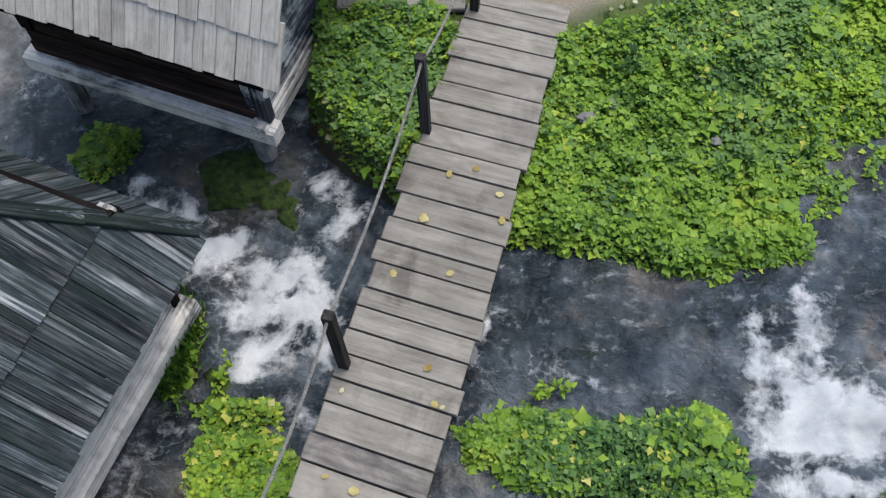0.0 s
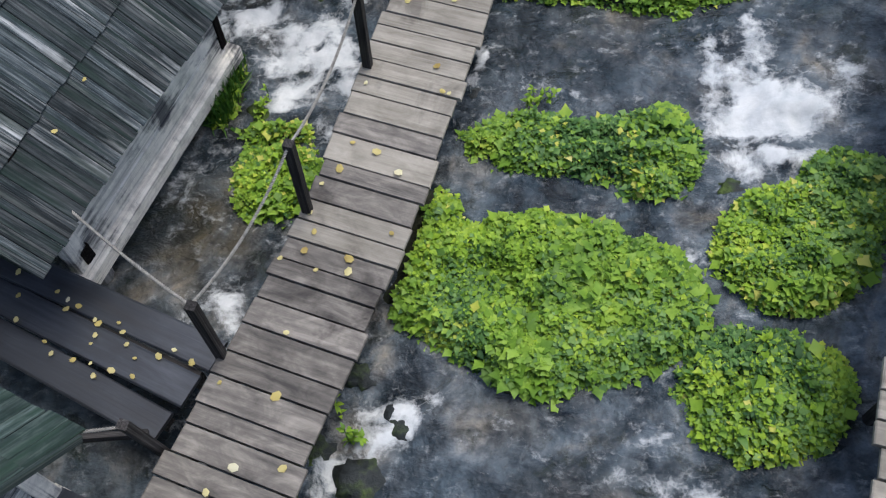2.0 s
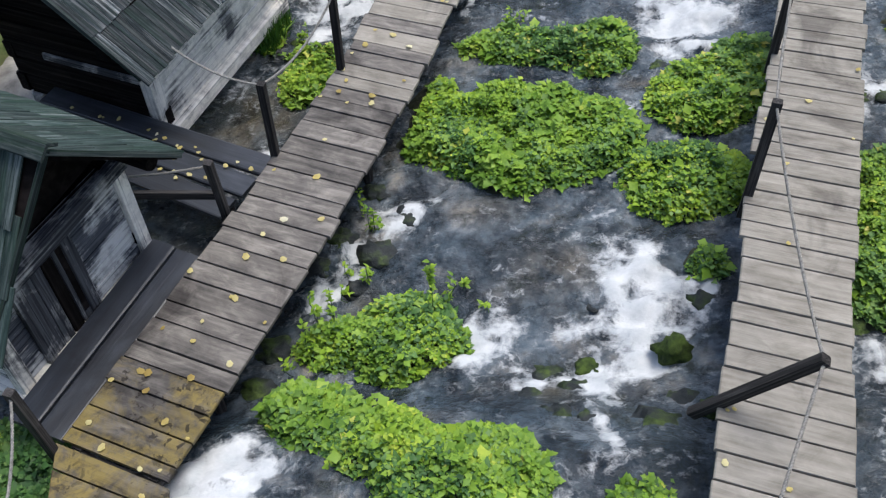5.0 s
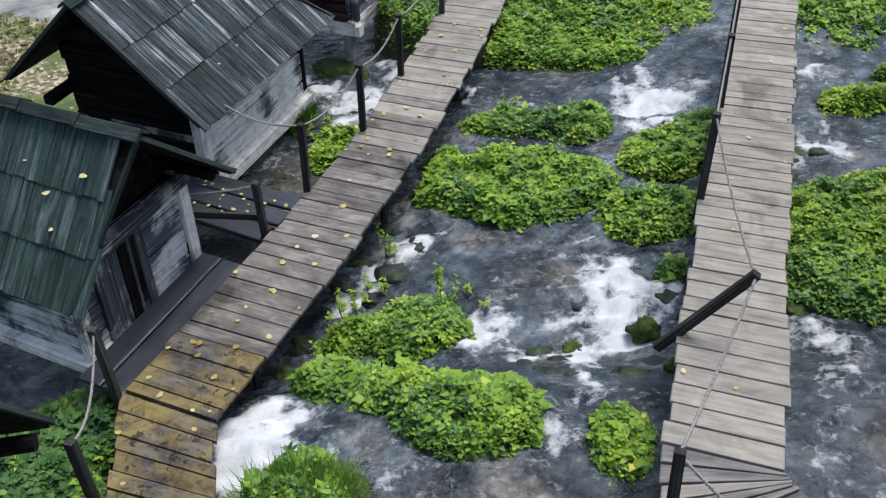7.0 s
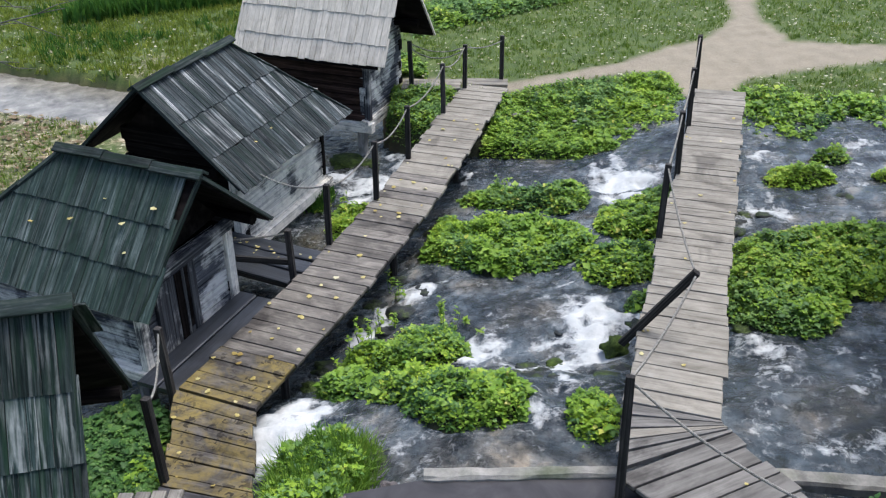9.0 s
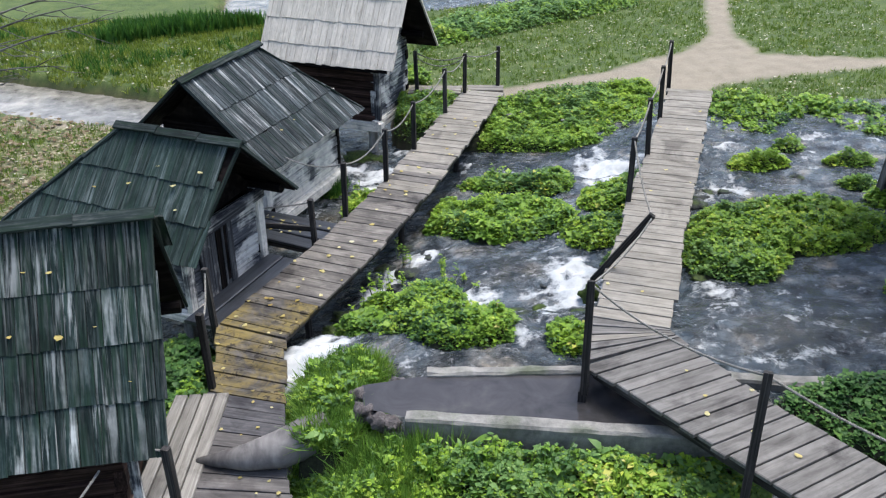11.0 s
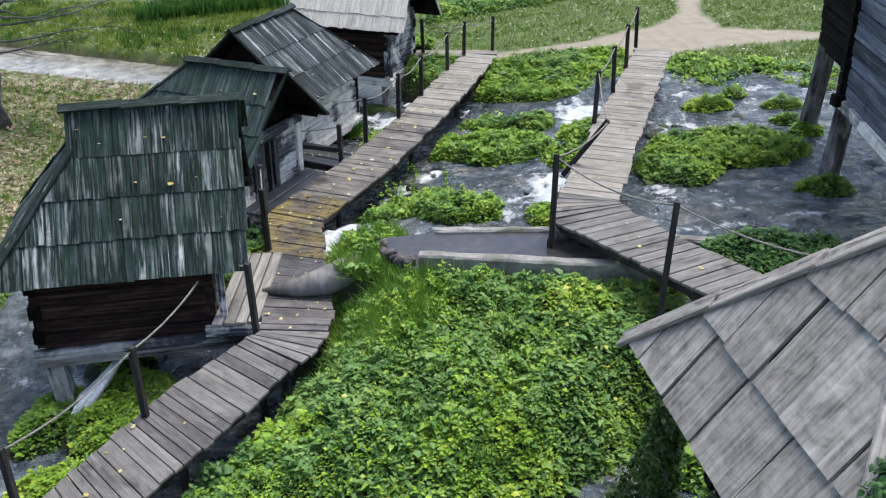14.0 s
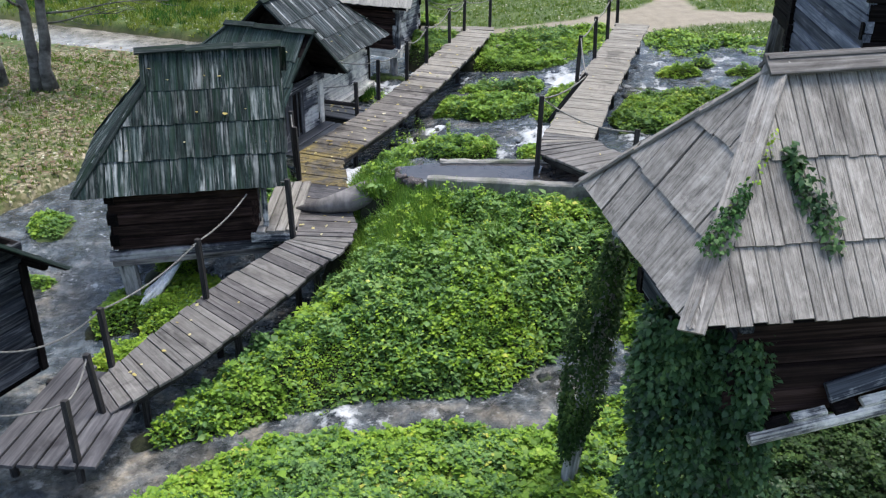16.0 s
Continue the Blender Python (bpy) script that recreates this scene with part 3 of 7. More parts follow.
def land(x, y):
    """How far inside dry land (metres, minus in the water), and the land's height."""
    w = water_level(x, y)
    d = np.full(np.shape(x), -3.0)
    h = w + 0.0
    wob = 0.07 * ripple(x, y, 4.0) + 0.04 * ripple(x, y, 11.0, 2.0)

    def join(dd, hh):
        nonlocal d, h
        dd = dd + wob
        h = np.where(dd > d, hh, h)
        d = np.maximum(d, dd)

    for up, ovals in ISLANDS.values():
        for o in ovals:
            join(oval(x, y, *o), w + up)
    # bank beyond the stream, with the lawn and the path
    edge = np.interp(x, [-3, -1.9, -1.2, 0, 1.0, 1.9, 2.6, 3.4, 4.2, 5.0, 6.2, 7.2, 7.8, 9, 14], [7.6, 5.4, 4.75, 4.15, 4.05, 3.75, 3.95, 4.6, 4.7, 4.2, 3.8, 5.2, 3.8, 3.3, 3.2])
    lawn_h = np.interp(y, [3.6, 4.6, 6.3, 9, 16], [-0.42, -0.4, -0.08, 0.0, 0.0]) + smooth(x, 4.0, 6.0) * 0.35 * smooth(y, 8.0, 4.0)
    bank = (y - edge) * np.where(x < -2.4, 0.0, 1.0) + np.where(x < -2.4, -3.0, 0.0)
    lakeside = 16.5 + 0.55 * (x - 1.0)
    bank = np.minimum(bank, np.where(x < 9, lakeside - y, 30.0))
    bank = np.minimum(bank, x + 2.0 + 0.12 * (y - 6))
    join(bank, lawn_h)
    # field beyond the mill pond
    field = np.minimum(-8.9 - x + 0.35 * np.minimum(y + 3, 6), np.where(y > 3.5, 7.2 - y - 0.25 * (x + 10), 6.0))
    join(field, -1.25 + 0.0 * x)
    meadow = np.minimum(y - (9.6 - 0.3 * (x + 9)), np.minimum(-6.2 - x + 0.1 * (y - 9), 17.2 + 5.0 * np.maximum(0, -10.2 - x) - y))
    join(meadow, -1.15 + 0.0 * x)
    # mound below the channel, down to the lower stream
    mz = np.interp(y, [-13, -11.6, -9.5, -7.6, -7.0], [-1.3, -1.12, -0.5, 0.2, 0.22])
    low = np.interp(x, [-3.6, -3.24, -2.16, -1.8, -0.89, 0.92, 1.51, 1.88, 2.6, 3.2], [-12.4, -12.16, -11.66, -11.44, -11.16, -10.85, -10.67, -10.15, -9.5, -8.9])
    lee = np.interp(y, [-12.3, -11.45, -9.95, -8.7, -8.1, -7.0], [-3.9, -3.15, -2.3, -1.7, -1.6, -1.5])
    body = np.minimum(np.minimum((y - low) * 0.85, (x - lee) * 0.85), np.minimum(-7.0 - y, 3.85 - x))
    join(body, w + 0.1 + (mz - w - 0.1) * np.minimum(smooth((y - low) * 0.85, -0.05, 0.9), 0.35 + 0.65 * smooth(x - lee, 0.0, 1.3)))
    for o in ((0.7, -7.6, 2.3, 0.7, 0), (-1.0, -6.7, 0.45, 0.9, 0)):
        join(oval(x, y, *o), mz)
    join(oval(x, y, 4.25, -8.75, 0.75, 1.15, -20), w + 0.25)
    join(oval(x, y, 4.9, -10.3, 1.2, 0.9, 30), -0.2 + 0.0 * x)
    join(oval(x, y, -1.2, -5.5, 0.52, 0.8, 0), w + 0.15)
    brow = np.interp(x, [-3.6, -3.2, -2.71, -2.26, -1.76, -0.91, -0.43, 0.77, 1.61, 2.4, 3.0], [-14.6, -13.9, -13.33, -12.83, -12.36, -12.12, -12.16, -11.75, -11.96, -11.8, -12.1])
    join(np.minimum((brow - y) * 0.85, np.minimum(y + 17.0, np.minimum(x + 3.6, 3.3 - x))), np.maximum(-1.2, w + 0.12))
    join(oval(x, y, 4.8, -13.4, 3.4, 2.6, 0), np.maximum(-1.15, w + 0.2))
    join(oval(x, y, -0.5, -20.0, 14.0, 5.0, 0), -1.1 + 0.0 * x)
    join(oval(x, y, 9.0, -9.0, 2.6, 6.0, 0), -0.3 + 0.0 * x)
    join(x - 12.5, 0.25 + 0.0 * x)
    return d, h


def ground_z(x, y):
    d, h = land(x, y)
    w = water_level(x, y)
    t = smooth(d, -0.22, 0.16)
    return (w - 0.22) * (1 - t) + h * t + 0.02 * ripple(x, y, 6.0) * t


def path_mask(x, y):
    """Trodden earth between the two boardwalks and up the lawn."""
    xs = [-0.5, 0.5, 1.8, 3.1, 4.2, 5.0, 7.5, 10.3, 14]
    mid = np.interp(x, xs, [6.9, 6.6, 7.3, 8.0, 8.6, 8.6, 9.2, 9.5, 9.6])
    half = np.interp(x, xs, [0.15, 0.3, 0.3, 0.4, 0.9, 1.5, 0.95, 0.35, 0.25])
    a = half - np.abs(y - mid) + 0.1 * ripple(x, y, 3.0)
    cx = np.interp(y, [6, 8, 10.5, 16, 30], [4.6, 5.0, 6.3, 7.0, 8.5])
    wid = np.interp(y, [6, 9, 10.5, 12, 18], [0.4, 1.4, 0.95, 0.38, 0.4])
    b = np.where(y > 4.6, wid - np.abs(x - cx), -1) + 0.08 * ripple(x, y, 4.0, 1.0)
    return smooth(np.maximum(a, b), -0.15, 0.2)


def axis(lo, hi, step, far):
    mid = list(np.arange(lo, hi, step))
    out, s, p = [], step, hi
    while p < far:
        out.append(p)
        s *= 1.35
        p += s
    inn, s, p = [], step, lo
    while p > -far:
        s *= 1.35
        p -= s
        inn.append(p)
    return np.array(inn[::-1] + mid + out + [far])


def sheet(xs, ys):
    gx, gy = np.meshgrid(xs, ys)
    nx, ny = len(xs), len(ys)
    i = np.arange(nx * ny).reshape(ny, nx)
    quads = np.stack([i[:-1, :-1], i[:-1, 1:], i[1:, 1:], i[1:, :-1]], -1).reshape(-1, 4)
    return gx.ravel(), gy.ravel(), quads


gx, gy, quads = sheet(axis(-16, 11, 0.13, 500), axis(-16, 19, 0.13, 500))
gz = ground_z(gx, gy)
gd, _ = land(gx, gy)
lawn_at = smooth(gy, 4.2, 5.2) * smooth(gd, 0.0, 0.3) * smooth(gx, -2.5, -2.0) + smooth(gd, -0.15, 0.05) * smooth(gx, -5.8, -6.4)
lawn_at = np.clip(smooth(gd, -0.05, 0.05) * smooth(gx, -6.5, -6.0) + lawn_at + smooth(np.hypot(gx, gy), 22, 30), 0, 1)
plant_shade_at = smooth(gx, -6.5, -6.0) * smooth(gy, 5.6, 4.4) * smooth(np.hypot(gx, gy + 4), 24, 20)
litter_at = 0.7 * smooth(gx, -8.4, -9.0) * smooth(gy, 8.5, 6.5) * 1.0 + smooth(gd, 0.1, 0.3) * smooth(gx, -6.0, -6.6) * smooth(gy, 12.2, 11.0) * smooth(gx, -10.5, -8.0)
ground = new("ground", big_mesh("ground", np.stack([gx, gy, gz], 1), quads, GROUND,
                                {"lawn": lawn_at, "plant_shade": plant_shade_at, "path": path_mask(gx, gy) * smooth(gd, 0.0, 0.3), "litter": litter_at}, True))
tagged(ground, "uneven earth with lawn, sandy path and stream bed", "ground", kind="structure")

# ---------------------------------------------------------------- water
FOAM = (
    (2.72, 2.48, 0.62, 0.6, 1.35), (2.42, 2.97, 0.4, 0.5, 0.75), (2.17, 2.23, 0.35, 0.4, 0.6),
    (1.83, -1.89, 0.5, 0.75, 1.35), (1.73, -2.48, 0.4, 0.5, 1.3), (1.39, -2.18, 0.35, 0.35, 0.8), (2.23, -1.89, 0.4, 0.5, 0.95), (1.55, -3.71, 0.14, 0.5, 0.85), (2.21, -2.91, 0.25, 0.2, 0.7), (1.49, -1.3, 0.25, 0.3, 0.55), (1.15, -4.06, 0.4, 0.2, 0.6),
    (0.5, -2.32, 0.28, 0.45, 1.2), (0.75, -2.83, 0.3, 0.2, 0.7), (0.5, -1.63, 0.25, 0.3, 0.55), (0.93, -4.36, 0.25, 0.5, 0.6),
    (-3.5, 4.5, 0.35, 0.25, 1.0), (-2.9, 4.14, 0.4, 0.32, 1.2), (-2.14, 3.72, 0.5, 0.4, 1.25), (-1.67, 3.46, 0.35, 0.45, 1.2), (-1.75, 4.85, 0.3, 0.28, 0.95), (-1.55, 4.3, 0.2, 0.4, 0.75), (-2.09, 3.12, 0.45, 0.25, 0.7), (-2.2, 5.9, 0.3, 0.3, 0.8), (-0.05, 3.31, 0.13, 0.16, 1.3), (2.73, 3.32, 0.22, 0.45, 0.85), (-1.59, 2.56, 0.3, 0.3, 0.65),
    (-1.79, -4.33, 0.42, 0.72, 1.35), (-1.31, -4.52, 0.3, 0.35, 0.75), (-0.47, -4.79, 0.4, 0.2, 0.6), (-1.38, -1.68, 0.3, 0.3, 1.05), (-1.08, -1.2, 0.25, 0.35, 0.85), (-0.79, -0.6, 0.22, 0.4, 0.8), (-0.29, -0.41, 0.35, 0.2, 0.5),
    (0.4, 2.98, 0.5, 0.2, 0.5), (-2.49, 0.38, 0.4, 0.4, 0.95), (-2.89, 0.59, 0.3, 0.3, 0.5), (-3.0, 2.2, 0.25, 0.8, 0.55),
)
FOAM_RIGHT = (
    (4.02, -3.28, 0.25, 0.7, 0.7), (4.45, -4.85, 0.5, 0.2, 0.55), (5.49, -3.48, 0.7, 0.2, 0.5), (6.22, -4.22, 0.6, 0.25, 0.5), (4.93, -3.03, 0.35, 0.2, 0.5), (6.63, -2.99, 0.4, 0.3, 0.5),
    (5.15, 3.05, 0.8, 0.35, 0.7), (6.96, 3.66, 0.45, 0.5, 0.65), (4.66, 1.03, 0.6, 0.45, 0.75), (3.72, -3.83, 0.2, 0.3, 0.75), (3.64, -4.56, 0.2, 0.25, 0.7), (3.96, -2.81, 0.3, 0.4, 0.6), (4.26, 2.15, 0.4, 0.5, 0.55), (6.56, 2.27, 0.8, 0.3, 0.5),
    (-0.75, -11.55, 0.55, 0.3, 0.85), (0.6, -11.4, 0.4, 0.2, 0.5), (-5.0, -8.05, 0.35, 0.4, 1.2), (-5.6, -7.7, 0.3, 0.25, 0.8), (-6.6, -7.5, 0.7, 0.2, 0.5), (-7.2, -9.6, 0.6, 0.25, 0.55), (3.4, -9.2, 0.3, 0.5, 0.6), (7.46, 0.17, 0.6, 0.5, 0.5), (-5.2, 6.2, 0.4, 0.4, 0.6), (-3.9, 8.6, 0.6, 0.6, 0.7),
)
wx, wy, wq = sheet(np.concatenate([np.arange(-24, -6.5, 0.14), np.arange(-6.5, 8.5, 0.065), np.arange(8.5, 13, 0.14)]), np.concatenate([np.arange(-16, -5.0, 0.12), np.arange(-5.0, 5.5, 0.065), np.arange(5.5, 8.0, 0.1), np.arange(8.0, 34, 0.3)]))
wl = water_level(wx, wy)
# the current drags the foam out along the fall and breaks its edges
ux = wx + 0.3 * fbm(wx, wy, 1.3, 4, 5) + 0.1 * fbm(wx, wy, 5.0, 3, 6)
uy = wy + 0.24 * fbm(wx, wy, 1.4, 4, 9) + 0.1 * fbm(wx, wy, 5.5, 3, 10)
foam = np.zeros_like(wx)
for cx, cy, rx, ry, s in FOAM + FOAM_RIGHT:
    foam = np.maximum(foam, s * np.exp(-(((ux - cx) / (1.22 * rx)) ** 2 + ((uy - cy) / (1.22 * ry)) ** 2) ** 1.3))
slow = smooth(wx, -5.0, -6.5)
foam = foam * (1.0 + 0.3 * fbm(wx * 0.8, wy * 1.5, 2.4, 4, 21))
foam = np.maximum(foam, 0.36 * (1 - slow) * smooth(fbm(wx * 0.7, wy, 1.1, 4, 33), -0.1, 0.7))
chop = fbm(wx * 0.8, wy * 1.3, 2.6, 5, 40)
wz = wl + (0.03 + 0.075 * np.clip(foam, 0, 1.3)) * (1 - 0.92 * slow) * chop + 0.03 * np.clip(foam, 0, 1) * (1 - np.abs(fbm(wx, wy, 6.0, 3, 44)))
sand = np.zeros_like(wx)
for cx, cy, rx, ry, k in ((1.19, 3.86, 0.32, 0.22, 1.0), (1.05, -1.44, 0.5, 0.4, 0.75), (0.79, -5.35, 1.1, 0.45, 0.8), (-0.84, -0.8, 0.25, 0.2, 0.8), (-2.59, 1.08, 0.5, 0.6, 0.6), (0.25, -0.61, 0.4, 0.25, 0.7),
                          (1.4, -11.3, 0.5, 0.3, 0.9), (0.2, -11.4, 0.5, 0.25, 0.8), (-2.5, -12.6, 0.7, 0.4, 0.9), (2.2, -10.6, 0.5, 0.5, 0.8), (-1.6, -12.1, 0.7, 0.3, 0.7), (-7.0, -8.2, 1.1, 0.8, 0.6), (-3.2, -13.4, 0.8, 0.6, 0.8), (4.84, -4.16, 0.9, 0.4, 0.5)):
    sand = np.maximum(sand, k * np.exp(-(((wx - cx) / rx) ** 2 + ((wy - cy) / ry) ** 2)))
deep = np.zeros_like(wx)
# the spot at (4.3, -8.6) paints in shade under the turning boardwalk
for cx, cy, rx, ry, k in ((4.55, -4.3, 0.55, 0.9, 0.8), (5.3, -3.6, 0.5, 0.5, 0.6), (0.69, 3.37, 1.2, 0.5, 0.75), (-4.2, 5.6, 1.4, 0.8, 0.7), (2.03, -3.88, 0.35, 0.35, 0.8), (4.16, -3.4, 0.5, 1.3, 0.55), (3.16, 3.73, 0.4, 0.4, 0.7), (-0.38, -5.61, 0.6, 0.3, 0.5), (-3.0, -0.61, 0.7, 0.8, 0.6), (6.32, -4.8, 1.2, 0.5, 0.5), (4.3, -8.6, 1.0, 1.1, 1.0), (3.9, -3.5, 0.5, 0.5, 0.6)):
    deep = np.maximum(deep, k * np.exp(-(((wx - cx) / rx) ** 2 + ((wy - cy) / ry) ** 2)))
mossy = np.zeros_like(wx)
for cx, cy, rx, ry, k in ((-2.79, 1.49, 0.75, 0.85, 1.0), (-2.7, 4.9, 0.7, 0.5, 0.9), (-2.9, 3.29, 0.3, 0.8, 0.7), (-0.98, -1.99, 0.3, 0.5, 0.6), (1.18, -3.02, 0.5, 0.35, 0.8), (4.16, 0.84, 0.5, 0.4, 0.6), (7.02, -4.78, 0.8, 0.7, 0.7), (-1.02, -5.33, 0.6, 0.35, 0.7)):
    mossy = np.maximum(mossy, k * np.exp(-(((ux - cx) / rx) ** 2 + ((uy - cy) / ry) ** 2)))
water = new("water", big_mesh("water", np.stack([wx, wy, wz], 1), wq, WATER, {"foam": foam, "sand": sand, "deep": deep, "silt_moss": mossy, "slow_sheen": np.maximum(slow * (0.12 + 0.88 * smooth(wy, -3.0, 2.0)), 0.12 * smooth(wy, -10.3, -11.3))}, True))
tagged(water, "clear shallow stream tumbling in white rapids", "water", kind="structure")

# ---------------------------------------------------------------- boardwalks


def along(points, s):
    """The point at the fraction s of a polyline's length."""
    pts = [Vector(p) for p in points]
    seg = [(b - a).length for a, b in zip(pts, pts[1:])]
    want = s * sum(seg)
    for a, b, n in zip(pts, pts[1:], seg):
        if want <= n or b is pts[-1]:
            return a.lerp(b, min(1.0, want / n))
        want -= n


def plank_mesh(c, t, mat, r):
    """A plank over four corners (left start, right start, right end, left end)."""
    up = Vector((0, 0, 1))
    bm = bmesh.new()
    mid = sum(c, Vector()) / 4
    low = [bm.verts.new(p - up * t) for p in c]
    side = [bm.verts.new(p - up * 0.008) for p in c]
    top = [bm.verts.new(p + (mid - p).normalized() * 0.012 + up * r.uniform(-0.002, 0.003)) for p in c]
    for i in range(4):
        k = (i + 1) % 4
        bm.faces.new((low[i], low[k], side[k], side[i]))
        bm.faces.new((side[i], side[k], top[k], top[i]))
    bm.faces.new(top)
    bm.faces.new(low[::-1])
    bmesh.ops.recalc_face_normals(bm, faces=bm.faces)
    return bm


def boards(parent, spans, wmin, wmax, mats, gap=0.016, t=0.045, seed=1):
    """Planks laid across from the left to the right edge lines."""
    r = random.Random(seed)
    left, right = spans
    n = 400
    length = sum(((along(left, i / n) + along(right, i / n)) / 2 - (along(left, (i + 1) / n) + along(right, (i + 1) / n)) / 2).length for i in range(n))
    p = 0.0
    while p < length - 0.05:
        w = r.uniform(wmin, wmax)
        q = min(p + w, length)
        a, b = p / length, (q - gap) / length
        dz = Vector((0, 0, r.uniform(-0.006, 0.006)))
        c = [along(left, a) + dz, along(right, a) + dz, along(right, b) + dz, along(left, b) + dz]
        out = (c[1] - c[0]).normalized()
        o0, o1 = r.uniform(-0.03, 0.03), r.uniform(-0.03, 0.03)
        c = [c[0] - out * o0, c[1] + out * o1, c[2] + out * o1, c[3] - out * o0]
        # local frame: x along the plank
        x = ((c[1] + c[2]) - (c[0] + c[3])).normalized()
        z = Vector((0, 0, 1))
        y = z.cross(x).normalized()
        z = x.cross(y)
        m = Matrix((x, y, z)).transposed().to_4x4()
        m.translation = sum(c, Vector()) / 4
        ln = ((c[1] + c[2]) - (c[0] + c[3])).length / 2
        m = m @ Matrix.Diagonal((ln, max(w, 0.1), 1.0, 1))
        inv = m.inverted()
        mat = mats(p / length, r)
        bm = plank_mesh(c, t, mat, r)
        bmesh.ops.transform(bm, matrix=inv, verts=bm.verts)
        me = bpy.data.meshes.new("plank")
        bm.to_mesh(me)
        bm.free()
        me.materials.append(mat)
        under(new("plank", me), parent, m)
        p = q


def stringers(parent, spans, n=8, piles=True, every=2):
    left, right = spans
    for f in (0.14, 0.86):
        pts = [along(left, i / n).lerp(along(right, i / n), f) - Vector((0, 0, 0.125)) for i in range(n + 1)]
        for i, (a, b) in enumerate(zip(pts, pts[1:])):
            piece("stringer", POST, parent, a, b, 0.11, 0.15)
            if piles and i % every == 0:
                a = along(left, i / n).lerp(along(right, i / n), 0.5 + (f - 0.5) * 0.62) - Vector((0, 0, 0.125))
                piece("support_post", POST, parent, a - Vector((0, 0, -0.05)), Vector((a.x, a.y, float(ground_z(a.x, a.y)) - 0.1)), 0.12, 0.12, (1, 0, 0), True)
        for i in range(0, n, every) if piles and f < 0.5 else ():
            piece("cross_beam", POST, parent, along(left, i / n).lerp(along(right, i / n), 0.1) - Vector((0, 0, 0.13)), along(left, i / n).lerp(along(right, i / n), 0.9) - Vector((0, 0, 0.13)), 0.1, 0.11)


def rail_post(parent, base, top, w=0.085):
    base, top = Vector(base), Vector(top)
    d = (top - base).normalized()
    ob = piece("post", POST, parent, base - d * 0.28, top, w, w * 0.9, (0.2, 1, 0))
    return ob


def rope(parent, a, b, sag=0.12, thick=0.0145, pitch=0.075):
    """A laid rope: three strands twisted round a sagging line."""
    pts = np.array([tuple(p) for p in sagging(a, b, sag, 12)])
    seg = np.r_[0, np.cumsum(np.linalg.norm(np.diff(pts, axis=0), axis=1))]
    n = max(8, int(seg[-1] / pitch * 8))
    d = np.linspace(0, seg[-1], n + 1)
    mid = np.stack([np.interp(d, seg, pts[:, k]) for k in range(3)], 1)
    t = np.gradient(mid, axis=0)
    t /= np.linalg.norm(t, axis=1)[:, None]
    u = np.cross(t, (0.05, 0.03, 1.0))
    u /= np.linalg.norm(u, axis=1)[:, None]
    w = np.cross(t, u)
    verts, quads = [], []
    for k in range(3):
        turn = 6.2832 * (d / pitch + k / 3)
        c = mid + 0.5 * thick * (np.cos(turn)[:, None] * u + np.sin(turn)[:, None] * w)
        base = len(verts) * (n + 1)
        for q in range(4):
            e = turn + 1.5708 * q
            verts.append(c + 0.58 * thick * (np.cos(e)[:, None] * u + np.sin(e)[:, None] * w))
        i = np.arange(n)
        for q in range(4):
            p0, p1 = base + q * (n + 1), base + (q + 1) % 4 * (n + 1)
            quads.append(np.stack([p0 + i, p1 + i, p1 + i + 1, p0 + i + 1], 1))
    return under(new("rope", big_mesh("rope", np.concatenate(verts), np.concatenate(quads), ROPE, None, True)), parent)


MILL_LEFT = [(-0.42, 6.62, 0), (-0.75, 5.1, 0), (-1.19, 2.84, 0), (-1.55, 0.95, -0.03), (-2.32, -1.15, -0.2), (-3.24, -3.95, -0.22)]
MILL_RIGHT = [(0.52, 6.42, 0), (0.25, 5.0, 0), (-0.17, 2.7, 0), (-0.56, 0.85, -0.03), (-1.32, -1.7, -0.2), (-2.2, -4.28, -0.22)]
mill_walk = thing("boardwalk", (-1.0, 2.0, 0), "narrow grey plank boardwalk over the stream beside the mills", "boardwalk")
boards(mill_walk, (MILL_LEFT, MILL_RIGHT), 0.17, 0.31, lambda s, r: DECK if s < 0.48 + r.uniform(-0.1, 0.1) else (DECK_STAIN if s < 0.89 + r.uniform(-0.03, 0.03) else DECK_MOSS), seed=3)
stringers(mill_walk, (MILL_LEFT, MILL_RIGHT), 10, True, 3)
BEND_LEFT = [(-3.25, -3.98, -0.22), (-2.85, -5.6, -0.17), (-2.5, -7.0, -0.15), (-2.3, -8.15, -0.15)]
BEND_RIGHT = [(-2.18, -4.32, -0.22), (-1.74, -6.0, -0.17), (-1.33, -7.55, -0.15), (-1.3, -8.1, -0.15)]
bend_walk = thing("boardwalk", (-2.0, -6.2, -0.2), "mossy yellowed plank boardwalk bending past the mills", "boardwalk")
boards(bend_walk, (BEND_LEFT, BEND_RIGHT), 0.18, 0.3, lambda s, r: DECK_MOSS if s < 0.38 else (DECK_SLATE if s < 0.55 else DECK_DIM), seed=5)
stringers(bend_walk, (BEND_LEFT, BEND_RIGHT), 4, True, 1)
DOWN_LEFT = [(-2.48, -8.32, -0.2), (-2.79, -8.66, -0.33), (-3.3, -9.17, -0.5), (-3.9, -10.5, -0.65), (-4.36, -11.45, -0.85), (-4.55, -11.75, -0.95)]
DOWN_RIGHT = [(-1.58, -8.88, -0.22), (-1.87, -9.33, -0.35), (-2.18, -9.85, -0.48), (-3.02, -11.45, -0.65), (-3.76, -12.25, -0.85), (-4.0, -12.4, -0.95)]
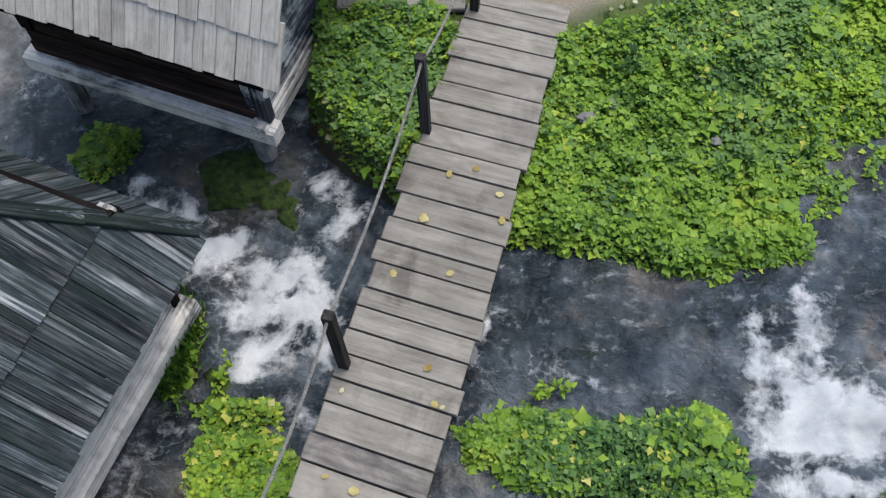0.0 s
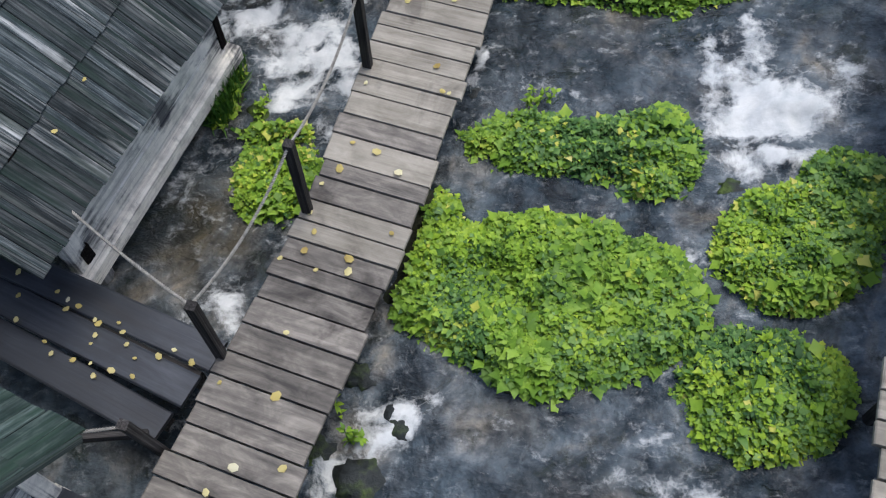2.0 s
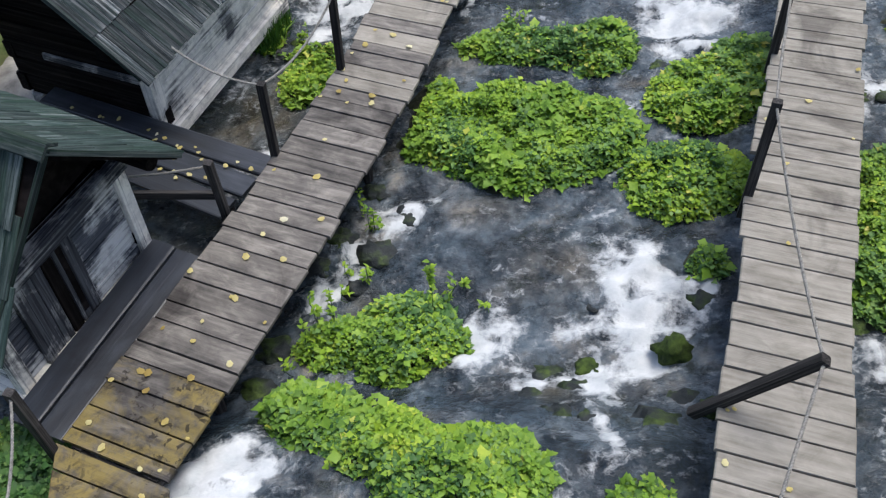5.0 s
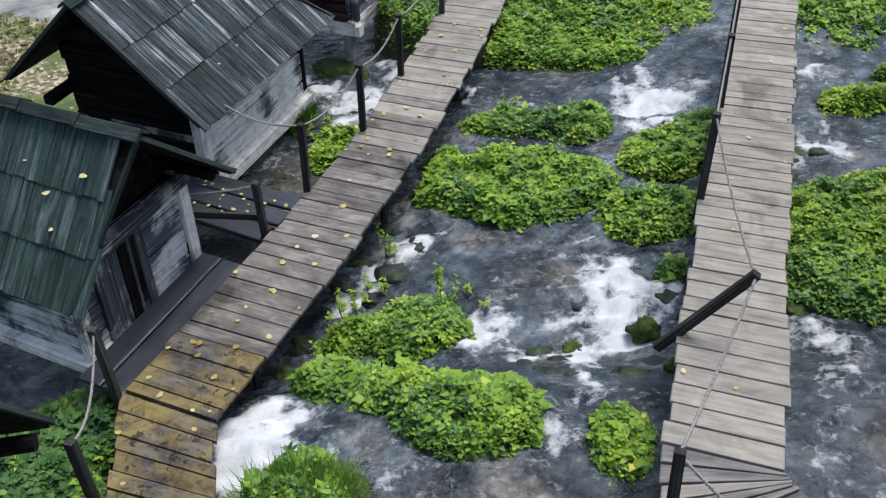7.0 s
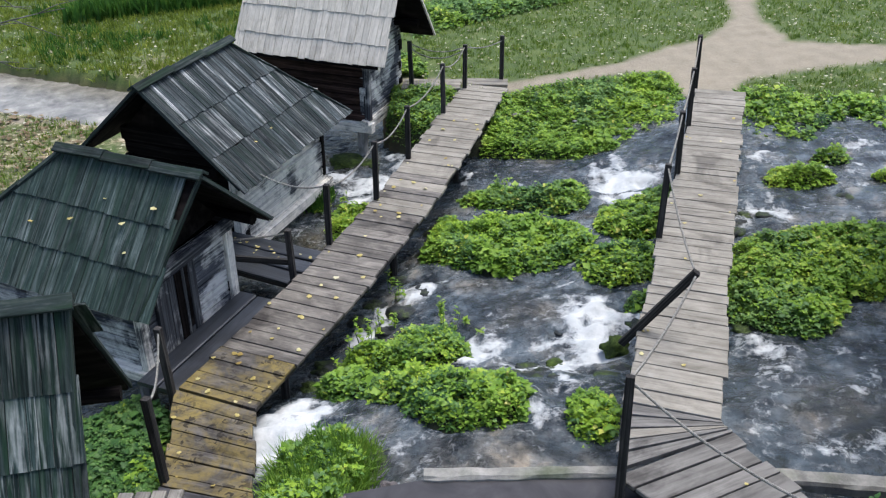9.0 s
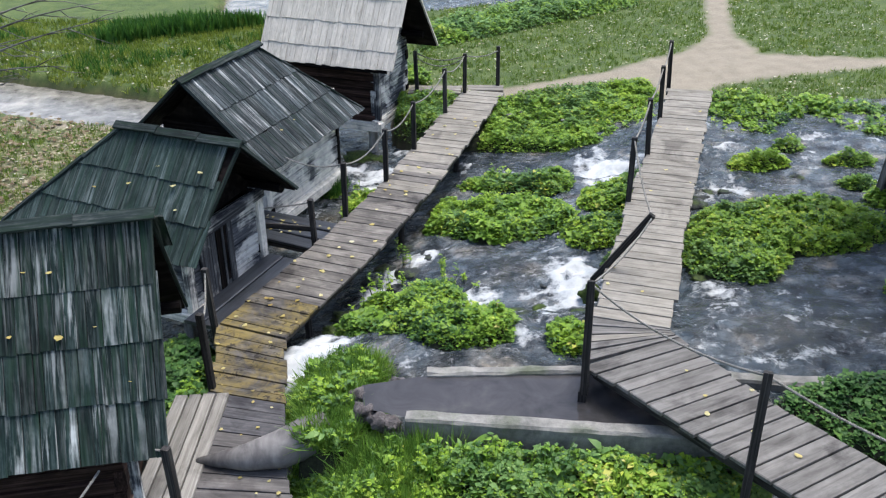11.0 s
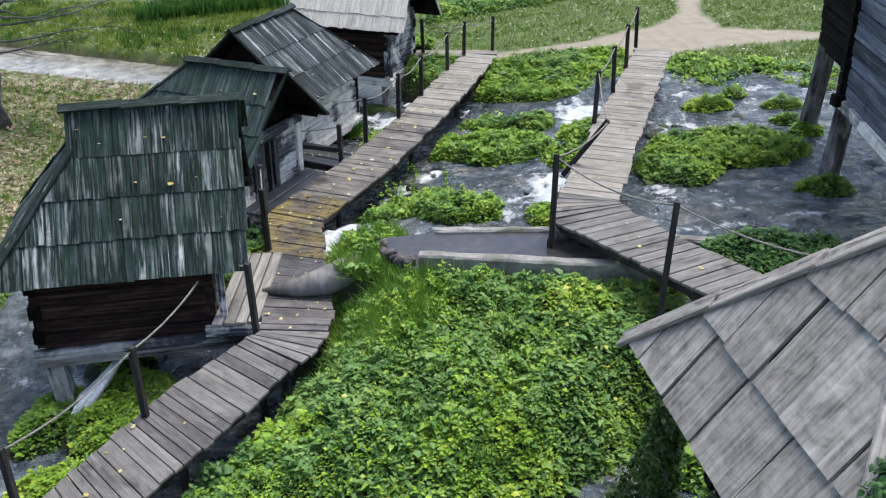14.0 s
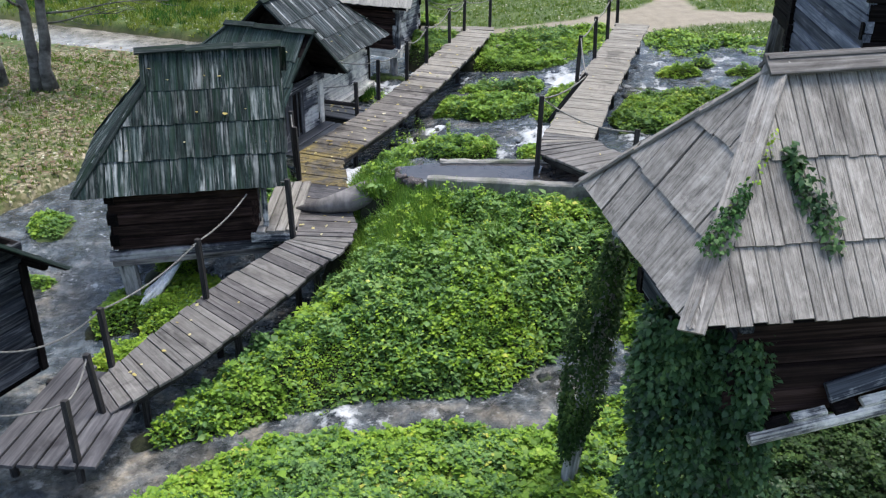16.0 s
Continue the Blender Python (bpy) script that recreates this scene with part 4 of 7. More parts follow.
BOW_LEFT = [(-2.3, -8.16, -0.15), (-2.34, -8.2, -0.16), (-2.48, -8.31, -0.2)]
BOW_RIGHT = [(-1.3, -8.12, -0.15), (-1.32, -8.33, -0.16), (-1.42, -8.61, -0.19), (-1.57, -8.87, -0.22)]
down_walk = thing("boardwalk", (-3.0, -10.2, -0.5), "curving grey plank boardwalk sloping down to the lower mill", "boardwalk")
boards(down_walk, (BOW_LEFT, BOW_RIGHT), 0.11, 0.15, lambda s, r: DECK_WORN, seed=9)
boards(down_walk, (DOWN_LEFT, DOWN_RIGHT), 0.13, 0.25, lambda s, r: DECK_WORN if r.random() > 0.45 else DECK_DIM, seed=8)
stringers(down_walk, (DOWN_LEFT, DOWN_RIGHT), 7, True, 3)
HIGH_LEFT = [(4.02, 4.25, 0.85), (2.7, -1.65, 0.85), (1.99, -5.15, 0.85)]
HIGH_RIGHT = [(4.92, 4.1, 0.85), (3.62, -1.87, 0.85), (2.94, -5.38, 0.85)]
high_walk = thing("boardwalk", (3.3, -0.8, 0.85), "straight grey plank boardwalk raised above the rapids", "boardwalk")
boards(high_walk, (HIGH_LEFT, HIGH_RIGHT), 0.18, 0.29, lambda s, r: DECK, seed=11)
stringers(high_walk, (HIGH_LEFT, HIGH_RIGHT), 8, True, 2)
FAN_LEFT = [(1.985, -5.17, 0.85), (1.86, -6.0, 0.85), (1.84, -6.24, 0.85)]
FAN_RIGHT = [(2.942, -5.395, 0.85), (2.99, -5.55, 0.85)]
TURN_LEFT = [(1.84, -6.25, 0.85), (2.1, -6.5, 0.85), (3.36, -7.95, 0.87), (4.43, -9.16, 0.9), (5.4, -10.25, 0.92)]
TURN_RIGHT = [(2.995, -5.565, 0.85), (3.12, -5.8, 0.85), (3.94, -7.0, 0.87), (5.3, -8.5, 0.9), (6.2, -9.55, 0.92)]
turn_walk = thing("boardwalk", (3.6, -7.2, 0.85), "grey plank boardwalk turning toward the ivy-clad mill", "boardwalk")
boards(turn_walk, (FAN_LEFT, FAN_RIGHT), 0.1, 0.14, lambda s, r: DECK if r.random() > 0.5 else DECK_WORN, seed=12)
boards(turn_walk, (TURN_LEFT, TURN_RIGHT), 0.19, 0.27, lambda s, r: DECK_WORN, gap=0.022, seed=13)
stringers(turn_walk, (TURN_LEFT, TURN_RIGHT), 6, True, 5)
LINK_LEFT = [(-1.75, 6.86, 0.01), (0.45, 7.0, 0.01)]
LINK_RIGHT = [(-1.7, 6.3, 0.01), (-0.45, 6.4, 0.01), (0.45, 6.5, 0.01)]
link_walk = thing("footbridge", (-0.9, 6.6, 0), "short plank footbridge leading to the pale-roofed mill", "footbridge")
for k in range(3):
    y = 6.38 + 0.2 * k
    piece("plank", DECK, link_walk, (-1.75, y, -0.03), (-0.5, y + 0.06, -0.03), 0.185, 0.05)
for k in range(2):
    piece("plank", DECK, link_walk, (-0.45, 6.72 + 0.2 * k, -0.03), (0.5, 6.74 + 0.2 * k, -0.03), 0.185, 0.05)
piece("stringer", POST, link_walk, (-1.75, 6.34, -0.12), (0.4, 6.42, -0.12), 0.1, 0.14)

# posts and ropes
chain = [(-1.55, 6.5, 0, 0.95), (-0.4, 6.35, 0, 0.95), (-0.73, 4.9, 0, 1.0), (-1.16, 2.62, 0, 1.0), (-1.5, 1.0, 0, 1.0), (-2.03, -0.37, -0.12, 1.0)]
tops = []
for x, y, z, h in chain:
    rail_post(mill_walk, (x, y, z), (x + random.uniform(-0.03, 0.02), y + random.uniform(-0.02, 0.03), z + h))
    tops.append(Vector((x, y, z + h - 0.04)))
for a, b in zip(tops[1:], tops[2:]):
    rope(mill_walk, a, b, 0.16)
rail_post(link_walk, (0.36, 7.0, 0), (0.36, 7.02, 0.95))
rope(link_walk, (-1.55, 6.5, 0.9), (-0.4, 6.35, 0.9), 0.14)
rope(link_walk, (-1.55, 6.52, 0.78), (-0.4, 6.35, 0.85), 0.2)
rope(link_walk, (-0.4, 6.35, 0.9), (0.36, 7.0, 0.85), 0.08)
rail_post(mill_walk, (-2.43, -1.15, -0.3), (-2.43, -1.22, 0.55))
rope(mill_walk, (-2.05, -0.36, 0.84), (-3.35, 0.55, 0.62), 0.12)
rope(mill_walk, (-2.43, -1.22, 0.5), (-3.28, -1.35, 0.42), 0.02)
lower = [(-3.27, -4.05, -0.22, 0.95), (-2.82, -5.58, -0.17, 1.1), (-2.36, -8.08, -0.15, 1.03), (-3.42, -9.75, -0.5, 1.0), (-4.36, -11.4, -0.85, 1.0)]
tops = []
for x, y, z, h in lower:
    par = bend_walk if y > -8.2 else down_walk
    rail_post(par, (x, y, z), (x - 0.03, y, z + h))
    tops.append(Vector((x - 0.03, y, z + h - 0.04)))
rope(bend_walk, tops[0], tops[1], 0.25)
rope(bend_walk, tops[2], (-3.15, -7.75, 0.82), 0.05)
rope(down_walk, (-3.1, -8.15, 0.6), tops[3], 0.08)
rope(down_walk, tops[3], tops[4], 0.12)
rope(down_walk, tops[4], (-5.5, -12.3, -0.1), 0.2)
high = [((4.05, 4.42), (3.99, 4.2)), ((3.65, 2.42), (3.62, 2.35)), ((3.22, 0.46), (3.18, 0.38)), ((2.72, -1.6), (2.75, -1.52)), ((2.23, -3.82), (2.78, -3.95)), ((1.86, -6.35), (1.88, -6.1)), ((3.36, -7.95), (3.44, -7.75)), ((4.98, -9.35), (5.02, -9.2))]
tops = []
for k, (b, t) in enumerate(high):
    par = high_walk if k < 6 else turn_walk
    zt = 1.7 if k == 4 else 1.87
    rail_post(par, (b[0], b[1], 0.85), (t[0], t[1], zt))
    tops.append(Vector((t[0], t[1], zt - 0.04)))
for k, (a, b) in enumerate(zip(tops, tops[1:])):
    rope(high_walk if k < 5 else turn_walk, a, b, 0.1 if k != 5 else 0.16)
rope(turn_walk, tops[-1], (6.0, -10.4, 1.85), 0.12)
for x, y, par in ((1.84, -6.4, high_walk), (3.35, -7.98, turn_walk), (4.97, -9.38, turn_walk)):
    piece("support_post", POST, par, (x, y, 0.62), (x, y, float(ground_z(x, y)) - 0.1), 0.09, 0.085, (0.2, 1, 0))

# side bridge to the streaked mill
side = thing("footbridge", (-3.6, -0.1, -0.5), "dark wet plank footbridge littered with yellow leaves", "footbridge")
for k in range(3):
    o = 0.33 * k
    piece("plank", DECK_WET, side, (-5.2 + 0.05 * k, 0.85 - o, -0.5), (-2.15 - 0.17 * k, -0.28 - o * 1.0, -0.45), 0.31, 0.05)
piece("stringer", POST, side, (-5.2, 0.65, -0.62), (-2.3, -0.45, -0.58), 0.12, 0.16)
piece("stringer", POST, side, (-5.1, 0.2, -0.62), (-2.5, -0.85, -0.58), 0.12, 0.16)
piece("rail", POST, side, (-3.4, -1.3, 0.1), (-2.45, -1.1, -0.05), 0.05, 0.09)

# threshold boards in front of the green-black mill
porch = thing("door_step", (-3.0, -2.8, -0.35), "dark wet plank threshold between mill and boardwalk", "door step")
for k in range(2):
    piece("plank", DECK_WET, porch, (-3.02 + 0.3 * k, -1.55 - 0.12 * k, -0.36), (-3.72 + 0.3 * k, -3.75 - 0.1 * k, -0.36), 0.29, 0.06)
entry = thing("door_step", (-2.9, -7.1, -0.15), "pale dry plank platform at the mill's entrance", "door step")
for k in range(4):
    piece("plank", DECK_PALE, entry, (-3.2 + 0.17 * k + 0.07, -5.85 + 0.03 * k, -0.14), (-2.93 + 0.165 * k, -8.12 + 0.045 * k, -0.14 + 0.004 * (k % 2)), 0.152, 0.05)
piece("stringer", WALL_MIX, entry, (-3.1, -8.1, -0.24), (-2.3, -7.95, -0.24), 0.12, 0.14)
piece("stringer", POST, entry, (-3.2, -6.0, -0.24), (-2.7, -5.9, -0.24), 0.12, 0.14)

# half log lying over the boardwalk at the bend
fallen_log = thing("half_log", (-1.9, -6.9, -0.1), "grey smooth half log lying across the boardwalk", "log")
tube("log_shell", [(-2.52, -7.08, -0.11), (-2.3, -7.1, -0.07), (-1.95, -7.12, 0.0), (-1.55, -7.03, 0.07), (-1.25, -6.87, 0.15), (-1.04, -6.74, 0.21)], [0.03, 0.08, 0.15, 0.22, 0.24, 0.2], LOG_SMOOTH, fallen_log, 16)

# lower platform
platform = thing("platform", (-4.6, -12.5, -1.0), "broad grey plank platform before the lower mill", "platform")
for k in range(6):
    x0 = -5.55 + 0.24 * k
    piece("plank", DECK_SLATE, platform, (x0 + 0.5, -11.05 - 0.16 * k, -1.0), (x0 + 0.35 + 0.03 * k, -13.6 + 0.02 * k, -1.0), 0.23, 0.05)
for y in (-11.6, -13.3):
    piece("stringer", POST, platform, (-5.3, y, -1.1), (-4.05, y - 0.05, -1.1), 0.12, 0.14)
for x, y in ((-5.2, -13.0), (-4.5, -12.9), (-4.6, -12.0)):
    piece("support_post", POST, platform, (x, y, -1.1), (x, y, float(ground_z(x, y)) - 0.1), 0.12, 0.12, (1, 0, 0), True)
rail_post(platform, (-4.12, -12.35, -1.0), (-4.2, -12.35, -0.02))
rail_post(platform, (-4.0, -13.42, -1.0), (-4.08, -13.3, -0.1))
rope(platform, (-4.2, -12.35, -0.06), (-4.08, -13.3, -0.14), 0.12)
rope(platform, (-4.08, -13.3, -0.14), (-5.6, -13.5, -0.2), 0.15)

# ---------------------------------------------------------------- mills


class Frame:
    """Local axes of a mill: x along the ridge."""

    def __init__(self, ox, oy, angle):
        a = radians(angle)
        self.o = Vector((ox, oy, 0))
        self.x = Vector((math.cos(a), math.sin(a), 0))
        self.y = Vector((-math.sin(a), math.cos(a), 0))

    def __call__(self, x, y, z):
        return self.o + self.x * x + self.y * y + Vector((0, 0, z))


def clip(poly, *lines):
    """Cut a polygon (along, up) by hip lines; None where nothing is cut away."""
    cut = False
    for line in lines:
        if line is None:
            continue
        run, k, c = line
        side = [q / run + k * f + c for q, f in poly]
        if min(side) >= 0:
            continue
        cut = True
        out = []
        for i, p in enumerate(poly):
            j = (i + 1) % len(poly)
            if side[i] >= 0:
                out.append(p)
            if side[i] * side[j] < 0:
                t = side[i] / (side[i] - side[j])
                out.append((p[0] + (poly[j][0] - p[0]) * t, p[1] + (poly[j][1] - p[1]) * t))
        poly = out
        if len(poly) < 3:
            return []
    return poly if cut else None


def cut_board(name, mat, parent, a, b, width, thick, up, ax, outline):
    """A board from a to b sawn to an outline given in its own length and width."""
    x = (b - a).normalized()
    y = Vector(up).cross(x).normalized()
    z = x.cross(y)
    sign = 1 if y.dot(ax) > 0 else -1
    m = Matrix.Translation((a + b) / 2) @ Matrix((x, y, z)).transposed().to_4x4() @ Matrix.Diagonal(((b - a).length, width, thick, 1))
    bm = bmesh.new()
    top = [bm.verts.new((u, sign * w, 0.5)) for u, w in outline]
    low = [bm.verts.new((u, sign * w, -0.5)) for u, w in outline]
    bm.faces.new(top)
    bm.faces.new(low[::-1])
    for i in range(len(top)):
        k = (i + 1) % len(top)
        bm.faces.new((top[i], low[i], low[k], top[k]))
    bmesh.ops.recalc_face_normals(bm, faces=bm.faces)
    me = bpy.data.meshes.new("cut_board")
    bm.to_mesh(me)
    bm.free()
    me.materials.append(mat)
    under(new(name, me), parent, m)


def slope(parent, mat, e0, e1, r0, r1, courses, bw, thick, seed, name="roof_board", drop=0.05):
    """Boards in overlapping courses over one face: eave e0 to e1, ridge r0 to r1."""
    r = random.Random(seed)
    e0, e1, r0, r1 = map(Vector, (e0, e1, r0, r1))
    ax = (e1 - e0).normalized()
    n = ax.cross((r0 + r1) / 2 - e0).normalized()
    if n.z < 0:
        n = -n
    up = n.cross(ax)
    if up.z < 0:
        up = -up
    height = (r0 - e0).dot(up)
    s1, sr0, sr1 = (e1 - e0).dot(ax), (r0 - e0).dot(ax), (r1 - e0).dot(ax)
    bm = bmesh.new()
    quad = [e0, e1, r1, r0] if (r1 - r0).length > 0.01 else [e0, e1, r0]
    vs = [bm.verts.new(p - n * 0.015) for p in quad]
    vs2 = [bm.verts.new(p - n * 0.05) for p in quad]
    bm.faces.new(vs)
    bm.faces.new(vs2[::-1])
    for i in range(len(vs)):
        k = (i + 1) % len(vs)
        bm.faces.new((vs[i], vs2[i], vs2[k], vs[k]))
    face = part("roof_slope", bm, WALL_SHADED, parent)
    for c in range(courses):
        f0, f1 = c / courses, (c + 1) / courses
        s = -0.04
        while s < s1 + 0.02:
            w = bw * r.uniform(0.6, 1.35)
            sm = s + w / 2
            top = f1 + 0.02
            # the hips cut the board short
            if sr0 > 0.02 and sm < sr0:
                top = min(top, sm / sr0)
            if sr1 < s1 - 0.02 and sm > sr1:
                top = min(top, (s1 - sm) / (s1 - sr1))
            low = f0 - (0.05 if c else drop) + r.uniform(-0.007, 0.007)
            if top - low > 0.05 or sr0 > 0.02 or sr1 < s1 - 0.02:
                lift = thick * (1.25 if c else 0.9)
                a = e0 + ax * sm + up * (low * height) + n * (lift + r.uniform(-0.004, 0.008))
                b = e0 + ax * sm + up * (top * height) + n * (thick * 0.35)
                poly = clip([(s, low), (s + w * 0.96, low), (s + w * 0.96, f1 + 0.02), (s, f1 + 0.02)], (sr0, -1.0, 0.012) if sr0 > 0.02 else None, (-(s1 - sr1), -1.0, s1 / (s1 - sr1) + 0.012) if sr1 < s1 - 0.02 else None)
                if poly is None:
                    piece(name, mat, face, a, b, w * 0.96, thick, n, twist=r.uniform(-0.03, 0.03))
                elif len(poly) > 2:
                    b = e0 + ax * sm + up * ((f1 + 0.02) * height) + n * (thick * 0.35)
                    cut_board(name, mat, face, a, b, w, thick, n, ax, [((f - low) / (f1 + 0.02 - low) - 0.5, (q - sm) / w) for q, f in poly])
            s += w


def cap(parent, mat, a, b, n, width=0.16, count=2, name="ridge_board"):
    """Ridge or hip boards end to end."""
    a, b = Vector(a), Vector(b)
    for i in range(count):
        p, q = a.lerp(b, i / count - 0.01), a.lerp(b, (i + 1) / count + 0.01)
        piece(name, mat, parent, p + Vector((0, 0, 0.005 * i)), q + Vector((0, 0, 0.03)), width, 0.034, n)


def log_wall(parent, mat, a, b, z0, z1, out, course=0.2, thick=0.13, name="wall_log", seed=0):
    """Squared logs laid one on another from a to b."""
    r = random.Random(seed)
    a, b, out = Vector(a), Vector(b), Vector(out)
    inner = [Vector((p.x, p.y, q)) - out * 0.03 for p, q in ((a, z0), (b, z0), (b, z1), (a, z1))]
    backing = gable(parent, WALL_SHADED, inner, out, 0.03, "wall")
    z = z0
    while z < z1 - 0.02:
        h = min(course * r.uniform(0.8, 1.2), z1 - z)
        d = (b - a).normalized() * r.uniform(0.02, 0.1)
        o = out * r.uniform(-0.012, 0.012)
        piece(name, mat, backing, Vector((a.x, a.y, z + h / 2)) - d + o, Vector((b.x, b.y, z + h / 2)) + d + o, h * 0.94, thick, out)
        z += h


def gable(parent, mat, pts, thick_dir, t=0.05, name="gable"):
    bm = bmesh.new()
    d = Vector(thick_dir) * t
    f = [bm.verts.new(p) for p in pts]
    g = [bm.verts.new(Vector(p) - d) for p in pts]
    bm.faces.new(f)
    bm.faces.new(g[::-1])
    for i in range(len(f)):
        k = (i + 1) % len(f)
        bm.faces.new((f[i], g[i], g[k], f[k]))
    bmesh.ops.recalc_face_normals(bm, faces=bm.faces)
    return part(name, bm, mat, parent)


def roof(parent, F, mat, xr, xe_near, xe_far, hs_near, hs_far, rz, ez_near, ez_far, courses, bw, thick, seed, capmat, far_side=True, hip_wide=1.2, hip_w=0.15, drop=0.05, gablet=False):
    xr0, xr1 = xr
    hipmat = mat if hip_w > 0.2 else capmat
    R0, R1 = F(xr0, 0, rz), F(xr1, 0, rz)
    N0, N1 = F(xe_near[0], -hs_near, ez_near), F(xe_near[1], -hs_near, ez_near)
    P0, P1 = F(xe_far[0], hs_far, ez_far), F(xe_far[1], hs_far, ez_far)
    if gablet:
        # the hip stops below the top course, under a small upright gable
        k = (courses - 1) / courses
        G0, G1 = F(xr0, -hs_near * (1 - k), ez_near + (rz - ez_near) * k), N1.lerp(R1, k)
        H0, H1 = F(xr0, hs_far * (1 - k), ez_far + (rz - ez_far) * k), P1.lerp(R1, k)
        for a0, a1, b0, b1, n in ((N0, N1, G0, G1, seed), (P0, P1, H0, H1, seed + 1)):
            slope(parent, mat, a0, a1, b0, b1, courses - 1, bw, thick, n, drop=drop)
        for b0, b1, n in ((G0, G1, seed + 4), (H0, H1, seed + 5)):
            slope(parent, mat, b0, b1, R0, R1, 1, bw, thick, n, drop=0.16)
        slope(parent, mat, P0, N0, H0, G0, courses - 1, bw * hip_wide, thick, seed + 2, drop=drop)
        gable(parent, WALL_SHADED, [G0 + F.x * 0.06, H0 + F.x * 0.06, R0 + F.x * 0.06], -F.x)
        for p, q, n in ((N0, G0, -F.y), (P0, H0, F.y)):
            cap(parent, capmat, p, q, -F.x + n * 0.8 + Vector((0, 0, 1.2)), 0.17, 3, "hip_board")
        cap(parent, capmat, G0 - F.x * 0.02, R0 - F.x * 0.02, -F.x + Vector((0, 0, 0.3)), 0.055, 1, "verge_board")
        cap(parent, capmat, H0 - F.x * 0.02, R0 - F.x * 0.02, -F.x + Vector((0, 0, 0.3)), 0.055, 1, "verge_board")
    else:
        slope(parent, mat, N0, N1, R0, R1, courses, bw, thick, seed, drop=drop)
        if far_side:
            slope(parent, mat, P0, P1, R0, R1, courses, bw * 1.2, thick, seed + 1, drop=drop)
        if xr0 - xe_near[0] > 0.5:
            slope(parent, mat, P0, N0, R0, R0, courses, bw * hip_wide, thick, seed + 2, drop=drop)
            cap(parent, hipmat, N0, R0, (-F.x - F.y * 0.8 + Vector((0, 0, 1.2))), hip_w, 3, "hip_board")
            cap(parent, hipmat, P0, R0, (-F.x + F.y * 0.8 + Vector((0, 0, 1.2))), hip_w, 3, "hip_board")
        else:
            cap(parent, capmat, N0 - F.x * 0.02, R0 - F.x * 0.02, -F.x + Vector((0, 0, 0.3)), 0.055, 1, "verge_board")
            cap(parent, capmat, P0 - F.x * 0.02, R0 - F.x * 0.02, -F.x + Vector((0, 0, 0.3)), 0.055, 1, "verge_board")
    if xe_near[1] - xr1 > 0.5:
        slope(parent, mat, N1, P1, R1, R1, courses, bw * hip_wide, thick, seed + 3, drop=drop)
        cap(parent, capmat, N1, R1, (F.x - F.y * 0.8 + Vector((0, 0, 1.2))), hip_w, 3, "hip_board")
        cap(parent, capmat, P1, R1, (F.x + F.y * 0.8 + Vector((0, 0, 1.2))), hip_w, 3, "hip_board")
    else:
        cap(parent, capmat, N1 + F.x * 0.02, R1 + F.x * 0.02, F.x + Vector((0, 0, 0.3)), 0.055, 1, "verge_board")
        cap(parent, capmat, P1 + F.x * 0.02, R1 + F.x * 0.02, F.x + Vector((0, 0, 0.3)), 0.055, 1, "verge_board")
    cap(parent, capmat, R0 - F.x * 0.08 + Vector((0, 0, 0.05)) - F.y * 0.05, R1 + F.x * 0.05 + Vector((0, 0, 0.05)) - F.y * 0.05, -F.y * 0.75 + Vector((0, 0, 1)), 0.14 if hip_w < 0.2 else 0.22, 3)
    cap(parent, capmat, R0 - F.x * 0.06 + Vector((0, 0, 0.04)) + F.y * 0.06, R1 + F.x * 0.03 + Vector((0, 0, 0.04)) + F.y * 0.06, F.y * 0.75 + Vector((0, 0, 1)), 0.14 if hip_w < 0.2 else 0.22, 3)


def box_walls(parent, F, x0, x1, y0, y1, z0, z1, near, right, far, left, seed=0, course=0.2):
    log_wall(parent, near, F(x0, y0, 0), F(x1, y0, 0), z0, z1, -F.y, course, seed=seed)
    log_wall(parent, far, F(x0, y1, 0), F(x1, y1, 0), z0, z1, F.y, course, seed=seed + 1)
    log_wall(parent, right, F(x1, y0, 0), F(x1, y1, 0), z0 + 0.03, z1, F.x, course, seed=seed + 2)
    log_wall(parent, left, F(x0, y0, 0), F(x0, y1, 0), z0 + 0.03, z1, -F.x, course, seed=seed + 3)
    gable(parent, WALL_SHADED, [F(x0, y0, z0), F(x1, y0, z0), F(x1, y1, z0), F(x0, y1, z0)], (0, 0, 1), 0.08, "floor_slab")


def leg(parent, mat, top, bottom, w=0.2, log=True):
    piece("leg", mat, parent, top, bottom, w, w, (1, 0.2, 0), log)


# pale-roofed mill
F1 = Frame(-3.05, 6.04, -16)
mill1 = thing("watermill", (-3.05, 6.04, -0.5), "small log watermill with pale grey board roof", "watermill", "watermills")
roof(mill1, F1, ROOF_PALE, (-1.65, 1.55), (-1.7, 1.5), (-1.7, 1.7), 1.2, 1.2, 2.95, 1.0, 1.05, 4, 0.13, 0.022, 21, ROOF_PALE, drop=-0.02)
box_walls(mill1, F1, -1.5, 0.9, -0.62, 1.05, -0.35, 1.75, WALL_RED, WALL_MIX, WALL_SHADED, WALL_SHADED, 1)
gable(mill1, WALL_SHADED, [F1(0.95, -0.7, 1.7), F1(0.95, 0.85, 1.7), F1(0.95, 0, 2.85)], F1.x)
piece("sill_beam", WALL_PALE, mill1, F1(-1.7, -0.7, -0.45), F1(1.1, -0.7, -0.45), 0.2, 0.18, -F1.y)
piece("sill_beam", WALL_PALE, mill1, F1(0.95, -0.8, -0.4), F1(0.95, 1.3, -0.4), 0.22, 0.16, F1.x)
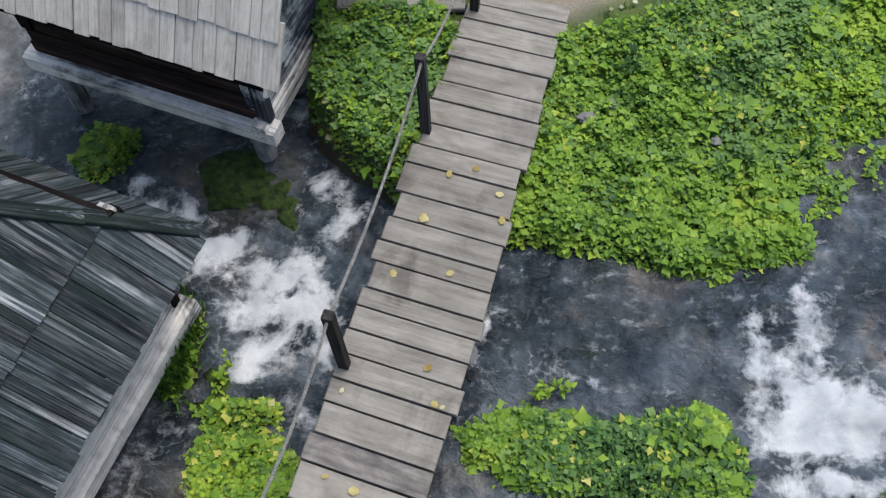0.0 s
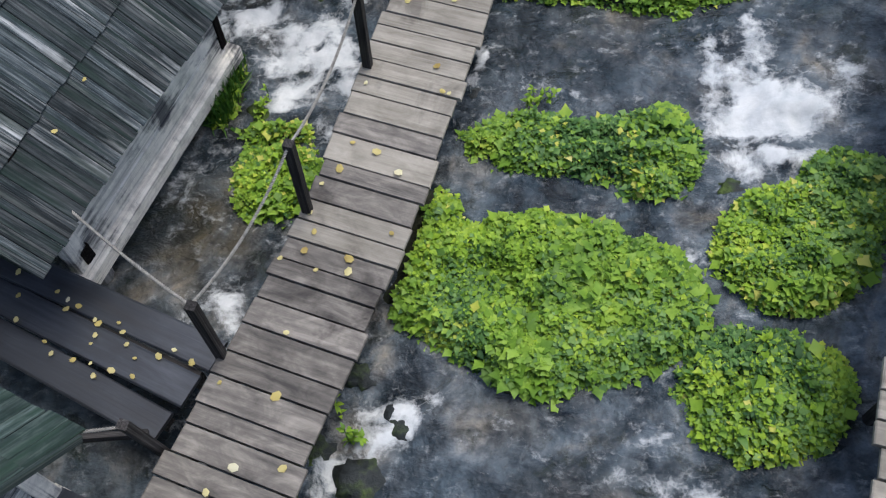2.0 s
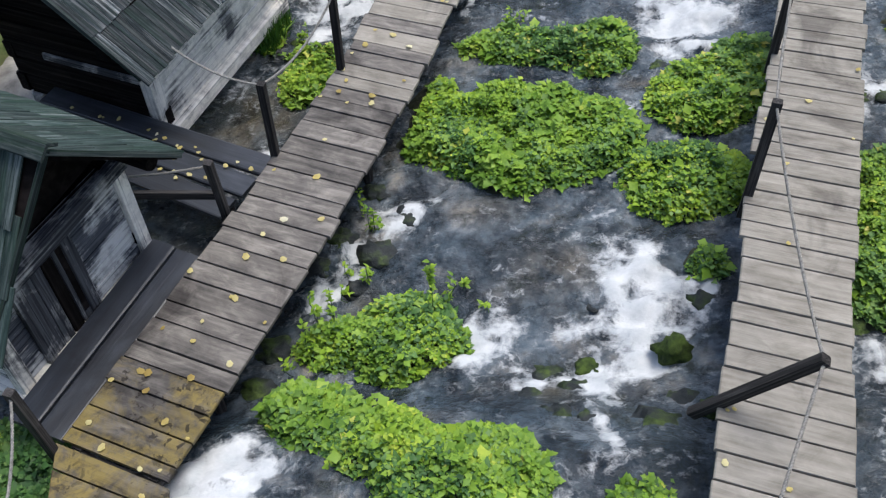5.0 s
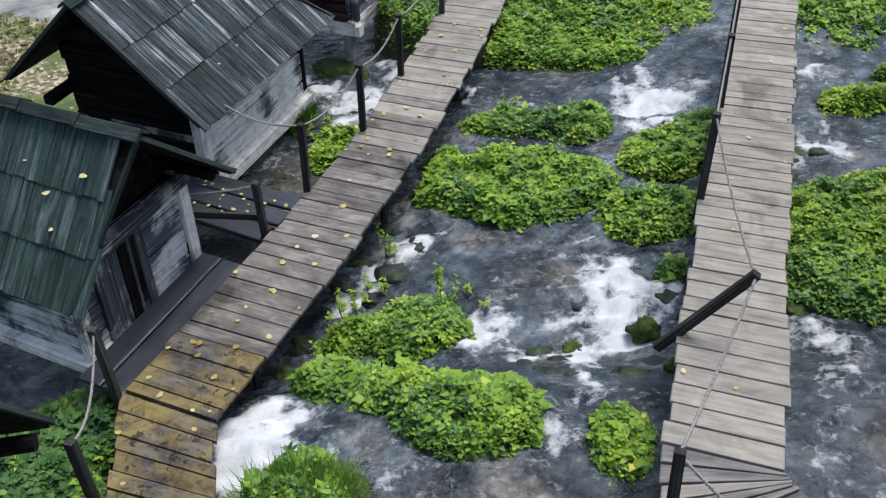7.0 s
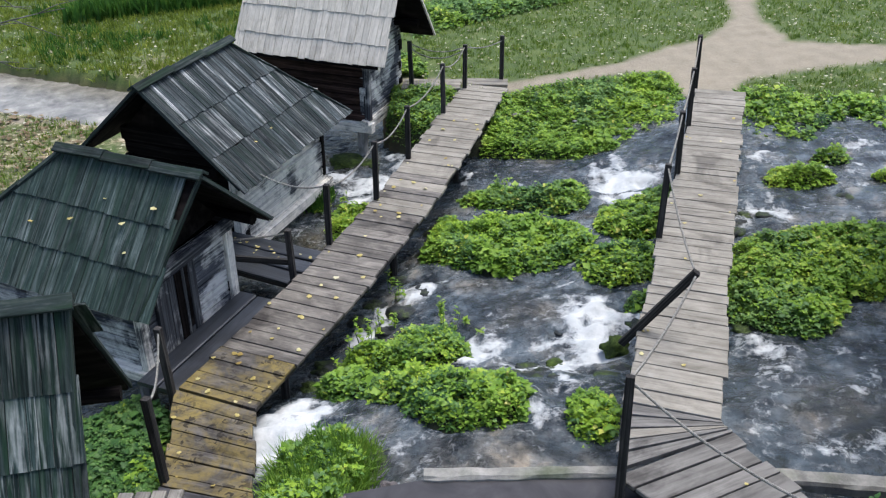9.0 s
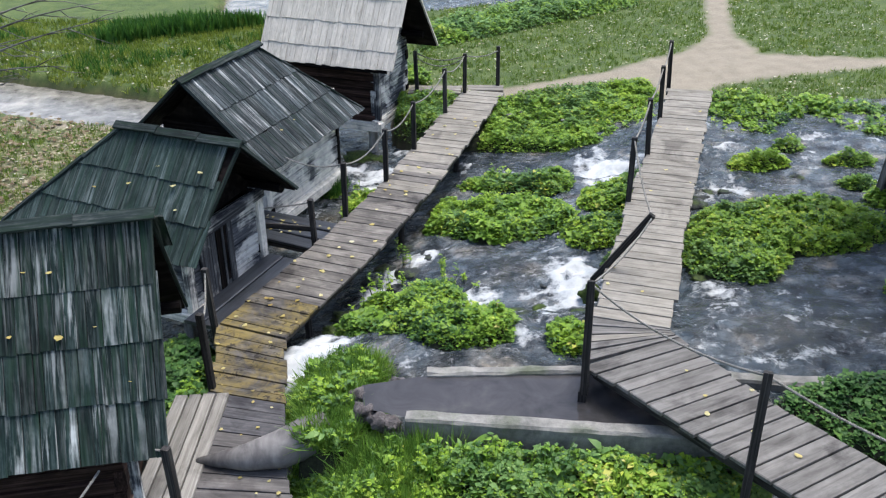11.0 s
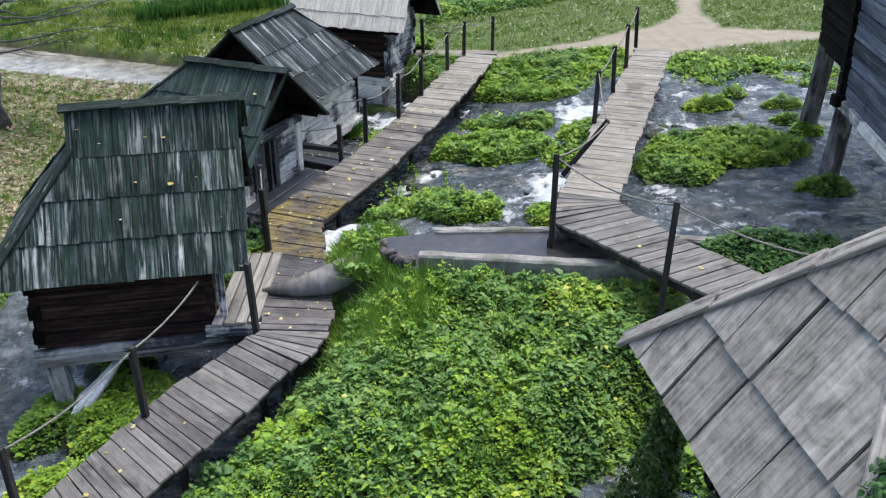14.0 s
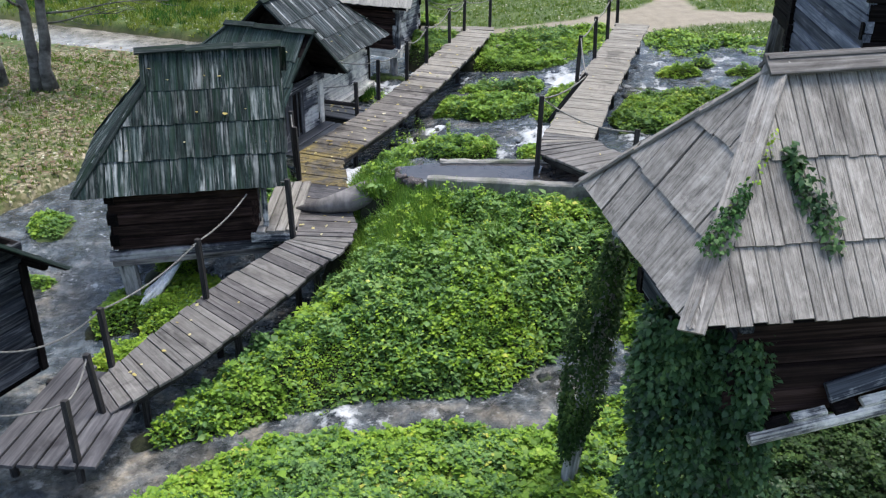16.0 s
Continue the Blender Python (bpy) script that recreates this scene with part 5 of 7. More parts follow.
piece("corner_post", WALL, mill1, F1(0.98, -0.66, -0.3), F1(0.98, -0.66, 1.8), 0.14, 0.1, -F1.y)
piece("eave_beam", WALL_SHADED, mill1, F1(1.5, 0.85, 1.35), F1(0.5, 0.85, 1.35), 0.16, 0.16, (0, 0, 1), True)
for x, y in ((-1.5, -0.6), (0.8, -0.6), (0.9, 1.0), (-1.4, 1.0)):
    p = F1(x, y, -0.5)
    leg(mill1, LOG, p, (p.x, p.y, -1.5), 0.22)

# streaked mill
F2 = Frame(-4.64, 1.6, 73)
mill2 = thing("watermill", (-4.64, 1.6, -0.8), "small log watermill with dark white-streaked board roof", "watermill", "watermills")
roof(mill2, F2, ROOF_STREAK, (-1.25, 1.25), (-1.22, 2.4), (-1.22, 2.4), 1.62, 1.5, 2.0, 0.6, 0.7, 3, 0.105, 0.022, 31, ROOF_CAP)
box_walls(mill2, F2, -0.55, 2.1, -1.1, 0.95, -0.8, 1.02, WALL_PALE, WALL_SHADED, WALL_SHADED, WALL_SHADED, 5, 0.26)
gable(mill2, WALL_SHADED, [F2(-0.58, -1.1, 1.0), F2(-0.58, 0.95, 1.0), F2(-0.58, 0, 1.95)], -F2.x)
piece("corner_post", WALL_SHADED, mill2, F2(2.18, -1.14, -0.7), F2(2.18, -1.14, 0.95), 0.1, 0.1, -F2.y)
piece("corner_post", WALL_PALE, mill2, F2(-0.6, -1.12, -0.85), F2(-0.6, -1.12, 0.95), 0.22, 0.14, -F2.y)
piece("sill_beam", WALL_PALE, mill2, F2(-0.75, -1.2, -0.88), F2(2.3, -1.2, -0.88), 0.2, 0.18, -F2.y)
piece("porch_beam", WALL_SHADED, mill2, F2(-1.2, 0.9, 0.45), F2(-0.4, 0.9, 0.45), 0.14, 0.14)
piece("porch_beam", WALL_SHADED, mill2, F2(-1.2, -1.15, 0.75), F2(-0.4, -1.15, 0.75), 0.14, 0.14)
piece("porch_rail", WALL, mill2, F2(-0.62, -1.05, -0.1), F2(-0.62, 0.4, -0.1), 0.1, 0.06, -F2.x)
for x, y in ((-0.5, -1.1), (2.0, -1.1), (2.0, 0.9), (-0.5, 0.9)):
    p = F2(x, y, -0.9)
    leg(mill2, LOG, p, (p.x, p.y, -1.6), 0.22)

# green-black mill
F3 = Frame(-4.1, -2.27, -20)
mill3 = thing("watermill", (-4.1, -2.27, -0.5), "small log watermill with green-black mossy board roof", "watermill", "watermills")
roof(mill3, F3, ROOF_TEAL, (-1.1, 1.1), (-2.8, 0.85), (-2.6, 1.12), 1.12, 1.3, 2.0, 0.6, 0.85, 3, 0.12, 0.022, 41, ROOF_CAP)
box_walls(mill3, F3, -2.1, 0.52, -0.85, 0.92, -0.45, 0.8, WALL_MIX, WALL_MIX, WALL_SHADED, WALL_SHADED, 9)
gable(mill3, WALL_SHADED, [F3(0.45, -0.8, 0.75), F3(0.45, 1.0, 0.9), F3(0.45, 0, 1.95)], F3.x)
piece("door_frame", WALL, mill3, F3(0.6, -0.55, -0.42), F3(0.6, -0.55, 0.72), 0.12, 0.08, F3.x)
piece("door_frame", WALL, mill3, F3(0.6, 0.12, -0.42), F3(0.6, 0.12, 0.78), 0.14, 0.08, F3.x)
piece("lintel", WALL, mill3, F3(0.62, -0.95, 0.7), F3(0.62, 1.05, 0.8), 0.16, 0.1, F3.x)
door3 = gable(mill3, WALL_SHADED, [F3(0.59, -0.5, -0.42), F3(0.59, 0.08, -0.42), F3(0.59, 0.08, 0.68), F3(0.59, -0.5, 0.68)], F3.x, 0.03, "door")
# one dark board and a black strip stand in for the shaded opening
for k in range(4):
    piece("door_board", WALL_SHADED if k == 2 else WALL, door3, F3(0.605, -0.42 + 0.14 * k, -0.42), F3(0.605, -0.42 + 0.14 * k, 0.66), 0.132, 0.03, F3.x)
gable(door3, WALL_SHADED, [F3(0.622, -0.02, -0.3), F3(0.622, 0.07, -0.3), F3(0.622, 0.07, 0.66), F3(0.622, -0.02, 0.66)], F3.x, 0.02, "door_gap")
piece("corner_post", WALL_PALE, mill3, F3(0.6, -0.9, -0.6), F3(0.6, -0.9, 0.75), 0.16, 0.1, F3.x)
piece("corner_post", WALL_PALE, mill3, F3(0.6, 0.95, -0.6), F3(0.6, 0.95, 0.85), 0.16, 0.1, F3.x)
piece("sill_beam", WALL_PALE, mill3, F3(0.6, -1.0, -0.5), F3(0.6, 1.05, -0.5), 0.16, 0.16, F3.x)
piece("sill_beam", WALL_PALE, mill3, F3(-2.3, -0.95, -0.5), F3(0.7, -0.95, -0.5), 0.16, 0.16, -F3.y)
piece("eave_beam", WALL_SHADED, mill3, F3(0.2, 1.05, 0.92), F3(1.02, 1.05, 0.92), 0.17, 0.17, (0, 0, 1), True)
piece("eave_beam", WALL_SHADED, mill3, F3(0.2, -0.9, 0.72), F3(0.85, -0.9, 0.72), 0.15, 0.15, (0, 0, 1), True)
for x, y in ((-2.0, -0.8), (0.4, -0.8), (0.4, 0.9), (-2.0, 0.9)):
    p = F3(x, y, -0.55)
    leg(mill3, LOG, p, (p.x, p.y, -1.7), 0.22)

# near mill on legs
F4 = Frame(-3.86, -7.08, 16)
mill4 = thing("watermill", (-3.86, -7.08, -0.5), "small log watermill on legs with streaked green-grey roof", "watermill", "watermills")
roof(mill4, F4, ROOF_GREEN, (-1.14, 1.14), (-2.36, 1.08), (-2.3, 1.2), 1.25, 1.4, 2.8, 0.8, 0.95, 4, 0.125, 0.022, 51, ROOF_CAP, gablet=True)
box_walls(mill4, F4, -1.85, 0.55, -0.92, 0.95, -0.4, 1.25, WALL_RED, WALL_RED, WALL_SHADED, WALL_SHADED, 13, 0.23)
gable(mill4, WALL_SHADED, [F4(0.5, -0.9, 1.2), F4(0.5, 0.95, 1.3), F4(0.5, 0, 2.7)], F4.x)
piece("sill_beam", WALL, mill4, F4(-2.0, -1.0, -0.5), F4(0.8, -1.0, -0.45), 0.13, 0.16, -F4.y)
piece("sill_beam", LOG_DARK, mill4, F4(-1.95, -1.05, -0.6), F4(0.95, -1.05, -0.56), 0.1, 0.13, -F4.y)
piece("corner_post", WALL_MIX, mill4, F4(0.72, -1.0, -0.5), F4(0.72, -1.0, 0.75), 0.1, 0.08, -F4.y)
piece("corner_post", WALL, mill4, F4(0.6, -0.75, -0.4), F4(0.6, -0.75, 0.9), 0.1, 0.08, F4.x)
piece("eave_beam", WALL_SHADED, mill4, F4(0.3, 1.0, 1.15), F4(1.2, 1.0, 1.15), 0.16, 0.16, (0, 0, 1), True)
for x, y, dx in ((-1.75, -0.95, 0.12), (0.6, -0.95, 0.05), (0.5, 0.9, 0), (-1.7, 0.9, 0)):
    p = F4(x, y, -0.5)
    leg(mill4, LOG, p, (p.x + dx, p.y, -1.75), 0.25, False)
for k in range(3):
    piece("log_end", WALL_SHADED, mill4, F4(-1.95, -0.92, -0.2 + 0.4 * k), F4(-1.8, -0.92, -0.2 + 0.4 * k), 0.2, 0.2)

# lower mill
F5 = Frame(-6.85, -11.75, -22)
mill5 = thing("watermill", (-6.6, -11.7, -1.2), "dark log watermill beside the lower platform", "watermill", "watermills")
roof(mill5, F5, ROOF_TEAL, (-1.2, 1.35), (-1.3, 1.1), (-1.3, 1.75), 1.15, 1.15, 1.65, 0.15, 0.75, 3, 0.13, 0.022, 61, ROOF_CAP)
box_walls(mill5, F5, -1.6, 1.05, -0.9, 0.9, -1.0, 1.1, WALL_SLATE, WALL_SLATE, WALL_SHADED, WALL_SHADED, 17, 0.22)
gable(mill5, WALL_SHADED, [F5(1.0, -0.9, 1.1), F5(1.0, 0.9, 1.1), F5(1.0, 0, 1.85)], F5.x)
piece("eave_beam", WALL_SHADED, mill5, F5(0.6, 0.98, 0.8), F5(1.5, 0.98, 0.8), 0.17, 0.17, (0, 0, 1), True)
piece("corner_post", WALL_SHADED, mill5, F5(1.13, 0.9, -1.0), F5(1.13, 0.9, 0.8), 0.12, 0.08, F5.x)

# ivy-clad mill with hipped roof
F6 = Frame(5.0, -14.38, 13)
mill6 = thing("watermill", (5.0, -14.38, 1.8), "log watermill with hipped grey board roof and ivy", "watermill", "watermills")
roof(mill6, F6, ROOF_HIP, (-1.34, 1.9), (-2.46, 2.4), (-2.52, 2.4), 1.5, 1.5, 4.84, 3.25, 3.25, 3, 0.14, 0.026, 71, HIP_CAP, hip_wide=3.4, hip_w=0.22, drop=0.0)
box_walls(mill6, F6, -1.85, 2.1, -1.1, 1.1, 2.12, 3.5, WALL_RED, WALL_SHADED, WALL_SHADED, WALL_SLATE, 19, 0.24)
piece("sill_beam", WALL_PALE, mill6, F6(-1.73, -1.33, 2.0), F6(0.9, -1.3, 2.46), 0.11, 0.13, (0, -0.5, 1), True)
piece("sill_beam", WALL_MIX, mill6, F6(-1.05, -1.25, 2.36), F6(0.9, -1.22, 2.9), 0.17, 0.06, -F6.y + Vector((0, 0, 0.5)))
for k, (u, w, ln) in enumerate(((-1.6, 0.09, 0.2), (-1.36, 0.08, 0.3), (-1.0, 0.11, 0.2), (-0.75, 0.1, 0.3), (-0.4, 0.08, 0.35))):
    z = 2.1 + 0.176 * (u + 1.73)
    piece("beam_splinter", WALL_SHADED if k % 2 == 0 else WALL_PALE, mill6, F6(u, -1.3, z), F6(u + ln, -1.29, z + ln * 0.17), w, 0.05, (0, -0.4, 1))
for x, y in ((-1.7, -1.0), (1.9, -1.0), (1.9, 1.0), (-0.6, 1.0)):
    p = F6(x, y, 1.9)
    leg(mill6, LOG, p, (p.x, p.y, -1.6), 0.26)
leg(mill6, LOG, (2.72, -13.0, 2.5), (2.33, -12.95, -1.4), 0.2)

# blue-grey mill on tall logs
mill7 = thing("watermill", (8.2, -4.0, 1.8), "blue-grey log mill standing on tall logs in the stream", "watermill", "watermills")
F7 = Frame(8.35, -4.8, 90)
box_walls(mill7, F7, -2.2, 2.0, -1.2, 1.35, 1.8, 5.3, WALL_SHADED, WALL_SHADED, WALL_BLUE, WALL_SHADED, 23, 0.26)
for k in range(13):
    piece("log_end", WALL_SHADED, mill7, (6.85, -2.72, 1.9 + 0.25 * k), (7.25, -2.72, 1.9 + 0.25 * k), 0.2, 0.22)
box_walls(mill7, Frame(8.4, -1.05, 90), -1.6, 1.6, -1.0, 1.0, 1.95, 5.2, WALL_SHADED, WALL_SHADED, WALL_SHADED, WALL_SHADED, 29, 0.26)
slope(mill7, ROOF_HIP, F7(-2.6, 1.8, 5.0), F7(5.8, 1.8, 5.0), F7(-2.6, 0, 6.6), F7(5.8, 0, 6.6), 3, 0.2, 0.03, 81)
slope(mill7, ROOF_HIP, F7(-2.6, -1.7, 5.0), F7(5.8, -1.7, 5.0), F7(-2.6, 0, 6.6), F7(5.8, 0, 6.6), 3, 0.2, 0.03, 82)
piece("sill_beam", WALL_PALE, mill7, (6.98, -2.6, 1.72), (6.98, -7.1, 1.72), 0.2, 0.2, (-1, 0, 0))
leg(mill7, LOG_DARK, (7.5, 0.4, 1.95), (7.35, 0.55, -0.4), 0.36)
leg(mill7, LOG_DARK, (7.05, -2.75, 1.75), (6.95, -2.6, -0.4), 0.36)
leg(mill7, LOG_DARK, (7.1, -6.6, 1.75), (7.1, -6.6, -0.4), 0.27)
piece("cap_beam", WALL_SHADED, mill7, (6.75, -2.85, 1.8), (7.3, -2.75, 1.8), 0.2, 0.2)

# ---------------------------------------------------------------- channel
channel = thing("concrete_channel", (1.2, -6.2, 0.0), "mossy concrete mill channel with still water", "channel")


def slab(parent, name, a, b, w, z0, z1, mat):
    """A straight wall with broken edges."""
    a, b = Vector((*a, 0)), Vector((*b, 0))
    d = (b - a).normalized()
    n = Vector((-d.y, d.x, 0))
    bm = bmesh.new()
    k = max(2, int((b - a).length / 0.15))
    rings = []
    for i in range(k + 1):
        p = a.lerp(b, i / k)
        j = [random.uniform(-0.012, 0.012) for _ in range(6)]
        rings.append([bm.verts.new(q) for q in (p - n * w / 2 + Vector((0, 0, z0)), p - n * (w / 2 + j[0]) + Vector((0, 0, z1 - 0.03)), p - n * (w / 2 - 0.025) + Vector((0, 0, z1 + j[1])),
                                                p + n * (w / 2 - 0.025) + Vector((0, 0, z1 + j[2])), p + n * (w / 2 + j[3]) + Vector((0, 0, z1 - 0.03)), p + n * w / 2 + Vector((0, 0, z0)))])
    for r0, r1 in zip(rings, rings[1:]):
        for i in range(5):
            bm.faces.new((r0[i], r0[i + 1], r1[i + 1], r1[i]))
    bm.faces.new(rings[0][::-1])
    bm.faces.new(rings[-1])
    bmesh.ops.recalc_face_normals(bm, faces=bm.faces)
    return part(name, bm, mat, parent)


slab(channel, "wall", (0.02, -6.0), (2.2, -5.78), 0.16, -0.9, 0.53, CONCRETE)
slab(channel, "wall", (-0.12, -6.9), (3.7, -7.0), 0.2, -1.0, 0.55, CONCRETE)
bm = bmesh.new()
bm.faces.new([bm.verts.new(p) for p in ((-0.72, -6.3, 0.48), (-0.62, -6.74, 0.48), (-0.1, -6.87, 0.48), (3.7, -6.94, 0.48), (3.4, -5.6, 0.48), (2.2, -5.8, 0.48), (0.05, -6.04, 0.48))])
bmesh.ops.triangulate(bm, faces=bm.faces)
part("still_water", bm, STILL, channel, "still dark channel water")
weir = thing("weir_wall", (5.0, -5.65, 0.1), "low mossy concrete weir wall across the stream", "wall")
slab(weir, "wall", (3.35, -5.5), (8.5, -5.6), 0.22, -0.9, 0.3, CONCRETE)
slab(weir, "kerb", (4.6, -7.15), (8.5, -7.2), 0.22, -0.9, 0.25, CONCRETE)

# ---------------------------------------------------------------- rocks


def boulder(at, r, label, seed, flat=0.7, mat=None):
    bm = bmesh.new()
    bmesh.ops.create_icosphere(bm, subdivisions=3, radius=1.0)
    off = Vector((seed * 3.1, seed * 1.7, seed))
    for v in bm.verts:
        k = 1 + 0.45 * noise.noise(v.co * 1.5 + off) + 0.3 * noise.noise(v.co * 3.2 + off) + 0.2 * noise.noise(v.co * 7 + off) + 0.1 * noise.noise(v.co * 14 + off)
        v.co = Vector((v.co.x * k * r, v.co.y * k * r * 0.85, v.co.z * k * r * flat))
    me = bpy.data.meshes.new("rock")
    bm.to_mesh(me)
    bm.free()
    me.materials.append(mat or ROCK)
    me.polygons.foreach_set("use_smooth", [True] * len(me.polygons))
    ob = under(new("rock", me), None, Matrix.Translation(at))
    return tagged(ob, label, "rock", "rocks in the stream")


for k, (x, y, r) in enumerate(((1.01, -2.79, 0.2), (1.28, -2.96, 0.17), (1.41, -2.66, 0.15), (1.1, -3.39, 0.2), (1.36, -3.43, 0.14), (0.85, -3.11, 0.16), (1.97, -3.51, 0.3), (2.24, -3.15, 0.2), (1.44, -1.89, 0.13), (2.57, -1.88, 0.2),
                               (2.32, 1.69, 0.16), (-0.1, 2.89, 0.18), (3.86, 1.33, 0.2), (4.26, 0.63, 0.22), (4.46, 0.88, 0.18), (6.9, 4.4, 0.32), (-2.3, 4.6, 0.25), (-4.9, -7.9, 0.3), (2.1, -10.4, 0.2), (1.0, -12.0, 0.2), (5.15, 1.46, 0.2), (6.16, 1.57, 0.22))):
    boulder((x, y, float(water_level(x, y)) - r * 0.27), r * 0.9, "wet dark rock in the rapids", k + 1, 0.36, MOSS_ROCK if k in (2, 12) else ROCK)
for k, (x, y, r) in enumerate(((-0.62, -6.72, 0.14), (-0.42, -6.87, 0.13), (-0.28, -6.92, 0.11), (-0.72, -6.42, 0.12), (-0.3, -6.14, 0.1))):
    boulder((x, y, 0.4), r, "grey-pink rubble stone closing the channel's end", 80 + k, 0.8, RUBBLE)
for k, (x, y, r) in enumerate(((-0.94, -0.2, 0.2), (-0.54, -0.6, 0.22), (-1.24, -0.89, 0.2), (-0.8, -1.16, 0.25), (-1.48, -1.28, 0.18), (-1.0, -1.6, 0.16), (-1.73, -2.37, 0.22), (-1.81, -2.88, 0.18), (-1.02, -4.92, 0.2), (-0.61, -5.1, 0.24), (3.91, -1.05, 0.2), (4.16, 0.29, 0.2), (4.71, 0.84, 0.17), (3.86, -2.3, 0.2))):
    boulder((x, y, float(water_level(x, y)) - r * 0.16), r, "black wet rock washed by the rapids", 90 + k, 0.42, ROCK)
boulder((2.17, -2.55, float(water_level(2.17, -2.55)) + 0.05), 0.17, "round rock thick with dark green moss", 33, 1.0, MOSS_ROCK)
for k, (x, y, r) in enumerate(((-2.62, 4.98, 0.5), (-2.2, 4.75, 0.3), (-2.29, 2.68, 0.32), (-1.95, 4.55, 0.3))):
    boulder((x, y, float(water_level(x, y)) - 0.045), r, "low mossy stone washed by the stream", 60 + k, 0.22, MOSS_ROCK)
for k, (x, y, r) in enumerate(((0.72, 5.25, 0.08), (0.95, 5.4, 0.06), (1.9, 5.1, 0.05))):
    boulder((x, y, float(ground_z(x, y)) + 0.12), r, "pale flat stone lying among the herbs", 70 + k, 0.5, CONCRETE)
boulder((2.42, -3.3, float(water_level(2.42, -3.3)) + 0.02), 0.12, "small rock with bright green moss", 34, 0.8, MOSS_ROCK)

# ---------------------------------------------------------------- plants
LEAF_SHAPE = np.array([(0, 0, 0), (0.3, 0.38, 0.08), (0.74, 0.36, 0.07), (1, 0, -0.1), (0.74, -0.36, 0.07), (0.3, -0.38, 0.08)])
LEAF_FACES = np.array([(0, 5, 1), (1, 5, 4), (1, 4, 2), (2, 4, 3)])
POINTED = np.array([(0, 0, 0), (0.28, 0.26, 0.07), (0.62, 0.22, 0.05), (1.1, 0, -0.14), (0.62, -0.22, 0.05), (0.28, -0.26, 0.07)])
LOBED = np.array([(0, 0, 0), (0.48, 0.43, 0.1), (0.62, 0.24, 0.04), (1, 0, -0.1), (0.62, -0.24, 0.04), (0.48, -0.43, 0.1)])
LOBED_FACES = np.array([(0, 2, 1), (0, 4, 2), (2, 4, 3), (0, 5, 4)])
HEART = np.array([(-0.02, 0, 0), (-0.06, 0.3, 0.06), (0.34, 0.42, 0.08), (1, 0, -0.12), (0.34, -0.42, 0.08), (-0.06, -0.3, 0.06)])
BLADE_SHAPE = np.array([(0, 0.06, 0), (0, -0.06, 0), (0.5, 0.05, 0.0), (0.5, -0.05, 0.0), (1, 0, -0.12)])
BLADE_FACES = np.array([(0, 1, 3), (0, 3, 2), (2, 3, 4)])


def leaf_mesh(name, pos, yaw, pitch, roll, size, mat, shape=LEAF_SHAPE, faces=LEAF_FACES):
    """Many leaves: each at pos, pointing by yaw, raised by pitch, turned about itself by roll."""
    n = len(pos)
    cy, sy_, cp, sp, cr, sr = np.cos(yaw), np.sin(yaw), np.cos(pitch), np.sin(pitch), np.cos(roll), np.sin(roll)
    fx = np.stack([cy * cp, sy_ * cp, sp], 1)
    sd = np.stack([-sy_, cy, np.zeros(n)], 1)
    up = np.cross(fx, sd)
    s2 = sd * cr[:, None] + up * sr[:, None]
    u2 = -sd * sr[:, None] + up * cr[:, None]
    v = pos[:, None, :] + size[:, None, None] * (shape[None, :, 0:1] * fx[:, None, :] + shape[None, :, 1:2] * s2[:, None, :] + shape[None, :, 2:3] * u2[:, None, :])
    f = faces[None] + (np.arange(n) * len(shape))[:, None, None]
    return big_mesh(name, v.reshape(-1, 3), f.reshape(-1, 3), mat)


def scatter(box, test, count, seed):
    """Points over a box of the plan where test(x, y) > 0, with that value."""
    r = np.random.default_rng(seed)
    x = r.uniform(box[0], box[1], count)
    y = r.uniform(box[2], box[3], count)
    t = test(x, y)
    k = t > 0
    return x[k], y[k], t[k]


def clear_of_walks(x, y):
    """True where no low boardwalk lies overhead."""
    ok = np.ones(np.shape(x), bool)
    for left, right in ((MILL_LEFT, MILL_RIGHT), (BEND_LEFT, BEND_RIGHT), (BOW_LEFT, BOW_RIGHT), (DOWN_LEFT, DOWN_RIGHT), (LINK_LEFT, LINK_RIGHT)):
        for i in range(41):
            a, b = along(left, i / 40), along(right, i / 40)
            c, h = (a + b) / 2, (a - b).length / 2
            ok &= np.hypot(x - c.x, y - c.y) > h * 0.94
    return ok


# kinds of herb: leaf material, leaf length, pointed leaf, share of the cover
KINDS = ((LEAF, 0.042, False, 0.33), (LEAF_LIME, 0.044, False, 0.27), (LEAF_BLUE, 0.046, False, 0.16), (LEAF, 0.072, False, 0.1), (LEAF_DARK, 0.046, True, 0.1), (LEAF_GOLD, 0.06, False, 0.014))
# darker leaf mix; between mills and under walks it colours in shade
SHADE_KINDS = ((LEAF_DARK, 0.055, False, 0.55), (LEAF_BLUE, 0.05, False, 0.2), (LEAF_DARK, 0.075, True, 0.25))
MOUND_KINDS = ((LEAF, 0.058, False, 0.24), (LEAF_BLUE, 0.062, False, 0.28), (LEAF_LIME, 0.058, False, 0.16), (LEAF_BLUE, 0.085, True, 0.12), (LEAF, 0.08, True, 0.1), (LEAF_DARK, 0.066, True, 0.1), (LEAF_LIME, 0.034, False, 0.14), (LEAF_GOLD, 0.06, False, 0.012))
BIG_KINDS = ((LEAF_LIME, 0.085), (LEAF, 0.1), (LEAF_BLUE, 0.085), (LEAF_DARK, 0.1))


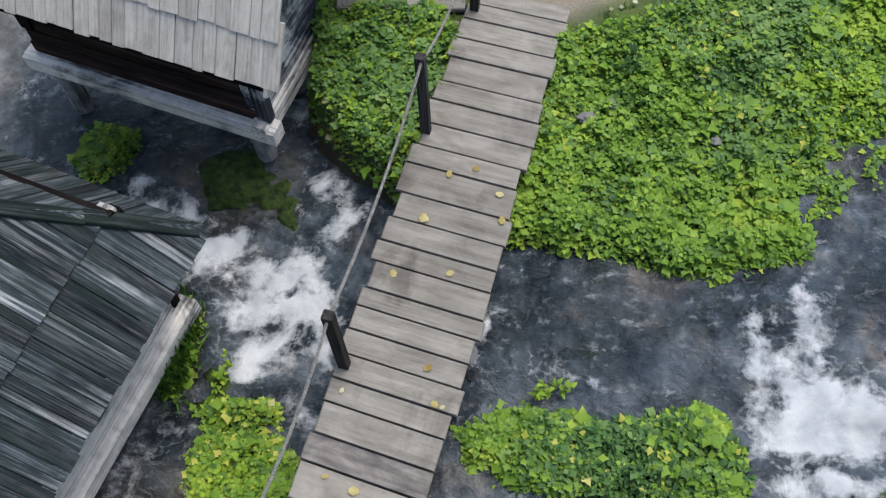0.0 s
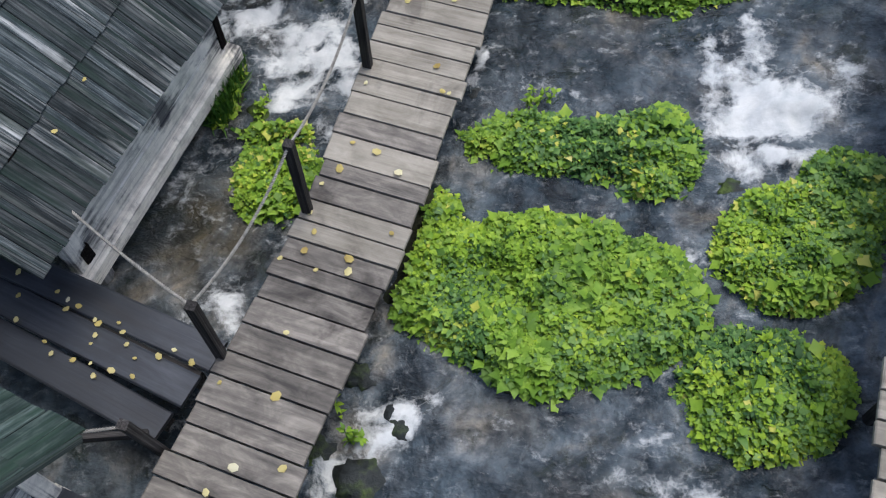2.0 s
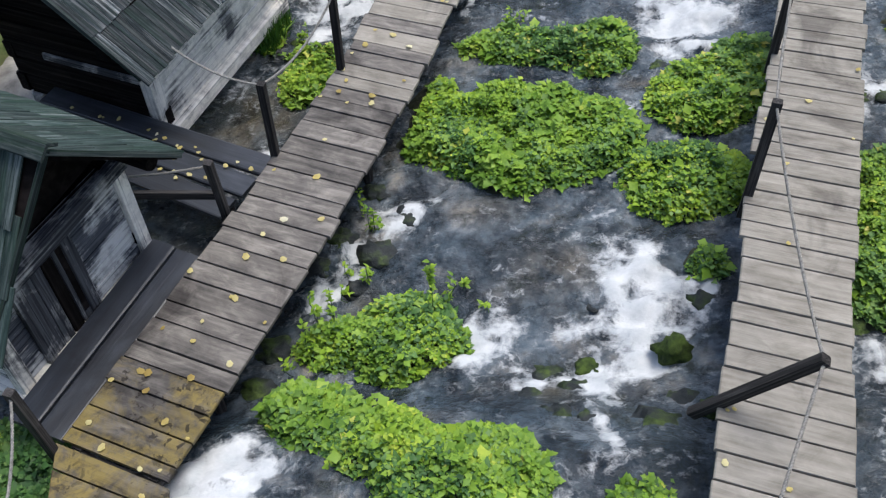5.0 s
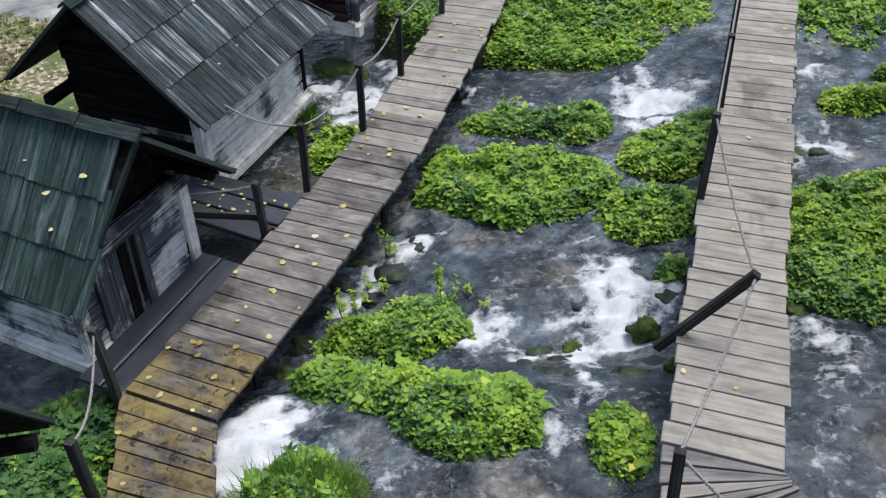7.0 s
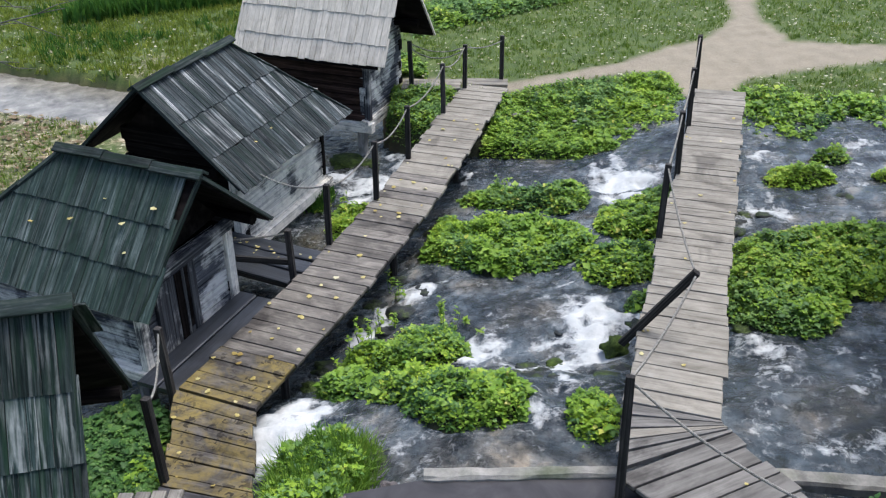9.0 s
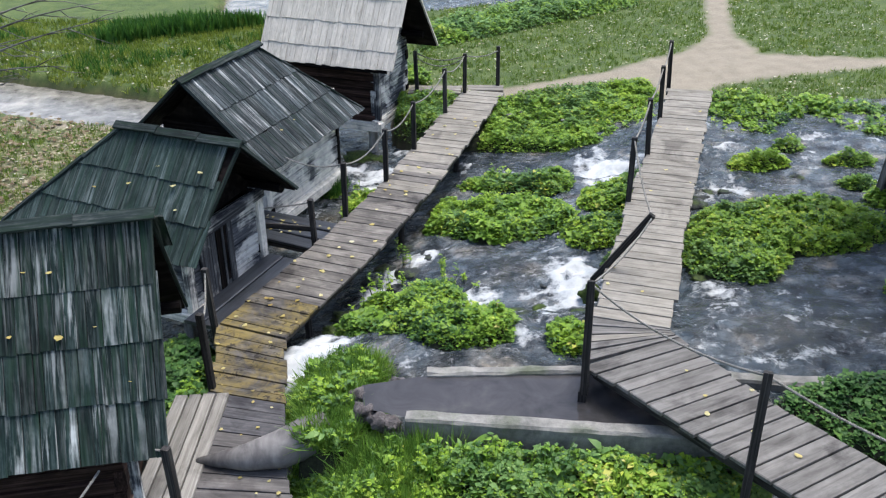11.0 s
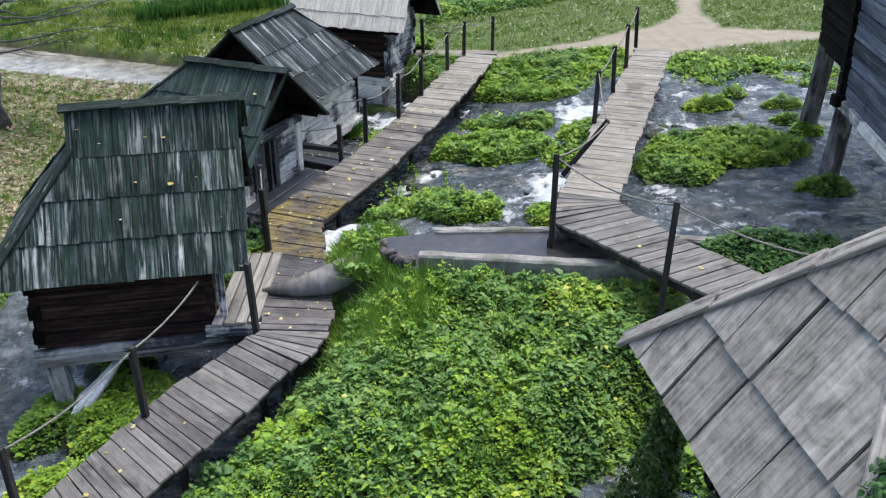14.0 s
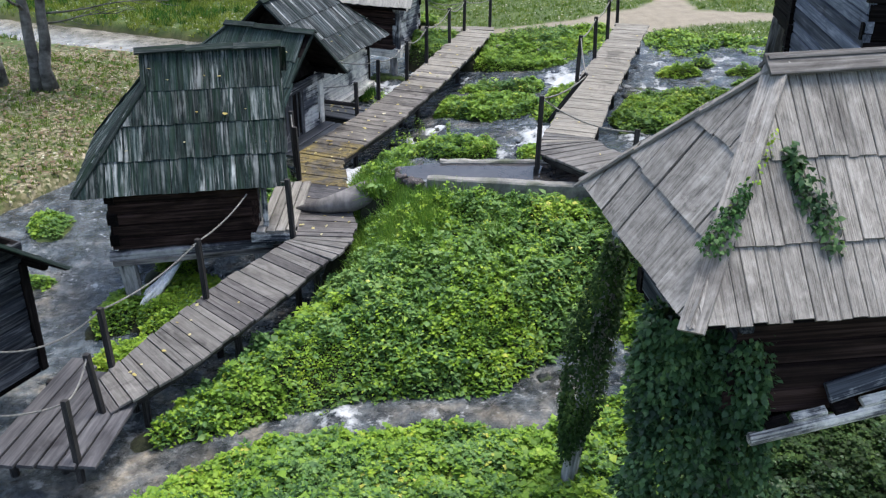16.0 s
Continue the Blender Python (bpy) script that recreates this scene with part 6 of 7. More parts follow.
def canopy(x, y, seed):
    """Height of the foliage, 0 to about 1: rounded cushions with deep clefts between."""
    a = 1 - np.abs(fbm(x, y, 1.6, 3, seed))
    b = 1 - np.abs(fbm(x, y, 4.2, 2, seed + 11))
    return np.clip(0.22 + 0.5 * a * a + 0.42 * b * b - 0.18 + 0.12 * fbm(x, y, 0.8, 2, seed + 23), 0.08, 1.2)


def herbs(name, label, box, test, density, height, scale=1.0, seed=1, big=3.0, dark=0.0, kinds=None, below=False):
    """A patch of low herbs as one uncountable thing; density in leaves a square metre."""
    r = np.random.default_rng(seed)
    area = (box[1] - box[0]) * (box[3] - box[2])
    root = thing(name, ((box[0] + box[1]) / 2, (box[2] + box[3]) / 2, 0), label, "plants", "", "stuff")
    x, y, t = scatter(box, test, int(area * density), seed)
    keep = clear_of_walks(x, y) | below
    x, y, t = x[keep], y[keep], t[keep]
    top = height * canopy(x, y, seed) * np.clip(0.22 + 3.0 * t, 0.22, 1.0)
    sink = r.beta(0.8, 2.8, len(x))
    z = ground_z(x, y) + np.maximum(top * (1 - sink), 0.015) + r.normal(0, 0.012, len(x))
    # each kind keeps to patches of its own, with strays
    pick = KINDS if kinds is None else kinds
    score = np.stack([np.log(sh * (1 + (dark if m is LEAF_DARK else 0))) + 2.4 * fbm(x, y, 0.9, 3, seed + 50 + 7 * k) + 0.7 * r.gumbel(0, 1, len(x)) for k, (m, ln, pt, sh) in enumerate(pick)])
    kind = score.argmax(0)
    for k, (mat, ln, pointed, share) in enumerate(pick):
        i = kind == k
        n = int(i.sum())
        if n == 0:
            continue
        size = np.clip(ln * scale * r.lognormal(0, 0.35, n), 0.014, 0.17)
        me = leaf_mesh(name, np.stack([x[i], y[i], z[i]], 1), r.uniform(0, 6.283, n), r.normal(0.1, 0.3, n), r.normal(0, 0.3, n), size, mat, POINTED if pointed else LOBED, LEAF_FACES if pointed else LOBED_FACES)
        under(new("foliage", me), root)
    # taller single plants, their leaves in whorls up the stalk
    for k, (mat, ln) in enumerate(BIG_KINDS if big else ()):
        cx, cy, ct = scatter(box, test, int(area * big / 4), seed + 90 + k)
        ok = clear_of_walks(cx, cy) & (ct > 0.12) & (fbm(cx, cy, 0.8, 2, seed + 70 + k) > -0.15)
        cx, cy, ct = cx[ok], cy[ok], ct[ok]
        if len(cx) == 0:
            continue
        base = ground_z(cx, cy) + height * canopy(cx, cy, seed) * 0.75
        tall = r.uniform(0.04, 0.16, len(cx)) * scale
        i = np.repeat(np.arange(len(cx)), 11)
        tier = np.tile(np.array([0, 0, 0, 0, 0.4, 0.4, 0.4, 0.75, 0.75, 1.0, 1.0]), len(cx))
        n = len(i)
        yaw = r.uniform(0, 6.283, n)
        pos = np.stack([cx[i] + 0.02 * np.cos(yaw), cy[i] + 0.02 * np.sin(yaw), base[i] + tall[i] * tier], 1)
        size = ln * scale * np.repeat(r.uniform(0.6, 1.15, len(cx)), 11) * (1.1 - 0.55 * tier) * r.uniform(0.8, 1.2, n)
        under(new("foliage", leaf_mesh(name, pos, yaw, 0.25 + 0.5 * tier + r.normal(0, 0.2, n), r.normal(0, 0.25, n), size, mat, POINTED)), root)
    return root


def tufts(name, label, box, test, density, height, mat, seed, blades=6, lean=0.5, thin=1.0, patchy=True):
    r = np.random.default_rng(seed)
    area = (box[1] - box[0]) * (box[3] - box[2])
    x, y, t = scatter(box, test, int(area * density), seed)
    if patchy:
        keep = ripple(x, y, 1.8, seed) + r.normal(0, 0.6, len(x)) > -0.5
        x, y = x[keep], y[keep]
    z = ground_z(x, y)
    pos = np.repeat(np.stack([x, y, z - 0.01], 1), blades, 0)
    m = len(pos)
    pos[:, :2] += r.normal(0, 0.03, (m, 2))
    me = leaf_mesh(name, pos, r.uniform(0, 6.283, m), 1.57 - np.abs(r.normal(0, lean, m)), r.uniform(0, 6.28, m), height * r.uniform(0.5, 1.3, m), mat, BLADE_SHAPE * np.array([1, thin, 1]), BLADE_FACES)
    ob = under(new(name, me), None)
    return tagged(ob, label, "grass", "", "stuff")


def island_test(names):
    def test(x, y):
        d = np.full(np.shape(x), -1.0)
        for nm in names:
            for o in ISLANDS[nm][1]:
                d = np.maximum(d, oval(x, y, *o))
        return d + 0.04 + 0.13 * fbm(x, y, 2.2, 5, 77)
    return test


for k, (nm, box) in enumerate({
    "strip": (-0.4, 2.3, 1.6, 2.9), "broad": (-1.0, 2.3, -0.5, 1.7), "eastern": (2.0, 3.8, 0.4, 2.2), "round": (1.6, 3.3, -0.9, 0.5),
    "double": (-1.9, 1.4, -5.0, -1.4), "tuft_a": (1.2, 2.3, -5.2, -3.9), "tuft_b": (2.3, 2.9, -1.7, -1.0), "mill_side": (-3.3, -1.5, 1.3, 3.7),
    "right_bed": (3.4, 7.4, -3.0, 0.6), "right_tuft": (4.8, 7.6, 0.8, 2.7), "under_mill": (-6.5, -3.4, -10.7, -6.5), "weir_strip": (3.9, 7.7, -7.9, -5.7), "between_mills": (-5.0, -3.0, -6.2, -3.2), "pond_tufts": (-9, -3.8, -8.0, 8.4), "leg_tufts": (5.8, 7.9, -3.2, 3.4),
}.items()):
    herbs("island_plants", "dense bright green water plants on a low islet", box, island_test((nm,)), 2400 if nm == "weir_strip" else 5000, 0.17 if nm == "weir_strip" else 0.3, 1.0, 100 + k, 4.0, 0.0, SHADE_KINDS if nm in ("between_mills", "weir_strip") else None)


def north_bank(x, y):
    d, h = land(x, y)
    near = np.interp(x, [-2, -0.6, 0.4, 1.9, 3.1, 4.0, 5.2, 7, 9, 12], [8.6, 6.1, 6.2, 6.7, 7.3, 7.4, 6.2, 5.9, 5.6, 5.4])
    on_path = path_mask(x, y)
    return np.where((y < near + 0.25 * ripple(x, y, 2.0)) & (x > -2.0) & (on_path < 0.3), d + 0.05, -1)


herbs("bank_plants", "dense green herbs covering the stream bank", (-2.0, 5.0, 3.5, 8.6), north_bank, 4000, 0.27, 1.05, 200, 5.0)
herbs("bank_plants", "leafy green herbs on the bank beyond the boardwalk", (5.0, 11.0, 3.2, 6.6), north_bank, 1500, 0.36, 1.5, 210, 4.0, 1.0)


def mound(x, y):
    d, h = land(x, y)
    low = np.interp(x, [-3.2, -0.9, 0.9, 2.4], [-12.6, -11.6, -11.25, -10.4])
    return np.where((y < -4.4) & (y > low) & (x > -3.6) & (x < 4.0) & ((y < -7.12) | (x < -0.72)), np.minimum(d + np.where((y < -8.2) & (x < -0.3), 0.34, 0.14), 0.7 * (3.7 + 0.25 * fbm(x, y, 1.5, 3, 8) - x)), -1)


herbs("mound_plants", "thick mixed herbs on the mound below the channel", (-3.5, 4.0, -12.4, -4.4), mound, 3400, 0.36, 0.92, 220, 16.0, 0.0, MOUND_KINDS)


def walk_foot(x, y):
    edge = [along(DOWN_RIGHT, i / 30) for i in range(21)]
    d = np.min([np.hypot(x - p.x + 0.1, y - p.y - 0.05) for p in edge], 0)
    return 0.42 - d + 0.1 * fbm(x, y, 2.0, 3, 61)


herbs("bank_plants", "leafy herbs coloured dark for shade at the sloping boardwalk's foot", (-3.6, -1.0, -11.6, -8.4), walk_foot, 2600, 0.5, 1.1, 223, 0.0, 0.0, SHADE_KINDS, True)


def gap_side(x, y):
    return np.maximum(oval(x, y, 4.9, -10.3, 1.2, 0.9, 30), oval(x, y, 4.25, -8.75, 0.75, 1.15, -20)) + 0.1


# a larger share of dark leaves colours in the shade below the walk
herbs("bank_plants", "green herbs beneath the turning boardwalk", (3.3, 6.2, -11.4, -7.4), gap_side, 1800, 0.3, 1.2, 225, 6.0, 4.0)


def foreground(x, y):
    d, h = land(x, y)
    low = np.interp(x, [-3.2, -0.9, 0.9, 2.4], [-12.6, -11.6, -11.25, -10.9])
    return np.where((y < low) & (x > -3.6) & (x < 3.7), d + 0.1, -1)


herbs("bank_plants", "low green herbs along the lower stream", (-3.6, 3.7, -15.8, -10.8), foreground, 3300, 0.28, 1.1, 230, 9.0)


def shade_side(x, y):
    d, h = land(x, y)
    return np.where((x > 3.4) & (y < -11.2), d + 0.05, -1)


# near-black ivy colours put the mill's shade into the ground cover
herbs("shade_ground_leaves", "ground leaves coloured dark for the shade under the mill", (3.4, 8.2, -15.8, -10.8), shade_side, 2600, 0.3, 1.0, 235, 0.0, 0.0, ((IVY, 0.06, False, 0.3), (IVY_FINE, 0.055, False, 0.7)))


def lawn(x, y):
    d, h = land(x, y)
    return np.where((x > -2.2) & (y > 5.4) & (y < 19) & (path_mask(x, y) < 0.35), d, -1)


tufts("lawn_grass", "short lawn grass strewn with pale leaves", (-2.2, 12, 5.4, 19), lawn, 75, 0.11, GRASS, 240)


def hedge(x, y):
    d, h = land(x, y)
    line = 10.2 + 0.9 * (x + 1.6)
    return np.where((x > -1.9) & (x < 4.5), np.minimum(1.1 - np.abs(y - line - 1.4) * 0.75, d), -1)


herbs("nettle_bank", "waist-high bank of dull green nettles", (-2.0, 4.6, 9, 18), hedge, 900, 0.55, 1.9, 250, 0.0, 0.0, ((LEAF_BLUE, 0.05, True, 0.75), (LEAF, 0.05, True, 0.25)))


def field(x, y):
    d, h = land(x, y)
    return np.where((x < -5.8) & (x > -20) & (y > -8), d, -1)


tufts("meadow_grass", "long yellow-green meadow grass by the pond", (-19, -6, 8.5, 17.5), field, 85, 0.17, MEADOW, 260)
tufts("sedge", "clumps of dark sedge in the meadow", (-19, -6, 8.5, 17.5), lambda x, y: np.where(ripple(x, y, 0.7, 4.0) > 0.12, field(x, y), -1), 30, 0.26, REED, 265, 6, 0.5)
tufts("field_grass", "sparse grass among fallen leaves", (-19, -8.4, -8, 7), field, 60, 0.13, GRASS, 270)


def reeds(x, y):
    d, h = land(x, y)
    return np.where((x < -6.0) & (x > -13), np.minimum(1.1 - np.abs(y - 16.2 - 0.6 * (x + 10.8)) * 1.4, d), -1)


tufts("reeds", "band of tall green reeds at the water's edge", (-14, -7, 13, 19), reeds, 130, 0.55, REED, 280, 6, 0.25)

# long grass hanging beside the bend
tufts("bank_grass", "long grass hanging over the bank", (-1.9, 0.1, -9.0, -4.9), lambda x, y: np.where(clear_of_walks(x, y) & (oval(x, y, 0.2, -4.2, 1.2, 0.8) < 0), land(x, y)[0] + 0.1, -1), 420, 0.3, GRASS_LUSH, 290, 9, 0.8, 0.38, False)
tufts("mound_grass", "fine bright grass growing through the mound's herbs", (-3.2, 3.4, -11.4, -7.2), lambda x, y: np.where(clear_of_walks(x, y) & (fbm(x, y, 0.75, 3, 301) > 0.26), mound(x, y), -1), 14, 0.42, GRASS_LUSH, 292, 12, 0.5, 0.25, False)
tufts("mill_grass", "grass tuft at the mill's foot", (-3.3, -2.6, 2.5, 3.6), island_test(("mill_side",)), 420, 0.25, REED, 291, 8, 0.6)


def ivy(name, label, points, radius, count, size, mat, seed, fill=0.35):
    """Leaves hanging round a line of points."""
    r = np.random.default_rng(seed)
    pts = np.array(points)
    k = r.integers(0, len(pts) - 1, count)
    f = r.uniform(0, 1, count)[:, None]
    c = pts[k] * (1 - f) + pts[k + 1] * f
    rad = np.array(radius)
    a = r.uniform(0, 6.283, count)
    wild = 0.9 + 0.35 * ripple(np.cos(a) * 2.0, c[:, 2] * 1.6 + np.sin(a), 1.0, seed) + 0.2 * ripple(np.cos(a) * 4.0, c[:, 2] * 5.0 + np.sin(a) * 3, 1.0, seed + 1.0)
    rr = wild * (rad[k] * (1 - f[:, 0]) + rad[k + 1] * f[:, 0]) * np.sqrt(r.uniform(fill, 1.0, count))
    c[:, 0] += rr * np.cos(a)
    c[:, 1] += rr * np.sin(a)
    c[:, 2] += r.normal(0, 0.06, count)
    me = leaf_mesh(name, c, a + r.normal(0, 0.5, count), r.normal(-0.55, 0.5, count), r.normal(0, 0.55, count), size * r.uniform(0.5, 1.3, count), mat, HEART)
    return tagged(under(new(name, me), None), label, "ivy", "", "stuff")


ivy("ivy", "ivy smothering the log post of the mill", [(2.7, -13.0, 2.4), (2.55, -13.0, 1.3), (2.4, -12.97, 0.1), (2.36, -12.95, -0.7)], [0.16, 0.3, 0.26, 0.14], 9500, 0.042, IVY_FINE, 300)
ivy("ivy", "thick dark ivy curtain under the mill's eave", [(3.0, -15.55, 2.9), (3.15, -15.6, 2.0), (3.2, -15.6, 1.0), (3.25, -15.5, -1.0)], [0.3, 0.5, 0.62, 0.75], 15000, 0.06, IVY, 310)
ivy("ivy", "dark ivy hanging on the mill wall", [(3.5, -15.7, 2.9), (3.6, -15.75, 2.2), (3.7, -15.7, 1.2)], [0.3, 0.32, 0.35], 4500, 0.058, IVY, 320)
ivy("roof_ivy", "ivy sprig spreading over the roof hip", [F6(-2.2, -1.1, 3.72), F6(-2.1, -1.02, 3.84), F6(-1.97, -0.92, 3.97), F6(-1.82, -0.8, 4.08)], [0.13, 0.16, 0.09, 0.03], 620, 0.04, LEAF_DARK, 330, 0.0)
ivy("roof_ivy", "yellow-green ivy tendrils climbing the roof hip", [F6(-2.0, -0.95, 3.95), F6(-1.8, -0.78, 4.12), F6(-1.62, -0.62, 4.32), F6(-1.5, -0.5, 4.48)], [0.08, 0.06, 0.035, 0.02], 75, 0.034, LEAF_LIME, 331, 0.0)
ivy("roof_ivy", "ivy sprig trailing down the roof boards", [F6(-1.2, -1.15, 3.7), F6(-1.27, -0.95, 3.93), F6(-1.38, -0.76, 4.14), F6(-1.42, -0.6, 4.31)], [0.09, 0.13, 0.09, 0.03], 560, 0.056, IVY, 340, 0.0)
ivy("ivy", "leafy ivy shoot reaching out from the curtain", [(3.75, -15.75, 1.75), (3.95, -15.8, 1.95), (4.15, -15.8, 2.1)], [0.12, 0.1, 0.06], 120, 0.07, LEAF_DARK, 345)

# fallen leaves on decks and roofs
fr = np.random.default_rng(5)


def fallen(name, label, spans, count, dz, size=0.05):
    left, right = spans
    pts = []
    for _ in range(count):
        s, f = fr.beta(1.6, 1.1), fr.uniform(0.04, 0.96)
        p = along(left, s).lerp(along(right, s), f)
        pts.append((p.x, p.y, p.z + dz))
    n = len(pts)
    me = leaf_mesh(name, np.array(pts), fr.uniform(0, 6.28, n), fr.normal(0.1, 0.08, n), fr.normal(0, 0.15, n), size * fr.uniform(0.6, 1.4, n), FALLEN, LEAF_SHAPE * np.array([1, 1.5, 1]))
    return tagged(under(new(name, me), None), label, "leaves", "", "stuff")


fallen("fallen_leaves", "yellow fallen leaves on the boardwalk", (MILL_LEFT, MILL_RIGHT), 52, 0.015, 0.06)
fallen("fallen_leaves", "yellow fallen leaves on the mossy bend", (BEND_LEFT, BEND_RIGHT), 24, 0.015, 0.045)
fallen("fallen_leaves", "a few yellow leaves on the raised boardwalk", (HIGH_LEFT, HIGH_RIGHT), 14, 0.015, 0.045)
fallen("fallen_leaves", "a few yellow leaves on the sloping boardwalk", (DOWN_LEFT, DOWN_RIGHT), 9, 0.015, 0.05)
fallen("fallen_leaves", "a few yellow leaves on the turning boardwalk", (TURN_LEFT, TURN_RIGHT), 10, 0.015, 0.06)
fallen("fallen_leaves", "yellow leaves on the dark side bridge", ([(-5.0, 0.8, -0.46), (-2.2, -0.25, -0.42)], [(-4.9, 0.1, -0.46), (-2.6, -0.9, -0.42)]), 30, 0.02, 0.045)

# bare-limbed trees by the pond
BARK = wood("bark", (0.05, 0.047, 0.044), (0.13, 0.125, 0.118), (0.23, 0.22, 0.21), 0.5, 4.0, 0.95, var=0.1)


def tree(x, y, h, lean, seed):
    r = random.Random(seed)
    root = thing("tree", (x, y, -1.3), "grey-barked waterside tree with spreading bare limbs", "tree", "waterside trees")
    pts = [(x + lean * (i / 8) ** 1.3 + r.uniform(-0.05, 0.05), y + r.uniform(-0.05, 0.05), -1.35 + h * i / 8) for i in range(9)]
    tube("trunk", pts, [0.19 * (1 - 0.09 * i) + (0.07 if i == 0 else 0) for i in range(9)], BARK, root, 10)
    crown = []
    for k in range(9):
        i = r.randrange(3, 9)
        b = Vector(pts[i])
        a = r.uniform(-0.9, 0.9) if k < 4 else r.uniform(0, 6.28)
        ln = r.uniform(1.5, 3.2)
        limb = [b + Vector((math.cos(a) * ln * j / 6, math.sin(a) * ln * j / 6, (0.5 if k >= 4 else 0.1) * ln * j / 6 + r.uniform(-0.06, 0.06))) for j in range(7)]
        tube("limb", limb, [0.055 * (1 - j / 7.5) for j in range(7)], BARK, root, 6)
        crown += [p for p in limb[2:]]
    n = 1600
    c = np.array([tuple(crown[fr.integers(0, len(crown))]) for _ in range(n)]) + fr.normal(0, 0.3, (n, 3))
    c = c[c[:, 2] > 2.2]
    n = len(c)
    if n:
        me = leaf_mesh("crown", c, fr.uniform(0, 6.28, n), fr.normal(0, 0.5, n), fr.normal(0, 0.5, n), 0.08 * fr.uniform(0.7, 1.3, n), LEAF)
        under(new("crown", me), root)


tree(-12.55, 2.95, 6.5, -0.2, 1)
tree(-12.25, 2.95, 6.2, 0.5, 2)
tree(-13.9, 3.3, 6.8, -0.3, 3)


def strewn(name, label, box, test, count, size, mat, seed):
    """Loose leaves lying on the ground."""
    r = np.random.default_rng(seed)
    x, y, t = scatter(box, test, count, seed)
    n = len(x)
    pos = np.stack([x, y, ground_z(x, y) + r.uniform(0.01, 0.07, n)], 1)
    me = leaf_mesh(name, pos, r.uniform(0, 6.28, n), r.normal(0.1, 0.2, n), r.normal(0, 0.2, n), size * r.uniform(0.6, 1.5, n), mat, LEAF_SHAPE * np.array([1, 1.3, 1]))
    return tagged(under(new(name, me), None), label, "leaves", "", "stuff")


BROWN = mat_leaf("brown_leaf", (0.07, 0.045, 0.025), (0.17, 0.12, 0.07), (0.3, 0.24, 0.16), (0.42, 0.37, 0.27), 0.7)
strewn("lawn_leaves", "pale dry leaves strewn over the lawn", (-1.5, 12, 6, 18), lawn, 2600, 0.05, PALE_LEAF, 400)
strewn("field_leaves", "brown leaf litter under the waterside trees", (-18, -8.4, -6, 8), field, 4500, 0.09, BROWN, 410)
strewn("field_leaves", "yellowed leaves scattered in the field", (-18, -6, -6, 15), field, 2600, 0.06, PALE_LEAF, 420)
strewn("bank_leaves", "yellow leaves caught among the bank herbs", (-2, 5, 4, 7), north_bank, 120, 0.06, FALLEN, 430)


def roof_leaf(F, hs, rz, ez, x, f):
    """A leaf resting on the near slope of a roof at x along the ridge, f of the way up."""
    p = F(x, -hs * (1 - f), ez + (rz - ez) * f + 0.075)
    return (p.x, p.y, p.z)


spots = [roof_leaf(F2, 1.62, 2.0, 0.6, x, f) for x, f in ((-0.2, 0.18), (0.35, 0.2))]
spots += [roof_leaf(F3, 1.12, 2.0, 0.6, x, f) for x, f in ((0.2, 0.55), (-0.6, 0.5), (0.65, 0.7))]
spots += [roof_leaf(F4, 1.25, 2.8, 0.8, x, f) for x, f in ((-0.1, 0.78), (0.2, 0.5), (-1.0, 0.85), (-0.5, 0.3))]
spots += [roof_leaf(F4, 1.25, 2.8, 0.8, x, f) for x, f in ((-0.75, 0.76), (0.1, 0.77), (0.55, 0.52), (-0.3, 0.52), (0.85, 0.27), (-1.5, 0.26), (-0.2, 0.98), (0.3, 0.97))]
spots += [roof_leaf(F3, 1.12, 2.0, 0.6, x, f) for x, f in ((0.4, 0.35), (-0.2, 0.68), (-1.2, 0.4))]
n = len(spots)
me = leaf_mesh("roof_leaves", np.array(spots), fr.uniform(0, 6.28, n), fr.normal(0.0, 0.1, n), fr.normal(0, 0.1, n), 0.075 * fr.uniform(0.55, 1.15, n), FALLEN, LEAF_SHAPE * np.array([1, 1.4, 1]))
tagged(under(new("roof_leaves", me), None), "single yellow leaves lying on the mill roofs", "leaves", "", "stuff")

# lamp-thin marker pole on the lawn
pole = thing("pole", (2.1, 15.8, -0.05), "thin pale grey pole standing in the grass", "pole")
tube("shaft", [(2.1, 15.8, -0.2), (2.1, 15.8, 1.2), (2.1, 15.8, 2.4)], 0.05, LOG, pole, 8)

# long bare twigs reaching out over the pond
more = random.Random(12)
twigs = [o for o in scene.objects if o.name == "tree.001"][0]
